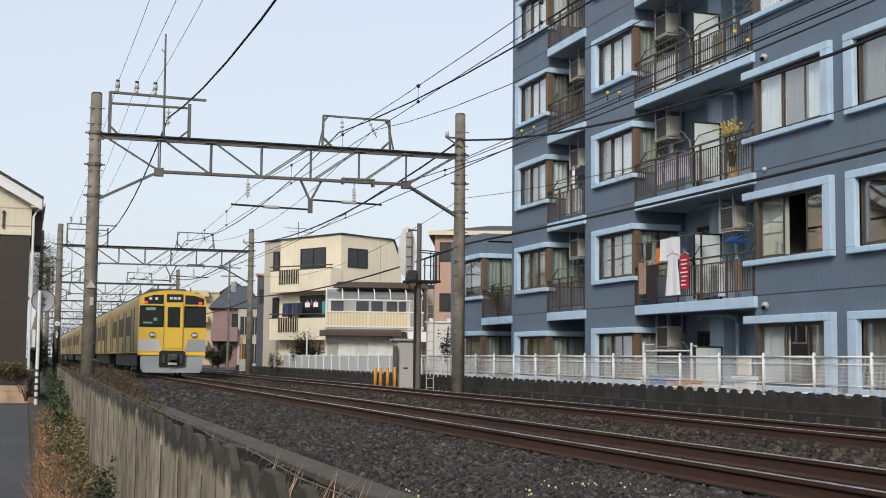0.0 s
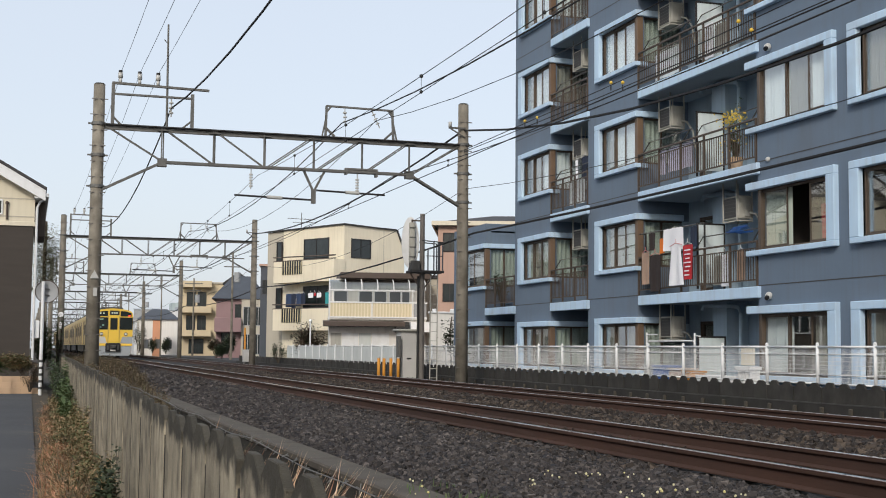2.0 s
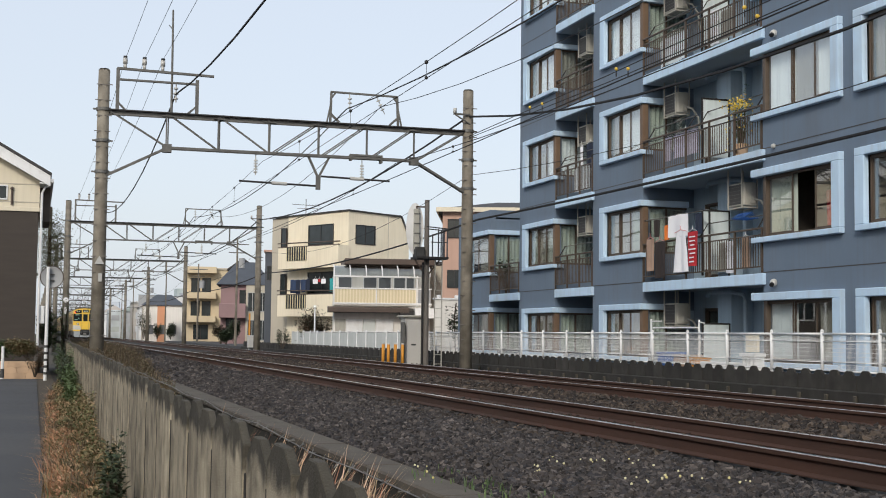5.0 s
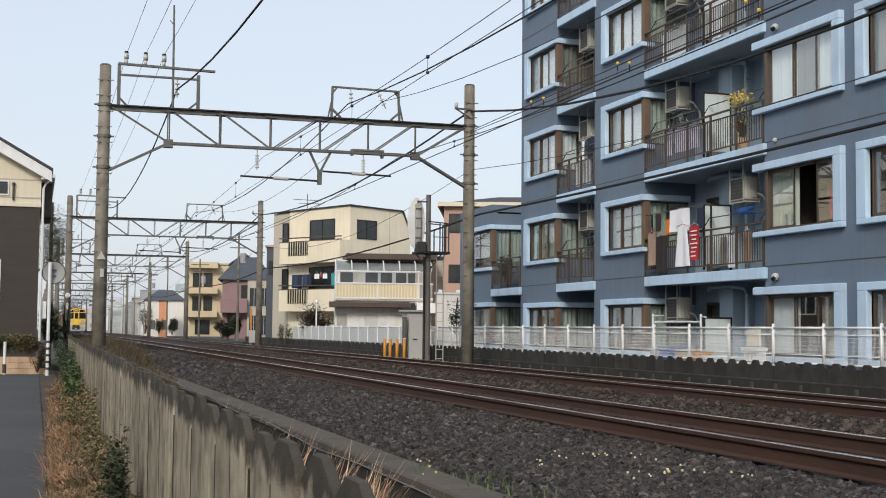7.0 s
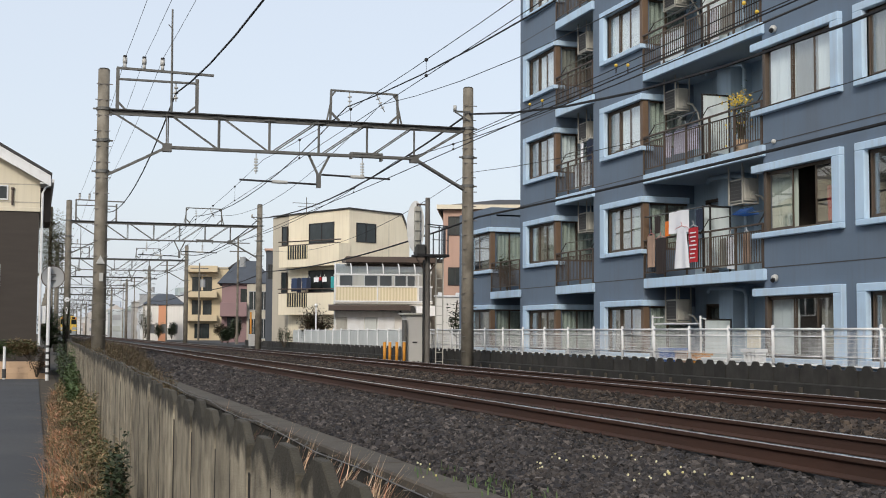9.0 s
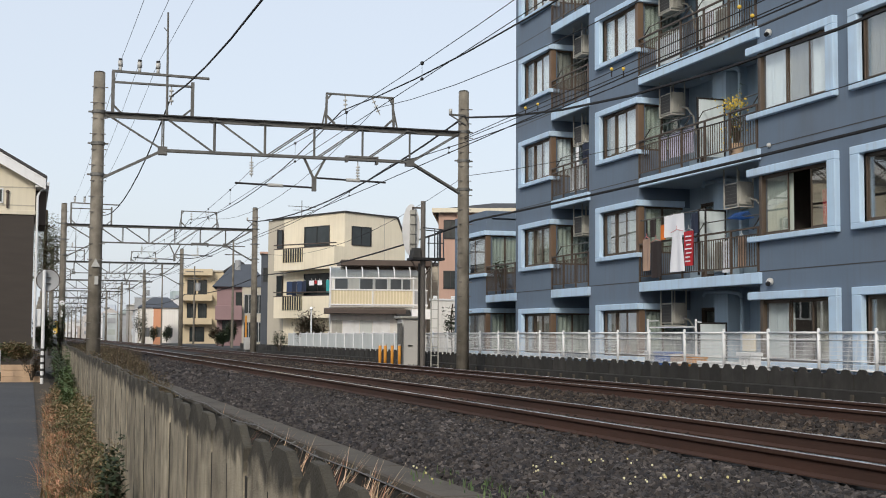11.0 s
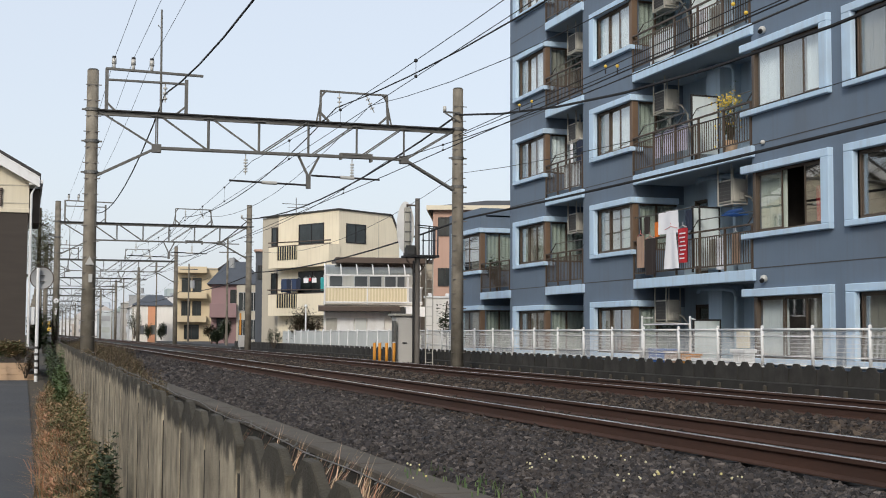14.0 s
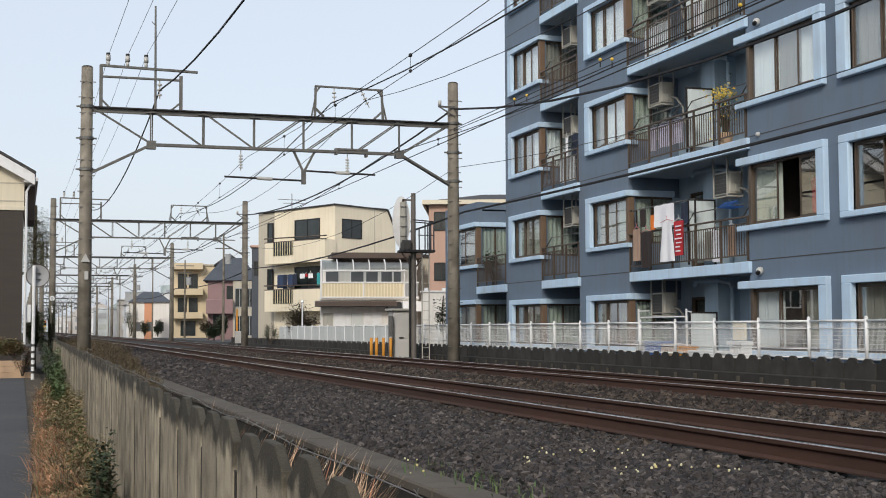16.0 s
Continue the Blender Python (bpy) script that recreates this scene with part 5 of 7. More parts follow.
# ---- houses ----
def window_h(parent, x0, x1, z0, z1, y=0.0, frame="darksteel", split=2, sill=False, label="", glazing="darkglass"):
    """A window on a face that looks towards -y in the thing's own space, set into a frame that stands proud."""
    w = part("window", Mesh().box(x0 - .05, x1 + .05, y - .05, y + .03, z1, z1 + .05).box(x0 - .05, x1 + .05, y - .05, y + .03, z0 - .05, z0).box(x0 - .05, x0, y - .05, y + .03, z0, z1).box(x1, x1 + .05, y - .05, y + .03, z0, z1), frame, parent, label)
    part("pane", Mesh().box(x0, x1, y - .012, y - .004, z0, z1), glazing, w)
    for k in range(1, split):
        x = x0 + (x1 - x0) * k / split
        part("mullion", Mesh().box(x - .025, x + .025, y - .035, y - .013, z0, z1), frame, w)
    if sill:
        part("sill", Mesh().box(x0 - .12, x1 + .12, y - .12, y + .02, z0 - .12, z0 - .05), "white", w)
    return w


def plain_house(name, label, at, rz, w, d, h, wall, roof="flat", roofmat="roofdark", wins=(), rise=1.6, over=.35, category="house", bands=()):
    """A house: front face towards -y from x=0 to w, depth d; flat, gable or hipped roof; windows on the front as (x0, x1, z0, z1)."""
    t = thing(name, label, category, at, rz)
    part("wall", Mesh().box(0, w, 0, d, -.5, h), wall, t)
    if roof == "flat":
        part("roof", Mesh().box(-.12, w + .12, -.12, d + .12, h, h + .18, .02), roofmat, t)
    elif roof == "gable":
        part("roof", Mesh().prism([(-over, h - .05), (w / 2, h + rise), (w + over, h - .05), (w + over, h + .12), (w / 2, h + rise + .2), (-over, h + .12)], "y", -over, d + over), roofmat, t)
        part("gable", Mesh().prism([(0, h), (w, h), (w / 2, h + rise - .03)], "y", .01, d - .01), wall, t)
    else:
        o = over
        m = Mesh().add([(-o, -o, h), (w + o, -o, h), (w + o, d + o, h), (-o, d + o, h), (w * .3, d / 2, h + rise), (w * .7, d / 2, h + rise)], [(0, 1, 5, 4), (1, 2, 5), (2, 3, 4, 5), (3, 0, 4), (0, 3, 2, 1)])
        part("roof", m, roofmat, t)
    # past 150 m the window colours carry painted haze
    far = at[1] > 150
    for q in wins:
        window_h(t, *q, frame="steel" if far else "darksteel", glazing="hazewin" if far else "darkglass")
    for z0, z1, m in bands:
        part("band", Mesh().box(-.02, w + .02, -.5, 0, z0, z1, .01), m, t)
    return t


# cream three-storey house, turned against the railway
ch = thing("house", "cream rendered three-storey house with balconies and a dark parapet cap", "house", (18.35, 78, 0), 27.4)
part("wall", Mesh().prism([(0, -.5), (5.1, -.5), (5.1, 7.0), (4.4, 8.35), (0, 8.45)], "y", 0, 6.0), "cream", ch)
# the wing's shaded side is put into its darker beige
part("rear_wing", Mesh().box(.06, 4.8, 6.0, 7.75, -.5, 8.35), "creamshade", ch, "rear wing in a shaded beige")
part("roof_cap", Mesh().beam((-.1, -.05, 8.48), (4.42, -.05, 8.38), .1, .08).beam((4.4, -.05, 8.38), (5.12, -.05, 7.0), .1, .08).beam((-.05, -.1, 8.48), (-.05, 7.85, 8.4), .1, .08).box(.0, 4.4, .0, 7.7, 8.40, 8.47), "roofdark", ch)
window_h(ch, .61, 2.13, 6.47, 7.57, label="dark framed sliding window")
part("joint", Mesh().box(3.28, 3.32, -.006, 0, -.2, 8.3), "creamshade", ch)
for a, b, z0, z1, sp in ((-3.84, -1.47, 6.45, 7.67, 2), (-3.84, -1.2, 2.9, 4.68, 2), (-6.55, -6.1, 6.49, 7.62, 1), (-6.55, -6.1, 2.65, 4.64, 1)):
    w = window_h(ch, a, b, z0, z1, -.07 if a < -6 else 0, split=sp)
    w.matrix_basis = pose(0, 0, 0, 0, 0, -90)
for z in (5.09, 2.07):
    bl = part("balcony", Mesh().box(-.9, -.8, -.1, 5.85, z, z + 1.2).box(-.8, 0, -.1, -.0, z, z + 1.2).box(-.8, 0, 5.75, 5.85, z, z + 1.2).box(-.9, 0, -.1, 5.85, z - .15, z), "cream", ch, "cream balcony parapet")
    part("top_rail", Mesh().rod((-.85, -.2, z + 1.42), (-.85, 5.95, z + 1.5), .04, n=8).box(-.9, -.8, -.15, 5.9, z + 1.2, z + 1.26), "brownmetal", bl)
    insert = part("glazed_panel", Mesh().box(-.93, -.9, 2.95, 4.95, z + .35, z + 1.2), "darkglass", bl)
    for j in range(9):
        part("bar", Mesh().box(-.955, -.93, 2.98 + j * .24, 3.03 + j * .24, z + .35, z + 1.2), "slat", insert)
for j, (mt, y, w, hgt) in enumerate((("bluecloth", 4.5, .55, .85), ("navycloth", 4.0, .5, .95), ("bluecloth", 3.5, .5, .8), ("navycloth", 3.05, .4, .7), ("whitecloth", 2.3, .5, .3), ("redcloth", 1.9, .2, .2), ("whitecloth", 1.5, .4, .3), ("tealcloth", .6, .6, .8))):
    c = cloth("garment", {"bluecloth": "blue shirt drying on a balcony line", "navycloth": "dark navy trousers drying on a balcony line", "whitecloth": "white top drying on a balcony line", "redcloth": "small red cloth drying on a balcony line", "tealcloth": "teal towel drying on a balcony line"}[mt], mt, (0, 0, 0), w, hgt)
    c.matrix_world = pose(18.35, 78, 0, 0, 0, 27.4) @ pose(-.7, y, 4.25)
ant = thing("antenna", "grey television aerial on a roof mast", "antenna", (16.3, 81.2, 8.4))
part("mast", Mesh().rod((0, 0, 0), (0, 0, 1.0), .025, n=6), "steel", ant)
am = Mesh().beam((-.9, 0, .62), (.9, 0, .57), .03).beam((-.5, .3, .4), (.7, -.3, .36), .03)
for j in range(9):
    am.beam((-.8 + j * .2, -.25, .61), (-.8 + j * .2, .25, .61), .015)
part("elements", am, "steel", ant)

# white house with an arched balcony roof
wh = thing("house", "small white house with arched clear balcony roof and cream slatted balustrade", "house", (15.8, 70, 0), -10)
part("wall", Mesh().box(.05, 5.3, 1.0, 4.6, -.5, 4.7), "whitewall", wh)
part("ground_storey", Mesh().box(-.1, 5.25, .12, .99, -.5, 2.5), "whitewall", wh)
part("roof", Mesh().box(.5, 5.6, .5, 4.9, 4.72, 5.05, .03).box(.7, 5.4, .8, 4.6, 4.55, 4.72), "brownmetal", wh, "brown metal eaves")
part("balcony_floor", Mesh().box(-.15, 5.3, .0, 1.0, 2.42, 2.6, .01), "whitewall", wh)
bal = part("balustrade", Mesh().box(-.15, 5.3, -.06, .02, 3.32, 3.4, .01).box(-.15, 5.3, -.06, .02, 2.5, 2.58, .01).box(-.15, -.07, -.06, .02, 2.4, 4.05).box(2.2, 2.27, -.06, .02, 2.4, 3.4).box(4.45, 4.52, -.06, .02, 2.4, 4.1), "white", wh, "white framed balustrade")
part("backing", Mesh().box(-.07, 4.45, .0, .012, 2.58, 3.32), "cream", bal)
sl = Mesh().box(-.045, .045, -.045, -.0, 2.58, 3.32).data("slat", M["slat"])
for j in range(26):
    share("slat", sl, bal, (.02 + j * .172, 0, 0))
part("side_panel", Mesh().box(4.55, 5.25, -.05, -.02, 2.58, 3.32), "greywall", bal)
arch = part("arched_roof", Mesh().add([(x, .95 - 1.0 * math.sin(a), 4.05 + .6 * math.cos(a)) for x in (-.1, 5.2) for a in [j * math.pi / 2 / 8 for j in range(9)]], [(j, j + 1, 10 + j, 9 + j) for j in range(8)]), "poly", wh, "smoked clear arched roof sheet")
for j in range(7):
    x = -.1 + j * 5.3 / 6
    part("rib", Mesh().tube([(x, .95 - 1.02 * math.sin(a), 4.06 + .62 * math.cos(a)) for a in [i * math.pi / 2 / 8 for i in range(9)]], .035, 6), "white", arch)
part("gutter", Mesh().box(-.15, 4.6, -.1, .0, 3.98, 4.06, .01), "white", arch)
for a, b in ((.2, .9), (1.6, 2.3), (2.45, 3.1), (3.3, 3.9), (4.0, 4.4)):
    window_h(wh, a, b, 3.0, 4.0, .99, "white", 1, glazing="hazewin")
cn = part("canopy", Mesh().prism([(-.05, 2.02), (-.75, 2.05), (-.75, 2.28), (.12, 2.36), (.12, 2.02)], "x", -.45, 4.0), "brownmetal", wh, "brown metal canopy")
part("fold", Mesh().prism([(.0, 1.75), (-.78, 1.7), (-.72, 2.15), (-.3, 2.3), (.1, 2.3)], "x", 3.5, 4.25), "black", cn, "folded dark canopy end")
for a, b, mt in ((.0, .55, "acwhite"), (.6, 1.5, "white"), (1.55, 2.2, "board"), (2.25, 3.2, "white")):
    part("shutter", Mesh().box(a, b, .06, .12, -.2, 1.68, .01), mt, wh)
part("awning", Mesh().prism([(-1.1, 1.75), (.1, 1.75), (.1, 2.3), (-.9, 2.3)], "x", 4.3, 6.4), "white", wh, "white sheet awning")
by = thing("house", "beige-brown rendered house wall", "house", (21.0, 72.5, 0), -18)
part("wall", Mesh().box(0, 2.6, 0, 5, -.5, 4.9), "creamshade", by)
part("roof", Mesh().box(-.1, 2.7, -.1, 5.1, 4.9, 5.1, .02), "roofdark", by)

# salmon building with a dark hipped roof
sb = plain_house("house", "salmon pink rendered house with dark hipped roof", (19.4, 62, 0), -20, 9, 8, 7.15, "salmon", "hip", "roofdark", [(.3, .92, 5.75, 6.6), (.3, .92, 3.25, 4.05)], .75, .3)
part("fascia", Mesh().box(-.3, 9.3, -.32, -.28, 7.0, 7.22).box(-.32, -.28, -.28, 8.3, 7.0, 7.22), "palecream", sb)
part("string_course", Mesh().box(-.03, 9.03, -.04, 0, 2.4, 2.55), "whitewall", sb)
gw = thing("garden_wall", "pale rendered garden wall with coping", "wall", (16.3, 53, 0))
part("wall", Mesh().box(0, 4.5, 0, .2, -.3, 2.35), "whitewall", gw)
part("coping", Mesh().box(-.05, 4.55, -.05, .25, 2.35, 2.43, .01), "white", gw)
for j in range(6):
    part("finial", Mesh().box(.1 + j * .8, .25 + j * .8, .02, .17, 2.43, 2.55, .02), "white", gw)

# pale cream and dark brown house beside the lane
lh = thing("house", "two-tone house with pale cream gable above dark brown siding", "house", (0.06, 50, 0), 0)
W_, H_ = 9.0, 6.35
part("lower_wall", Mesh().box(-W_, 0, 0, 9, -.6, 5.25), "darkbrown", lh, "dark brown siding")
part("upper_wall", Mesh().prism([(-W_, 5.25), (0.02, 5.25), (0.02, H_ + .12), (-W_ / 2, H_ + 2.9), (-W_, H_ + .12)], "y", -.02, 9.02), "palecream", lh, "pale cream siding")
part("belt", Mesh().box(-W_ - .03, .04, -.05, 0, 5.2, 5.36, .01), "palecream", lh)
part("belt", Mesh().box(-W_ - .03, .03, -.035, -.02, 5.52, 5.56), "creamshade", lh)
part("belt", Mesh().box(-W_ - .03, .03, -.035, -.02, 6.18, 6.22), "creamshade", lh)
part("roof", Mesh().prism([(.42, H_ + .16), (-W_ / 2, H_ + 2.95), (-W_ - .42, H_ + .16), (-W_ - .42, H_ + .26), (-W_ / 2, H_ + 3.06), (.42, H_ + .26)], "y", -.5, 9.4), "roofdark", lh, "dark thin roof edge")
part("bargeboard", Mesh().prism([(.38, H_ - .24), (-W_ / 2, H_ + 2.48), (-W_ - .38, H_ - .24), (-W_ - .38, H_ + .16), (-W_ / 2, H_ + 2.94), (.38, H_ + .16)], "y", -.46, -.38), "white", lh, "white bargeboard")
part("soffit", Mesh().prism([(.38, H_ + .02), (.02, H_ + .22), (.02, H_ + .3), (.38, H_ + .14)], "y", -.37, 9.3).prism([(.38, H_ - .14), (.0, H_ - .14), (.0, H_ - .08), (.38, H_ - .08)], "y", -.4, 9.3), "white", lh)
part("gutter", Mesh().box(.38, .5, -.4, 9.3, H_ - .1, H_ + .05, .02), "white", lh)
part("downpipe", Mesh().rod((.1, -.06, .3), (.1, -.06, 5.9), .045, n=8).tube([(.1, -.06, 5.9), (.2, -.06, 6.1), (.42, -.06, 6.25)], .04, 6), "white", lh)
part("shutter_box", Mesh().box(.02, .42, 1.0, 4, 4.9, 6.2, .02), "brownmetal", lh, "dark shutter housing")
window_h(lh, -2.2, -1.15, 5.65, 6.1, -.02, "white", 1)
window_h(lh, -2.3, -1.36, 1.7, 3.2, 0, "white", 2)
part("vent_pipe", Mesh().rod((-.95, -.08, 5.42), (-.95, -.08, 6.0), .04, n=8).ball((-.95, -.08, 6.02), .07, 8, 5), "brownmetal", lh)
mb = thing("meter_box", "small white meter box on a house wall", "meter box", (0.16, 50, 0))
part("box", Mesh().box(0, .22, .0, .3, 1.1, 1.75, .02), "white", mb)

# plain houses on the other side of the lane
for y0, w, h, wm, rm, lab in ((-16, 9, 5.9, "greywall", "roofdark", "grey rendered house across the lane"), (-5, 8.5, 6.1, "palecream", "roofblue", "pale cream house across the lane"),
                              (5.5, 9, 5.8, "whitewall", "roofdark", "white rendered house across the lane"), (16.5, 8.5, 6.2, "creamshade", "roofblue", "beige house across the lane"), (27, 9, 5.9, "greywall", "roofdark", "grey house across the lane")):
    plain_house("house", lab, (-9.5, y0, -.3), 90, w, 8, h, wm, "hip", rm, [(1.2, 2.9, 1.1, 2.3), (5, 6.7, 1.1, 2.3), (1.2, 2.9, 3.9, 5.0), (5, 6.7, 3.9, 5.0)], 1.5, .4)

# planter with hedge in front of it
pw = thing("planter", "low tan block planter wall", "planter", (-5, 47.2, 0))
blk = Mesh().box(0, .597, -.1, .1, 0, .197, .006).data("block", M["brick"])
for j in range(9):
    for i in range(3):
        share("block", blk, pw, (j * .6 - (.3 if i % 2 else 0), 0, -.82 + i * .2))


def shrub(name, label, at, rx, ry, rz_, n, size, material, seed, stems=True, category="shrub", base=0.0):
    """A shrub of single leaves on thin stems, uneven in outline."""
    r = random.Random(seed)
    t = thing(name, label, category, at)
    m, st = Mesh(), Mesh()
    lumps = [(r.uniform(-.6, .6) * rx, r.uniform(-.6, .6) * ry, base + rz_ * r.uniform(.45, .85), r.uniform(.3, .55)) for _ in range(9)]
    for _ in range(n):
        lx, ly, lz, k = r.choice(lumps)
        v = Vector((r.gauss(0, 1), r.gauss(0, 1), r.gauss(0, 1))).normalized() * (r.random() ** .4)
        quad_leaf(m, (lx + v.x * rx * k, ly + v.y * ry * k, max(.02, lz + v.z * rz_ * k * .9)), size * r.uniform(.6, 1.3), r)
    part("leaves", m, material, t)["kind"] = "stuff"
    if stems:
        for lx, ly, lz, k in lumps:
            st.tube([(lx * .1, ly * .1, 0), (lx * .5 + r.uniform(-.05, .05), ly * .5, lz * .5), (lx, ly, lz)], .008 + .006 * rz_, 5)
        part("stem", st, "bark", t)["kind"] = "stuff"
    return t


def tree(name, label, at, height, crown, n, size, material, seed, trunk_r=.09, base=.35):
    r = random.Random(seed)
    t = thing(name, label, "tree", at)
    tr = Mesh().tube([(0, 0, -.1), (r.uniform(-.05, .05), 0, height * .35), (r.uniform(-.1, .1), r.uniform(-.1, .1), height * .7), (0, 0, height * .95)], trunk_r, 8)
    m = Mesh()
    for j in range(16):
        a, z0 = r.uniform(0, math.tau), height * r.uniform(base, .85)
        L = crown * r.uniform(.5, 1.0) * (1.15 - z0 / height * .6)
        e = Vector((math.cos(a) * L, math.sin(a) * L, z0 + L * r.uniform(.2, .7)))
        tr.tube([(0, 0, z0), (e.x * .5, e.y * .5, (z0 + e.z) / 2 - .03), e], trunk_r * .28, 5)
        for _ in range(n // 16):
            v = Vector((r.gauss(0, .3), r.gauss(0, .3), r.gauss(0, .26))) * crown
            quad_leaf(m, e * r.uniform(.65, 1.05) + v * .8, size * r.uniform(.6, 1.3), r)
    part("trunk", tr, "bark", t)
    part("crown", m, material, t)["kind"] = "stuff"
    return t


for j in range(5):
    shrub("hedge", "low green and reddish hedge over a block planter", (-4.3 + j * 1.05, 47.5, -.18), 1.0, .5, .62, 2600, .1, "leaf" if j % 2 else "weed", 40 + j)
shrub("shrub", "faded reddish shrub hanging over a planter", (.1, 46.9, -.75), .35, .3, .9, 600, .08, "redleaf", 52)
bp = thing("bollard", "short white and dark bollard post beside a lane", "bollard", (-.95, 46.3, -.8))
part("post", Mesh().rod((0, 0, 0), (0, 0, 1.1), .05, n=10), "white", bp)
part("collar", Mesh().rod((0, 0, .05), (0, 0, .35), .07, n=10), "grille", bp)

tree("tree", "small dark green garden tree beside a house", (.62, 58, -.8), 2.8, .4, 1700, .14, "leaf", 97, .06, .35)

ds = thing("marker_plate", "round white marker plate with a small white plate on a pole", "sign", (1.62, 72.56, 2.50))
part("disc", Mesh().rod((0, 0, 0), (0, .03, 0), .14, n=18), "white", ds)
part("plate", Mesh().box(-.06, .06, 0, .03, -.75, -.4), "white", ds)
part("strap", Mesh().box(-.03, .03, .03, .09, -.5, .08), "steel", ds)

# convex traffic mirror seen from behind
mr = thing("traffic_mirror", "round traffic mirror seen from behind on a white post", "traffic mirror", (.42, 45, -.8))
part("post", Mesh().rod((0, 0, 0), (0, 0, 3.75), .055, n=12), "white", mr, "white post with flaking paint")
for j in range(5):
    part("paint_patch", Mesh().rod((0, 0, .2 + j * .22), (0, 0, .28 + j * .22), .057, n=12), "grille", mr)
mk = Mesh()
mk.add([(.12 + .36 * k / 3 * math.cos(i * math.tau / 24), .1 + .07 * (1 - (k / 3) ** 2), 3.42 + .36 * k / 3 * math.sin(i * math.tau / 24)) for k in range(1, 4) for i in range(24)] + [(.12, .17, 3.42)], [(k * 24 + i, k * 24 + (i + 1) % 24, k * 24 + 24 + (i + 1) % 24, k * 24 + 24 + i) for k in range(2) for i in range(24)] + [(i, (i + 1) % 24, 72) for i in range(24)])
part("dish", mk, "greywall", mr, "grey dished back", True)
part("rim", Mesh().tube([(.12 + .37 * math.cos(i * math.tau / 24), .1, 3.42 + .37 * math.sin(i * math.tau / 24)) for i in range(25)], .018, 6), "brownmetal", mr)
for z in (3.3, 3.5):
    part("bracket", Mesh().beam((0, .03, z), (.2, .14, z), .04), "steel", mr)

tree("tree", "tall narrow grey-green tree behind a house", (.7, 74, 0), 8.0, 1.0, 5200, .13, "hazeleaf", 61, .1, .62)
shrub("shrub", "dark evergreen shrub beside a pole", (1.25, 58, -.5), .22, .3, 2.7, 520, .1, "leaf", 62)
for j, (x, y, s, z) in enumerate(((.85, 36, .26, 1.15), (.78, 32, .22, 1.05), (.78, 28.5, .2, .85), (.8, 41, .3, 1.2), (.75, 25, .16, .6))):
    shrub("shrub", "dark green shrub growing against a concrete fence", (x, y, -.82), s, 1.8, z, 1000, .08, "darkleaf" if j % 2 else "leaf", 70 + j)
shrub("shrub", "leafy green weed against a concrete fence", (.6, 9.6, -.82), .12, .55, .74, 900, .055, "darkleaf", 80)


# ---- weeds and grass ----
def grass(name, label, material, count, seed, place, hgt, wid=.007, lean=.7, sweep=math.pi):
    r = random.Random(seed)
    m = Mesh()
    for _ in range(count):
        x, y, z = place(r)
        h = r.uniform(*hgt)
        blade(m, (x, y, z), h, h * r.uniform(.1, lean), r.uniform(-sweep, sweep), wid * r.uniform(.7, 1.6) * (1 + y / 25))
    return solid(name, m, material, label, "grass", kind="stuff")


def tufts(x0, x1, y0, y1, n, spread, seed, slope=0.0105):
    r0 = random.Random(seed)
    cs = [(r0.uniform(x0, x1), y0 + (y1 - y0) * r0.random() ** 1.5) for _ in range(n)]

    def place(r):
        x, y = r.choice(cs)
        y += r.gauss(0, spread * 1.5)
        x = min(x1 + slope * y - .02, max(x0 - .1, x + slope * y + r.gauss(0, spread)))
        return x, y, -.83
    return place


grass("dry_grass", "rust-red dry grass along the edge of the lane", "rustgrass", 14000, 21, tufts(.13, .34, 8.5, 32, 60, .06, 1), (.12, .36), .007, 1.3)
grass("dry_grass", "straw-brown dry grass along a concrete fence", "dry", 7000, 22, tufts(.2, .6, 7.5, 34, 90, .07, 2), (.12, .46), .007, 1.3)
grass("weeds", "olive green weeds along a concrete fence", "olive", 12000, 23, tufts(.22, .62, 8, 34, 80, .08, 3), (.15, .48), .007, 1.6)
grass("weeds", "fresh green weeds at the foot of a concrete fence", "leaf", 9000, 24, tufts(.22, .6, 7.5, 26, 40, .08, 4), (.1, .35), .01, .9)


wd = Mesh()
r_ = random.Random(29)
for _ in range(42000):
    y = 8 + 26 * r_.random() ** 1.6
    x = .16 + .0105 * y + (fence_x(y) - .2 - .0105 * y) * r_.random() ** .7
    hh = .6 * (.5 + .8 * noise.noise((x * 3, y * 1.1, 7))) * (.4 + .9 * (x - .1) / .6)
    quad_leaf(wd, (x, y, -.82 + max(.03, hh) * r_.random() ** .5), r_.uniform(.015, .036) * (1 + y / 26), r_, .7, .5)
solid("weeds", wd, "weed", "mixed olive and green weed leaves along a concrete fence", "weeds", kind="stuff")


rl_ = Mesh()
for _ in range(18000):
    y = 8 + 24 * r_.random() ** 1.5
    x = .12 + .0105 * y + .3 * r_.random() ** 1.3
    hh = .34 * (.6 + .8 * noise.noise((x * 4, y * 1.6, 12)))
    quad_leaf(rl_, (x, y, -.82 + max(.03, hh) * r_.random() ** .6), r_.uniform(.025, .055) * (1 + y / 30), r_, .8, .28)
solid("weeds", rl_, "rustgrass", "rust-red withered weed leaves along the edge of the lane", "weeds", kind="stuff")


def scrub_place(r):
    y = 12 + 50 * r.random() ** 1.3
    x = r.uniform(.95 + .0105 * y, min(2.45, 1.3 + (y - 12) * .09))
    return x, y, -.8


def scrub_height(y):
    return 1.1 + min(.42, max(0, (y - 14) * .02))


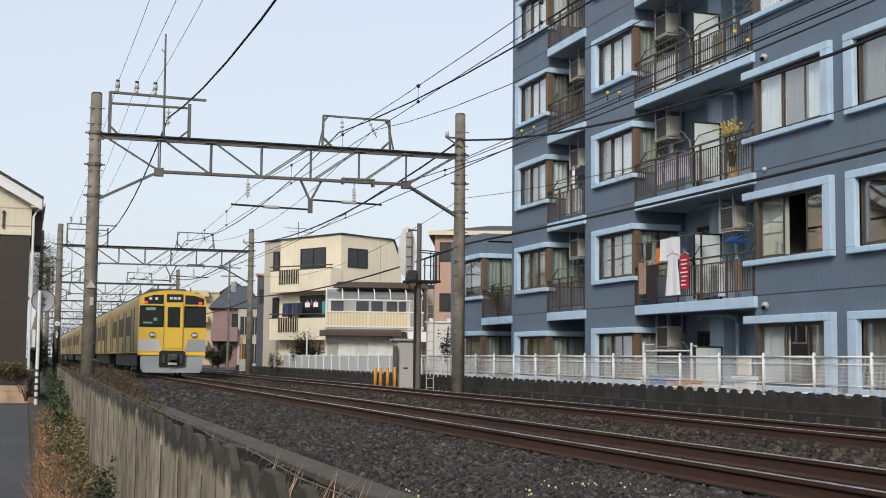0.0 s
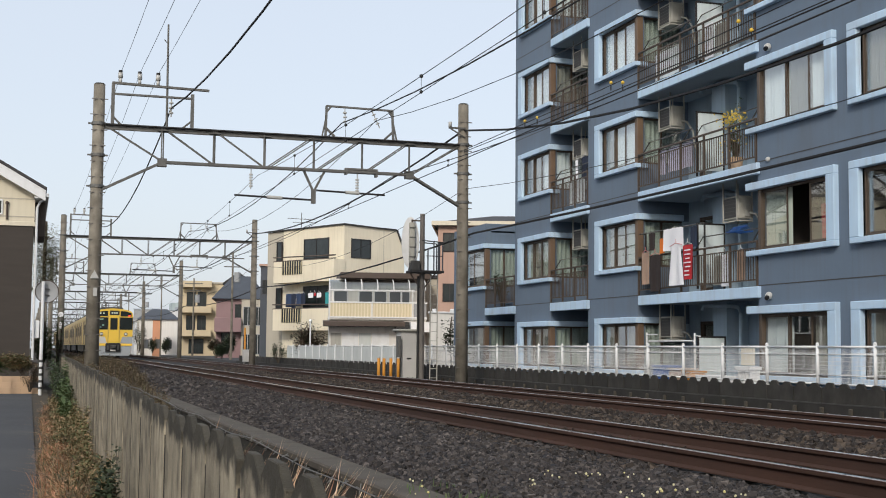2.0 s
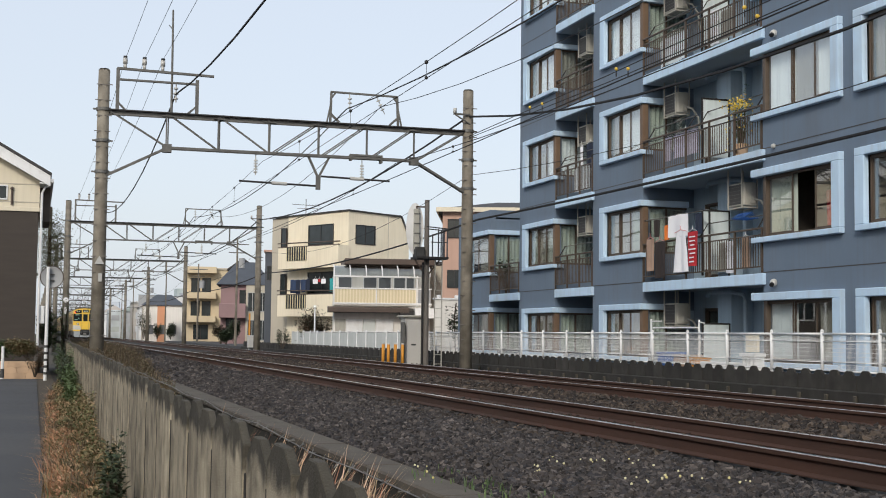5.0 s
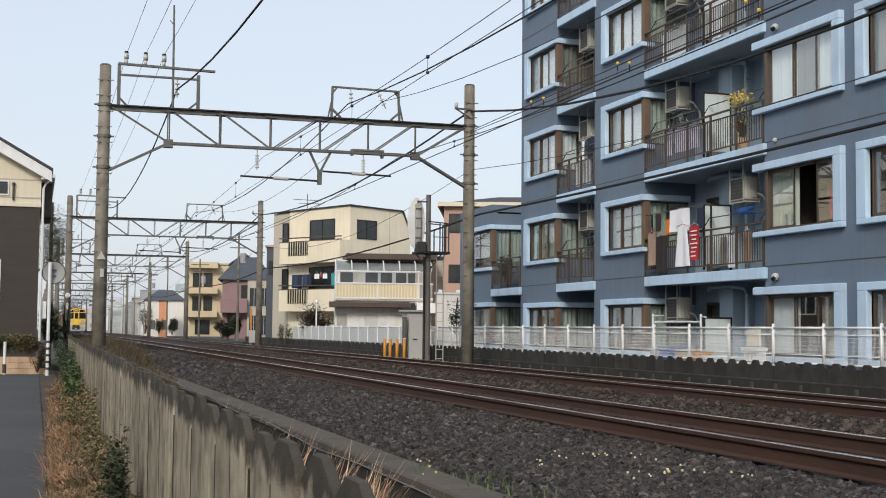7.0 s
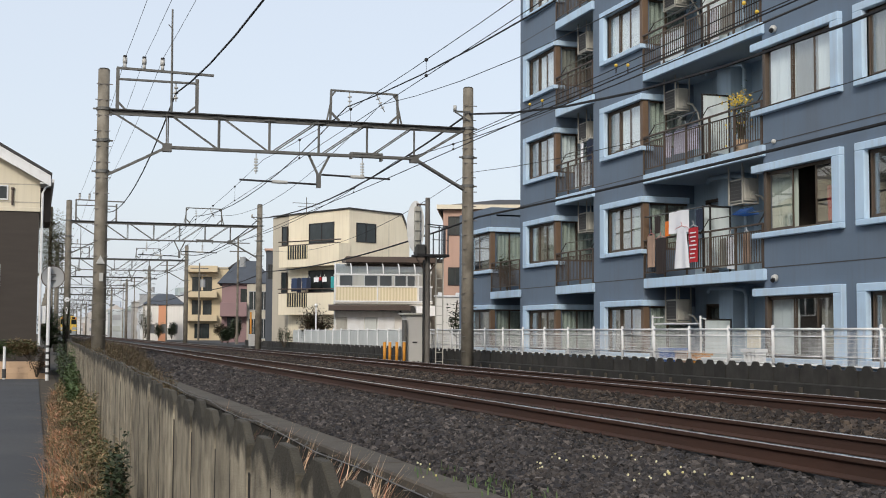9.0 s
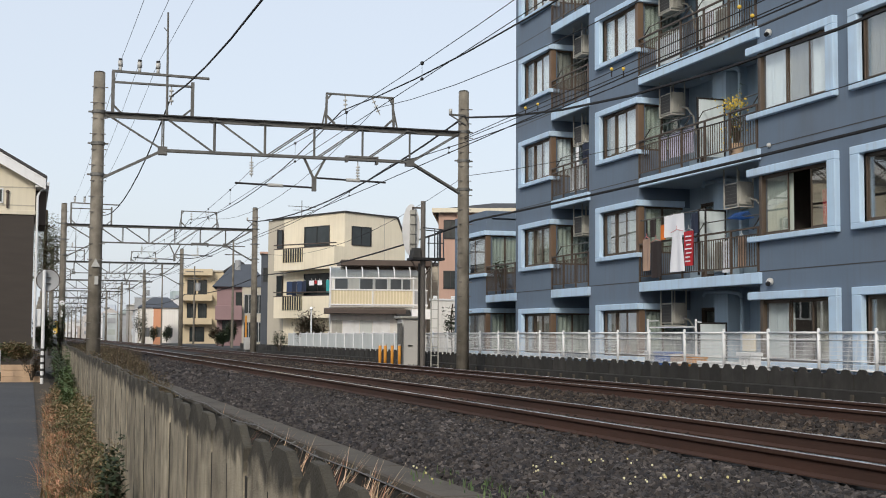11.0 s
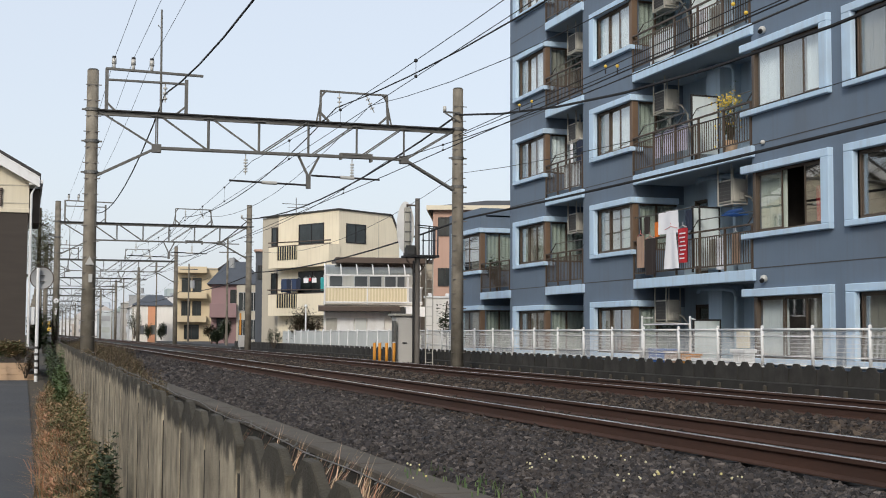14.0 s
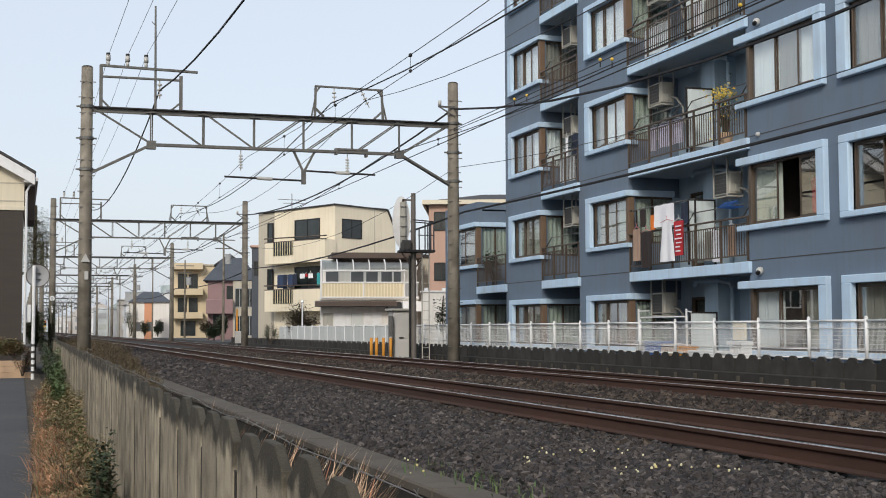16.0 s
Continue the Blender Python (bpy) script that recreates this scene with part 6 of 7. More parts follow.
sc = Mesh()
r_ = random.Random(33)
for _ in range(70000):
    x, y, z = scrub_place(r_)
    hgt = scrub_height(y) * (.55 + .5 * noise.noise((x * 1.3, y * .7, 3))) + r_.uniform(-.2, .15)
    zz = z + max(.15, hgt) * r_.random() ** .45
    quad_leaf(sc, (x, y, zz), r_.uniform(.018, .05) * (1 + y / 60), r_, .6, .25)
solid("scrub", sc, "olive", "brown and olive dry scrub behind a concrete fence", "scrub", kind="stuff")
tw = Mesh()
for _ in range(800):
    x, y, z = scrub_place(r_)
    hgt = scrub_height(y) * (.6 + .5 * noise.noise((x * 1.3, y * .7, 3))) + r_.uniform(-.15, .1)
    a = r_.uniform(0, math.tau)
    tw.beam((x, y, z), (x + math.cos(a) * .2, y + math.sin(a) * .2, z + max(.3, hgt)), .007 * (1 + y / 50))
solid("scrub_twigs", tw, "bark", "thin dry twigs of scrub behind a concrete fence", "twigs", kind="stuff")


# dense brown mass of scrub spreading over the kerb
for mt, n_, lab in (("olive", 80000, "dense brown and olive scrub spreading over the kerb"), ("weed", 12000, "mixed weeds with pale tips among brown scrub")):
    sm_ = Mesh()
    for _ in range(n_):
        y = 16 + 46 * r_.random() ** 1.2
        x1 = min(3.1, 1.9 + (y - 18) * .055)
        u = r_.random()
        x = (.95 + .0105 * y) * (1 - u) + x1 * u
        top = (-.12 + .5 * min(1, (y - 16) / 22)) * (1 - .5 * u ** 3) + .3 * noise.noise((x * 1.1, y * .45, 9)) + r_.uniform(-.06, .08)
        lo = -.2 if x > 2.5 else -.6
        quad_leaf(sm_, (x, y, lo + max(.04, top - lo) * r_.random() ** .4), r_.uniform(.018, .045) * (1 + y / 60), r_, .6, .28)
    solid("scrub", sm_, mt, lab, "scrub", kind="stuff")


solid("verge", Mesh().box(.16, .7, -8, 62, -.95, -.82), "soil", "bare earth strip along a concrete fence", "verge", kind="structure")
# ditch floor, its shade painted as darker earth
solid("ditch", Mesh().box(.703, 2.53, -8, 62, -.95, -.84), "darksoil", "dark earth in the ditch behind a concrete fence, shade in its colour", "ditch", kind="structure")


# dark leaves added to imitate the shade between fence and kerb
lt = Mesh()
for _ in range(9000):
    y = 2.4 + 13 * r_.random()
    x = r_.uniform(.8 + .0105 * y, 2.5)
    quad_leaf(lt, (x, y, -.8 + .62 * r_.random() * (.55 + .6 * noise.noise((x * 2, y * 1.2, 5)))), r_.uniform(.03, .07), r_, .6, .5)
solid("scrub", lt, "redleaf", "dark leaves added to darken the shaded ditch behind a concrete fence", "scrub", kind="stuff")


def fence_tufts(r):
    y = r.choice((3.1, 3.15, 3.2, 3.25, 3.6, 3.65, 4.05, 4.1, 4.3, 4.8, 5.3, 5.9))
    return fence_x(y) + .075 + r.gauss(0, .018), y + r.gauss(0, .035), .12


grass("dry_grass", "tall pale dry grass rising behind a concrete fence", "straw", 130, 25, fence_tufts, (.3, .44), .004, .5, 1.0)
grass("dry_grass", "rust-tinged dry grass rising behind a concrete fence", "rustgrass", 110, 26, fence_tufts, (.3, .42), .0045, .5, 1.0)
grass("weeds", "small weeds with pale tips on the railway bed", "leaf", 160, 27, lambda r: (r.gauss(2.9, .12), r.uniform(5.5, 9.5), -.22), (.03, .12), .008, .9)
fl = Mesh()
for cx, cy, k_ in ((3.52, 9.0, 5), (3.95, 9.6, 4), (4.2, 9.4, 6), (4.5, 9.2, 4), (3.9, 8.1, 5), (4.15, 8.1, 5), (4.5, 8.3, 5), (2.75, 9.3, 3), (2.6, 8.6, 3), (4.7, 8.0, 4)):
    for _ in range(k_):
        fl.ball((cx + r_.gauss(0, .05), cy + r_.gauss(0, .08), -.16 + r_.uniform(0, .05)), r_.uniform(.006, .012), 5, 3)
solid("weed_flowers", fl, "paleflower", "tiny pale yellow weed flowers among ballast stones", "flowers", kind="stuff")

# ---- signal mast, cabinet and posts beside the far track ----
sg = thing("signal_mast", "dark signal mast with pale signal back and railed platform", "signal mast", (12.2, 40.7, 0))
part("post", Mesh().rod((0, 0, -.6), (0, 0, 5.25), .1, .08, 12), "mast", sg)
hd = part("signal_head", Mesh().box(-.44, -.27, -.08, .08, 3.62, 4.95, .02), "acwhite", sg, "pale signal housing seen from behind")
part("backboard", Mesh().prism([(-.38 + .3 * math.cos(a), 4.3 + (.85 if math.sin(a) > 0 else .85) * math.sin(a)) for a in [i * math.tau / 24 for i in range(24)]], "y", .085, .105), "white", hd, "white oval backboard")
for j in range(4):
    part("visor_bolt", Mesh().box(-.46, -.25, -.1, -.08, 3.8 + j * .32, 3.84 + j * .32), "steel", hd)
part("bracket", Mesh().beam((-.35, 0, 5.02), (.02, 0, 5.02), .05).beam((-.35, 0, 4.9), (-.35, 0, 5.05), .05), "brownmetal", sg)
pf = part("platform", Mesh().box(-.45, .65, -.35, .35, 3.3, 3.38, .01), "darksteel", sg)
for x, y in ((.1, -.33), (.3, -.33), (.45, -.33), (.6, -.33), (.6, 0), (.6, .33), (.1, .33)):
    part("stanchion", Mesh().beam((x, y, 3.38), (x, y, 4.3 if x > .2 else 4.1), .035), "roofblue", pf)
part("handrail", Mesh().tube([(-.1, -.33, 4.35), (.62, -.33, 4.3), (.62, .33, 4.3), (-.1, .33, 4.35)], .02, 6), "darksteel", pf)
part("middle_rail", Mesh().tube([(.05, -.33, 3.85), (.62, -.33, 3.85)], .015, 6), "darksteel", pf)
part("box", Mesh().box(-.42, -.12, -.2, .2, 3.38, 3.7, .02), "grille", pf)
part("strut", Mesh().beam((-.4, 0, 3.3), (-.02, 0, 2.75), .04).beam((.45, 0, 3.3), (.02, 0, 2.75), .04), "brownmetal", sg)
ld = part("ladder", Mesh().beam((.26, -.12, -.3), (.26, -.12, 3.3), .03).beam((.5, -.12, -.3), (.5, -.12, 3.3), .03), "acwhite", sg)
for j in range(11):
    part("rung", Mesh().beam((.26, -.12, j * .3 - .1), (.5, -.12, j * .3 - .1), .02), "acwhite", ld)
part("conduit", Mesh().rod((-.14, -.05, -.5), (-.14, -.05, 3.2), .035, n=8), "black", sg)
cb = thing("relay_cabinet", "tall grey-green trackside cabinet with a white hood", "cabinet", (11.65, 41.2, -.3))
part("body", Mesh().box(0, .6, 0, .6, 0, 1.7, .02), "trainpale", cb)
part("door", Mesh().box(.05, .55, -.02, 0, .08, 1.62, .01), "trainpale", cb)
part("handle", Mesh().box(.2, .35, -.05, -.02, .8, .84), "darksteel", cb)
part("hood", Mesh().box(-.1, .7, -.1, .7, 1.7, 1.78, .02), "acwhite", cb)
ub = thing("upright_box", "narrow grey steel trackside post box", "cabinet", (11.5, 41.0, -.3))
part("body", Mesh().box(0, .1, 0, .25, 0, 1.55, .01), "steel", ub)
for j, x in enumerate((10.83, 11.02, 11.24, 11.5)):
    a = thing("marker_post", "amber trackside marker post", "post", (x, 40.9 + .05 * (j % 2), -.28), group="amber posts")
    part("post", Mesh().rod((0, 0, 0), (0, 0, .82), .05, n=10), "hivis", a, smooth=True)
    part("cap", Mesh().rod((0, 0, .8), (0, 0, .84), .052, n=10), "trainpale", a)
tree("tree", "small dark-leaved tree before a garden wall", (16.75, 51.5, -.05), 2.35, .42, 260, .2, "darkleaf", 91, .03, .35)
tree("shrub_tree", "reddish dark round shrub tree behind a fence", (13.9, 66.5, -.05), 2.15, .8, 2600, .15, "redleaf", 92, .05, .3)
lp = thing("garden_lamp", "thin white garden lamp post", "lamp", (13.6, 65, 0))
part("pole", Mesh().rod((0, 0, 0), (0, 0, 2.15), .04, n=8), "white", lp)
part("globe", Mesh().ball((0, 0, 2.2), .09, 8, 6), "lampglass", lp)
shrub("shrub", "clipped green bush beside a house wall", (12.9, 70, 0), .5, .5, .95, 800, .1, "darkleaf", 93)
for k in range(14):
    yy = 46.3 + k * 1.65
    if yy < 69:
        s_ = thing("fence_panel", "translucent white sheet panel behind a fence", "fence panel", (WX + .06, yy, 0), group="sheet panels")
        part("sheet", Mesh().box(0, .012, .04, 1.6, .28, .9), "board", s_)
        part("post", Mesh().rod((0, 0, .2), (0, 0, .97), .03, n=8), "white", s_)

# ---- houses further along the line ----
pk = plain_house("house", "pink rendered house with slate blue hipped roof", (14.95, 110, 0), -10, 4.0, 7, 4.9, "pinkwall", "hip", "roofblue", [(1.6, 2.4, 3.2, 4.4), (.5, 1.0, .3, 2.0)], 2.1, .4)
part("balcony", Mesh().box(-.1, 2.1, -.9, -.0, 2.1, 3.3, .02), "pinkwall", pk)
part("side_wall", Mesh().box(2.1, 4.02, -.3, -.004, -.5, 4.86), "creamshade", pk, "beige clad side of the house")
for a_, b_ in ((2.3, 3.0), (3.15, 3.85)):
    window_h(pk, a_, b_, 2.7, 4.2, -.3, "greywall")
    window_h(pk, a_, b_, .3, 1.9, -.3, "greywall")
plain_house("house", "cream and grey house with dark roof", (18.4, 112, 0), -12, 4.0, 7, 5.2, "creamshade", "hip", "roofdark", [(.5, 1.5, 3.2, 4.4), (2, 3, 3.2, 4.4)], 1.2, .4)
plain_house("house", "tall dark grey house wall", (17.9, 126, 0), -11, 2.6, 8, 6.9, "roofblue", "gable", "roofdark", [(.4, 1.2, 3.5, 4.6)], 1.0, .2)
plain_house("house", "narrow dark slate building with flat roof beside the line", (16.95, 100, 0), -12, .75, 5, 7.1, "roofblue", "flat", "salmon", [(.2, .55, 5.0, 6.0)])
fb = plain_house("apartment_building", "buff three-storey flats with balconies", (14.85, 135, 0), -8, 6.5, 9, 7.3, "yellowwall", "flat", "creamshade", [(.5, 1.3, 5.0, 6.4), (1.6, 2.4, 5.0, 6.4), (.5, 1.3, 2.6, 4.0), (1.6, 2.4, 2.6, 4.0), (.8, 2.2, .2, 1.6)], category="apartment building")
for z in (4.3, 1.9, 6.9):
    part("balcony", Mesh().box(-.1, 3.0, -1.1, 0, z, z + .65, .02), "yellowwall", fb)
for j, (x, y, w, d, h, wm, rm, rf, lab) in enumerate((
        (16.05, 181, 1.0, 5, 4.7, "orangewall", "roofblue", "flat", "orange-brown narrow house beside the line"),
        (14.9, 190, 5.4, 9, 5.0, "whitewall", "roofblue", "hip", "white two-storey house with slate blue roof"),
        (19.4, 178, 3.2, 7, 4.9, "whitewall", "roofdark", "gable", "white gabled house beside the line"),
        (19.0, 215, 7, 8, 5.5, "whitewall", "roofdark", "hip", "pale two-storey house with dark roof"),
        (19.0, 255, 4.2, 9, 8.2, "greywall", "farhaze", "flat", "pale grey three-storey block"),
        (24.0, 265, 8, 9, 6.0, "whitewall", "greywall", "flat", "white apartment block beside the line"),
        (20.5, 300, 6, 9, 7.0, "yellowwall", "farhaze", "flat", "pale buff block beside the line"),
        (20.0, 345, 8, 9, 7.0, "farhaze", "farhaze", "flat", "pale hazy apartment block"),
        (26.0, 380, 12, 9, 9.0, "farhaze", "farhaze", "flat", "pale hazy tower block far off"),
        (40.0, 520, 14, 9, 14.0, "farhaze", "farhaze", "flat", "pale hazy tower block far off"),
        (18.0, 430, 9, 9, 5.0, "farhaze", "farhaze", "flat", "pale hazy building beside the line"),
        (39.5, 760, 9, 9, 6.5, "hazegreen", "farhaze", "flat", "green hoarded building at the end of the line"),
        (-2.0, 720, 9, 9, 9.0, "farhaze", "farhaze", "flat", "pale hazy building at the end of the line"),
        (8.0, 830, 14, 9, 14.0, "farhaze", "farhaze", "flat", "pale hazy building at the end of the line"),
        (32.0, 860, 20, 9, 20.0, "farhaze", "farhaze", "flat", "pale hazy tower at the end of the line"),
        (-12.0, 90, 11, 10, 6.0, "greywall", "roofdark", "gable", "grey house beside the line"),
        (-12.0, 130, 12, 10, 6.5, "palecream", "roofdark", "gable", "pale house beside the line"),
        (-13.0, 200, 12, 10, 7.0, "whitewall", "roofblue", "gable", "white house beside the line"),
        (-14.0, 300, 12, 10, 9.0, "greywall", "greywall", "flat", "grey block beside the line"))):
    fl_ = int(max(1, (h - .6) // 2.7))
    ws = [(.5 + i * (w - .6) / 3, .5 + i * (w - .6) / 3 + w / 6, .9 + 2.7 * k, 2.1 + 2.7 * k) for k in range(fl_) for i in range(3)]
    plain_house("house" if h < 8 else "apartment_building", lab, (x, y, -.3), (-7 if x > 5 else 4) + rng.uniform(-1, 1), w, d, h, wm, rf, rm, ws if wm != "hazegreen" else (), 1.6, .35, "house" if h < 8 else "apartment building")

# small houses crowding both sides of the line's far end, haze in their colours
tn = Mesh()
r_ = random.Random(15)
for i in range(260):
    y = 200 + 800 * r_.random() ** 1.3
    x = 18 + y * r_.uniform(-.012, .10) if i % 3 else -14 - y * r_.uniform(0, .05)
    if i % 3 and x < 15.5:
        x = 15.5 + r_.uniform(0, 10)
    w, d, h = r_.uniform(4, 9), r_.uniform(6, 10), r_.uniform(3.5, 7.5) + (r_.uniform(0, 9) if r_.random() < .15 else 0)
    tn.box(x, x + w, y, y + d, -1, h)
    if r_.random() < .55:
        tn.prism([(x - .3, h), (x + w + .3, h), (x + w / 2, h + r_.uniform(1, 2.2))], "y", y - .3, y + d + .3)
    for k in range(int(h // 2.6)):
        for j in range(2):
            a = x + .6 + j * w / 2
            tn.box(a, a + w * .22, y - .08, y - .01, .8 + 2.6 * k, 2.0 + 2.6 * k)
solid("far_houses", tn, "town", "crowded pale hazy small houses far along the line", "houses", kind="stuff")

# low skyline at the end of the line, haze put into its colour
sk = Mesh()
r_ = random.Random(5)
for i in range(90):
    x = r_.uniform(-260, 420)
    w, h = r_.uniform(8, 26), r_.uniform(6, 15)
    sk.box(x, x + w, 1150 + r_.uniform(0, 80), 1240, -1, h)
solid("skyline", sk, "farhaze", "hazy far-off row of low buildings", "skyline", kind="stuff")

# far utility poles on the right of the line
for k, (x, y, h) in enumerate(((13.6, 92, 7.6), (14.2, 150, 8.8), (14.0, 118, 7.0), (14.5, 205, 9.0), (14.0, 170, 8.0), (15.0, 240, 9.5))):
    up = thing("utility_pole", "thin grey utility pole with cross-arms", "utility pole", (x, y, 0), group="utility poles")
    part("pole", Mesh().rod((0, 0, -.5), (0, 0, h), .1, .06, 10), "pole", up)
    part("crossarm", Mesh().beam((-.8, 0, h - .5), (.8, 0, h - .5), .07).beam((-.6, 0, h - 1.1), (.6, 0, h - 1.1), .07), "steel", up)
    if k % 2 == 0:
        part("transformer", Mesh().rod((.3, -.2, h - 2.2), (.3, -.2, h - 1.5), .22, n=12), "greywall", up)


# parked car
def parked_car(at, rz):
    c = thing("van", "white minivan parked beside the line", "van", at, rz)
    part("body", Mesh().prism([(-1.7, .3), (1.7, .3), (1.72, .9), (1.35, 1.0), (.95, 1.72), (-1.55, 1.74), (-1.72, 1.0)], "y", -.74, .74), "white", c)
    part("windscreen", Mesh().prism([(1.36, 1.02), (.98, 1.66), (1.0, 1.68), (1.4, 1.03)], "y", -.66, .66), "darkglass", c)
    for s in (-1, 1):
        part("side_window", Mesh().prism([(1.2, 1.05), (.88, 1.6), (-1.4, 1.6), (-1.5, 1.05)], "y", s * .745 - .005, s * .745 + .005), "darkglass", c)
        for x in (-1.1, 1.1):
            part("wheel", Mesh().rod((x, s * .76, .3), (x, s * .55, .3), .3, n=16), "black", c)
    part("rear_window", Mesh().prism([(-.6, 1.08), (.6, 1.08), (.55, 1.6), (-.55, 1.6)], "x", -1.72, -1.66), "darkglass", c)
    return c


parked_car((21.9, 205, -.05), 75)
pr = thing("orange_post", "orange painted steel post beside the line", "post", (13.3, 84, 0))
part("post", Mesh().rod((0, 0, -.2), (0, 0, 2.1), .06, n=8), "hivis", pr)
sbx = thing("trackside_box", "pale grey trackside box on legs", "box", (12.6, 80, -.3))
part("box", Mesh().box(0, .6, 0, .4, .25, 1.0, .02), "trainpale", sbx)
part("leg", Mesh().box(.05, .12, .05, .35, 0, .25), "steel", sbx)
part("leg", Mesh().box(.48, .55, .05, .35, 0, .25), "steel", sbx)

# low clutter along the far side of the line
for j, (x, y, s, h, mt) in enumerate(((14.2, 104, .7, 1.3, "redleaf"), (13.8, 98, .6, 1.0, "darkleaf"), (15.6, 106, .6, 1.6, "darkleaf"), (15.6, 158, .7, 1.7, "darkleaf"), (13.9, 176, 1.1, 3.4, "darkleaf"), (15.3, 172, .7, 1.8, "darkleaf"))):
    shrub("shrub", "dark garden shrub beside the railway", (x, y, -.05), s, s, h, 1700, .17, mt, 130 + j)


# ---- washing and goods on the balconies ----
F1, F2, F3 = FL + ST, FL + ST * 2, FL + ST * 3
lr = thing("laundry_pole", "dark laundry pole on brackets over a balcony railing", "laundry pole", (0, 0, 0))
part("pole", Mesh().rod((15.12, 27.3, 3.86), (15.12, 30.7, 3.86), .016, n=8), "steel", lr)
for y in (27.5, 30.6):
    part("bracket", Mesh().beam((15.25, y, 3.3), (15.25, y, 3.9), .035).beam((15.25, y, 3.86), (15.08, y, 3.86), .03), "darksteel", lr)
for nm, lab, mt, y, z, w, h, hg in (
        ("towel", "tan towel hanging on a balcony", "tancloth", 30.28, 3.36, .42, .82, 2),
        ("trousers", "dark brown trousers hanging on a balcony", "browncloth", 29.74, 3.26, .6, .92, 2),
        ("shirt", "orange garment hanging on a balcony", "orangecloth", 29.4, 3.66, .24, .38, 0),
        ("sheet", "white sheet folded over a laundry pole", "whitecloth", 28.8, 3.87, 1.0, .55, 0),
        ("shirt", "long white shirt hanging on a balcony", "whitecloth", 28.62, 3.42, .8, .98, 2),
        ("towel", "red and white patterned towel hanging on a balcony", "redcloth", 28.02, 3.4, .5, .84, 1),
        ("shirt", "dark maroon shirt hanging on a balcony", "navycloth", 27.75, 3.82, .3, .5, 0),
        ("shirt", "dark shirt hanging on a balcony", "browncloth", 29.95, 3.84, .35, .45, 0)):
    cloth(nm, lab, mt, (15.1 - (.02 if h > .7 else 0), y, z), w, h, hanger=hg, flare=.45 if h > .97 else 0)
cloth("shirt", "dull red garment hanging inside an open window", "redcloth", (15.75, 23.35, 3.95), .22, .75, hanger=False)
bars = thing("towel_print", "white print on a red towel", "laundry", (15.07, 28.02, 0))
rb = random.Random(3)
for j in range(7):
    part("bar", Mesh().box(-.02, -.012, -.15 + rb.uniform(-.05, .05), .12 + rb.uniform(-.05, .05), 3.25 - j * .1, 3.28 - j * .1), "whitecloth", bars)
for nm, lab, mt, x, y, z, w, h in (
        ("sheet", "pale lilac sheet drying behind a balcony railing", "lilac", 15.27, 28.72, 5.95, 1.25, .62),
        ("towel", "pale lilac towel drying behind a balcony railing", "lilac", 15.27, 29.7, 5.95, .5, .64),
        ("shirt", "white shirt drying behind a balcony railing", "whitecloth", 15.35, 27.45, 8.7, .45, .85),
        ("towel", "grey striped towel drying behind a balcony railing", "greycurtain", 15.4, 26.9, 8.6, .5, .7),
        ("shirt", "pale shirt drying behind a balcony railing", "whitecloth", 15.45, 26.9, 3.1, .42, .75),
        ("shirt", "beige shirt drying behind a balcony railing", "tancloth", 15.45, 26.2, 3.15, .3, .7),
        ("towel", "grey towel drying behind a balcony railing", "greycurtain", 15.5, 27.3, 3.1, .4, .7),
        ("jacket", "dark blue jacket drying on a balcony", "navycloth", 15.5, 35.05, 6.55, .55, .75),
        ("towel", "white towel drying on a balcony", "whitecloth", 15.45, 35.55, 6.5, .22, .6),
        ("sheet", "pale striped sheet drying behind a balcony railing", "curtain", 15.35, 35.3, 5.85, 1.1, .7),
        ("sheet", "beige sheet drying behind a balcony railing", "curtain", 15.4, 29.6, 8.55, 1.5, .7)):
    cloth(nm, lab, mt, (x, y, z), w, h, hanger=1)
for y0, y1, f in ((25.2, 28.0, F2 + .0), (28.4, 30.8, F2), (25.2, 28.0, F3), (28.4, 30.8, F3), (25.2, 28.0, F1), (34.3, 36.8, F1), (34.3, 36.8, F2), (34.3, 36.8, F3)):
    q = thing("laundry_pole", "thin steel laundry pole in a loggia", "laundry pole", (15.42, 0, f), group="loggia laundry poles")
    part("pole", Mesh().rod((0, y0, 1.3), (0, y1, 1.3), .014, n=6), "steel", q)
    for y in (y0 + .1, y1 - .1):
        part("bracket", Mesh().beam((-.22, y, .95), (0, y, 1.3), .025), "darksteel", q)
bh = thing("clothes_hangers", "bunch of blue plastic clothes hangers on a pole", "clothes hangers", (15.45, 26.2, F1 + 1.42))
for j in range(6):
    part("hanger", Mesh().tube([(0, j * .1 - .25, 0), (-.18, j * .1 - .25 + .06, -.12), (.18, j * .1 - .25, -.14), (0, j * .1 - .25, 0)], .012, 5), "blueplastic", bh)
pf_ = shrub("flowering_plant", "tall potted plant with yellow flowers on a balcony", (15.38, 26.25, F2), .22, .35, 1.3, 520, .07, "leaf", 101, category="plant")
pot = Mesh().rod((0, 0, 0), (0, 0, .28), .13, .17, 14)
part("pot", pot, "brick", pf_)
blm = Mesh()
rb = random.Random(8)
for _ in range(190):
    top = rb.random() < .8
    blm.ball((rb.gauss(-.08, .12), rb.gauss(0, .2 if top else .15), 1.2 + rb.gauss(0, .08) if top else rb.uniform(.15, 1.0)), rb.uniform(.012, .024), 6, 4)
part("blossoms", blm, "marigold", pf_)["kind"] = "stuff"
shrub("potted_plant", "bushy dark potted plant on a balcony", (15.5, 42.1, F1), .3, .6, 1.15, 420, .12, "darkleaf", 102, category="plant")
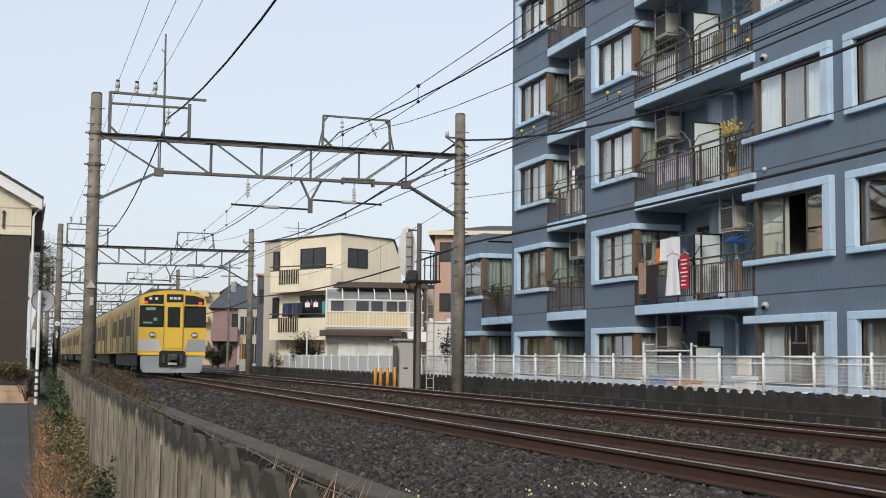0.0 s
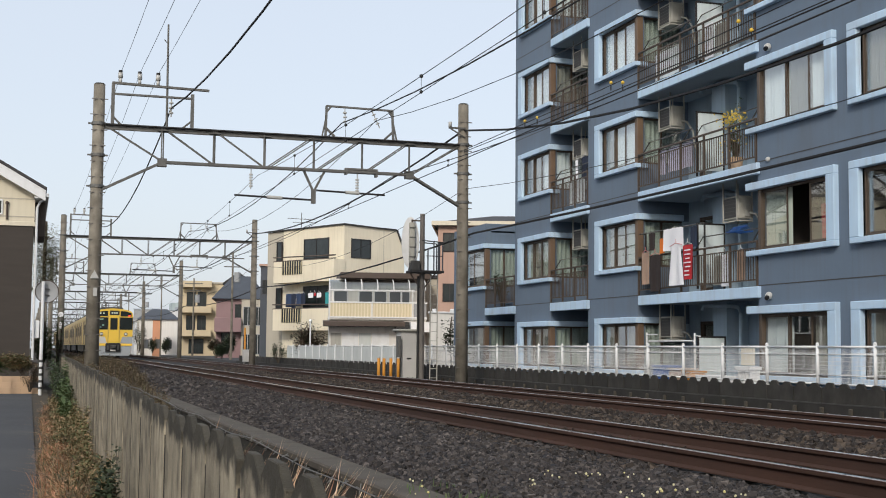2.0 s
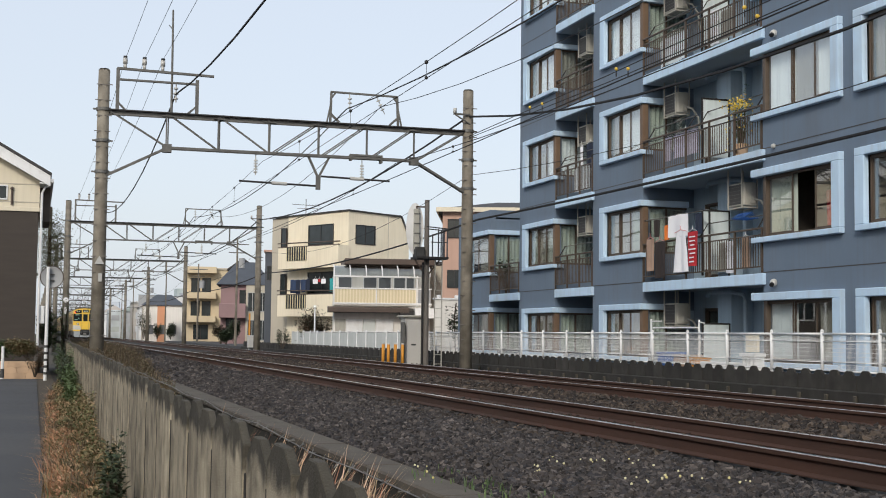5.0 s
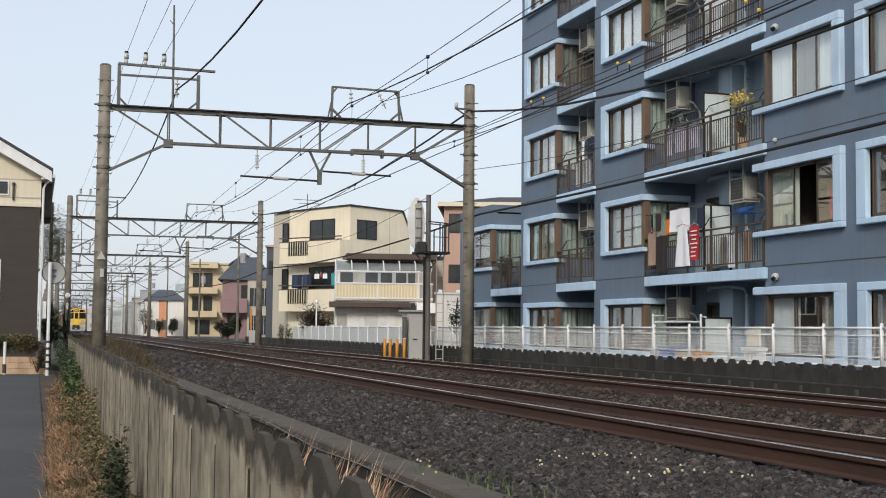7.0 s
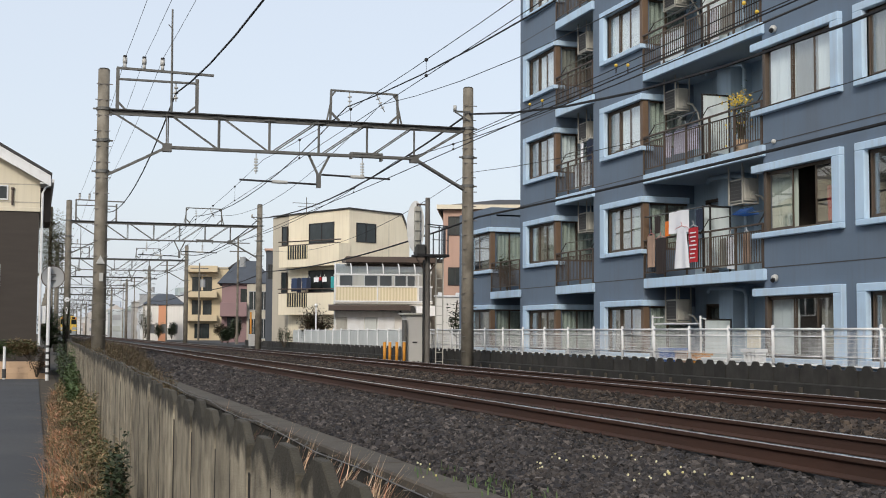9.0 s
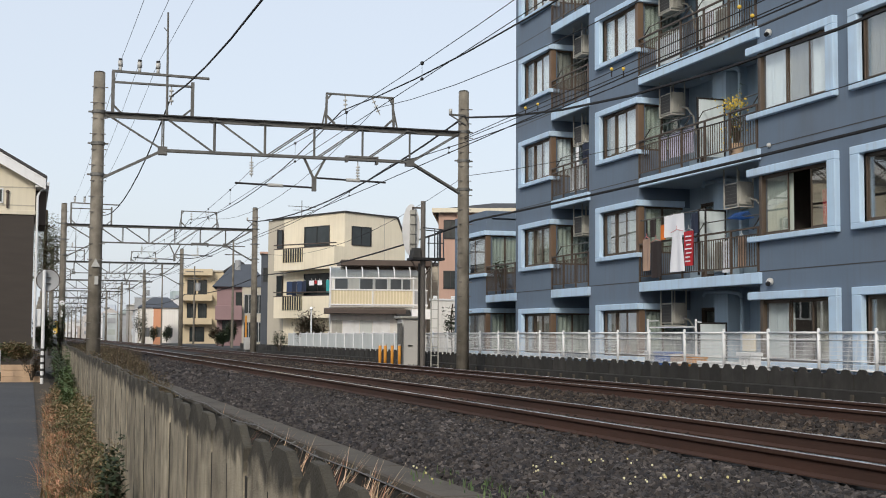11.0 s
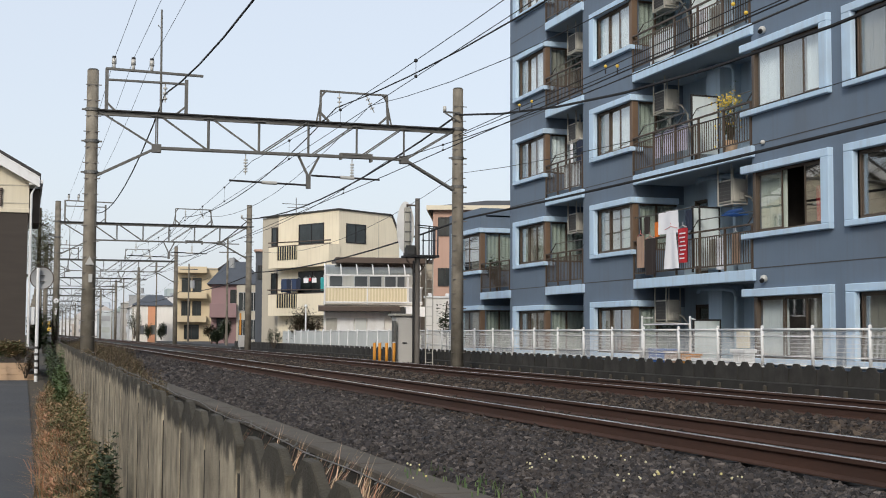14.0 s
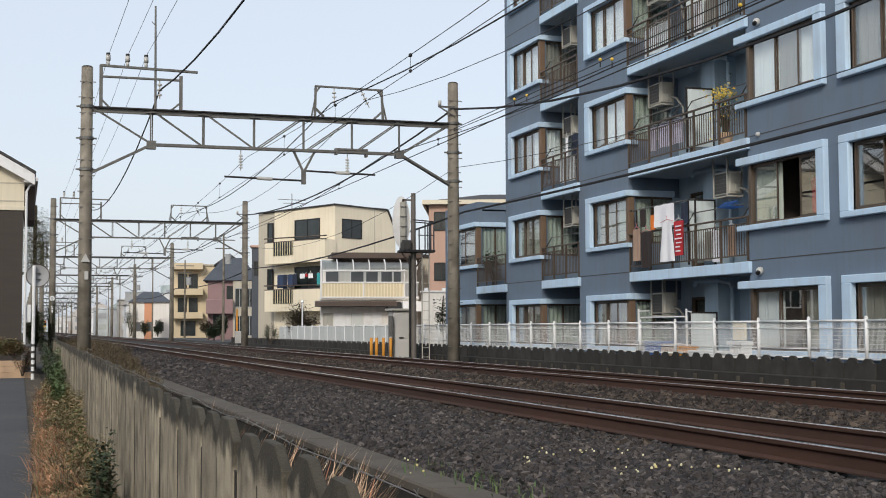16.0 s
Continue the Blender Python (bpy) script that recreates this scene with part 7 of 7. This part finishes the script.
st = thing("laundry_stand", "white laundry stand on the ground behind a fence", "laundry stand", (14.4, 0, -.05))
part("upright", Mesh().rod((0, 28.85, 0), (0, 28.85, 1.33), .025, n=8).beam((0, 28.85, 1.28), (0, 28.3, 1.28), .025), "white", st)
part("upright", Mesh().rod((0, 26.45, 0), (0, 26.45, 1.3), .025, n=8).beam((0, 26.45, 1.25), (0, 26.2, 1.22), .025), "white", st)
part("pole", Mesh().rod((0, 28.75, 1.12), (0, 26.5, 1.12), .018, n=8), "white", st)
for nm, lab, mt, x, y, w, d, h in (("crate", "blue plastic crate behind a fence", "blueplastic", 14.3, 27.6, .5, .5, .5), ("crate", "tan cardboard box behind a fence", "tancloth", 14.35, 26.9, .45, .6, .45), ("crate", "amber plastic crate behind a fence", "hivis", 14.3, 26.3, .4, .4, .4),  ("crate", "grey storage box behind a fence", "greywall", 14.4, 28.3, .5, .5, .5), ("bench", "white garden bench behind a fence", "white", 14.3, 25.3, .4, 1.1, .32)):
    b_ = thing(nm, lab, nm, (x, y, -.05))
    part("body", Mesh().box(-w / 2, w / 2, -d / 2, d / 2, 0, h, .03), mt, b_)
    part("lid", Mesh().box(-w / 2 - .015, w / 2 + .015, -d / 2 - .015, d / 2 + .015, h, h + .05, .01), mt, b_)
bn = thing("notice_board", "pale cream board on a low white stand behind a fence", "board", (14.4, 24.16, -.05))
part("board", Mesh().box(-.03, .03, -.24, .24, .6, .98, .01), "palecream", bn)
part("tray", Mesh().box(-.15, .15, -.3, .3, .5, .58, .01), "white", bn)
for y in (-.24, -.1, .04, .2):
    part("leg", Mesh().box(-.12, .12, y - .02, y + .02, 0, .5), "white", bn)
for k, y in ((1, 24.55), (3, 24.5)):
    cc = thing("vent_hood", "round white vent hood on a rendered wall", "vent hood", (XF, y, FL + ST * k - .24 + (.0 if k == 1 else -.02)), group="vent hoods")
    part("hood", Mesh().ball((-.04, 0, 0), .085, 10, 6), "ceramic", cc, smooth=True)
    part("mouth", Mesh().rod((-.09, -.02, -.03), (-.13, -.04, -.06), .05, n=10), "black", cc)
vh = thing("vent_hood", "round white vent hood on a rendered wall", "vent hood", (XF, 24.55, FL + ST * 2 + .0), group="vent hoods")
part("hood", Mesh().ball((-.03, 0, 0), .055, 10, 6), "ceramic", vh, smooth=True)
sm = Mesh()
for k in range(1, NF):
    for ya, yb, *_ in bays[:4]:
        sm.box(XF - .004, XF - .001, ya, yb, FL + ST * k + (-.01), FL + ST * k + .012)
part("wall_joints", sm, "grille", apt)["kind"] = "stuff"


motions()
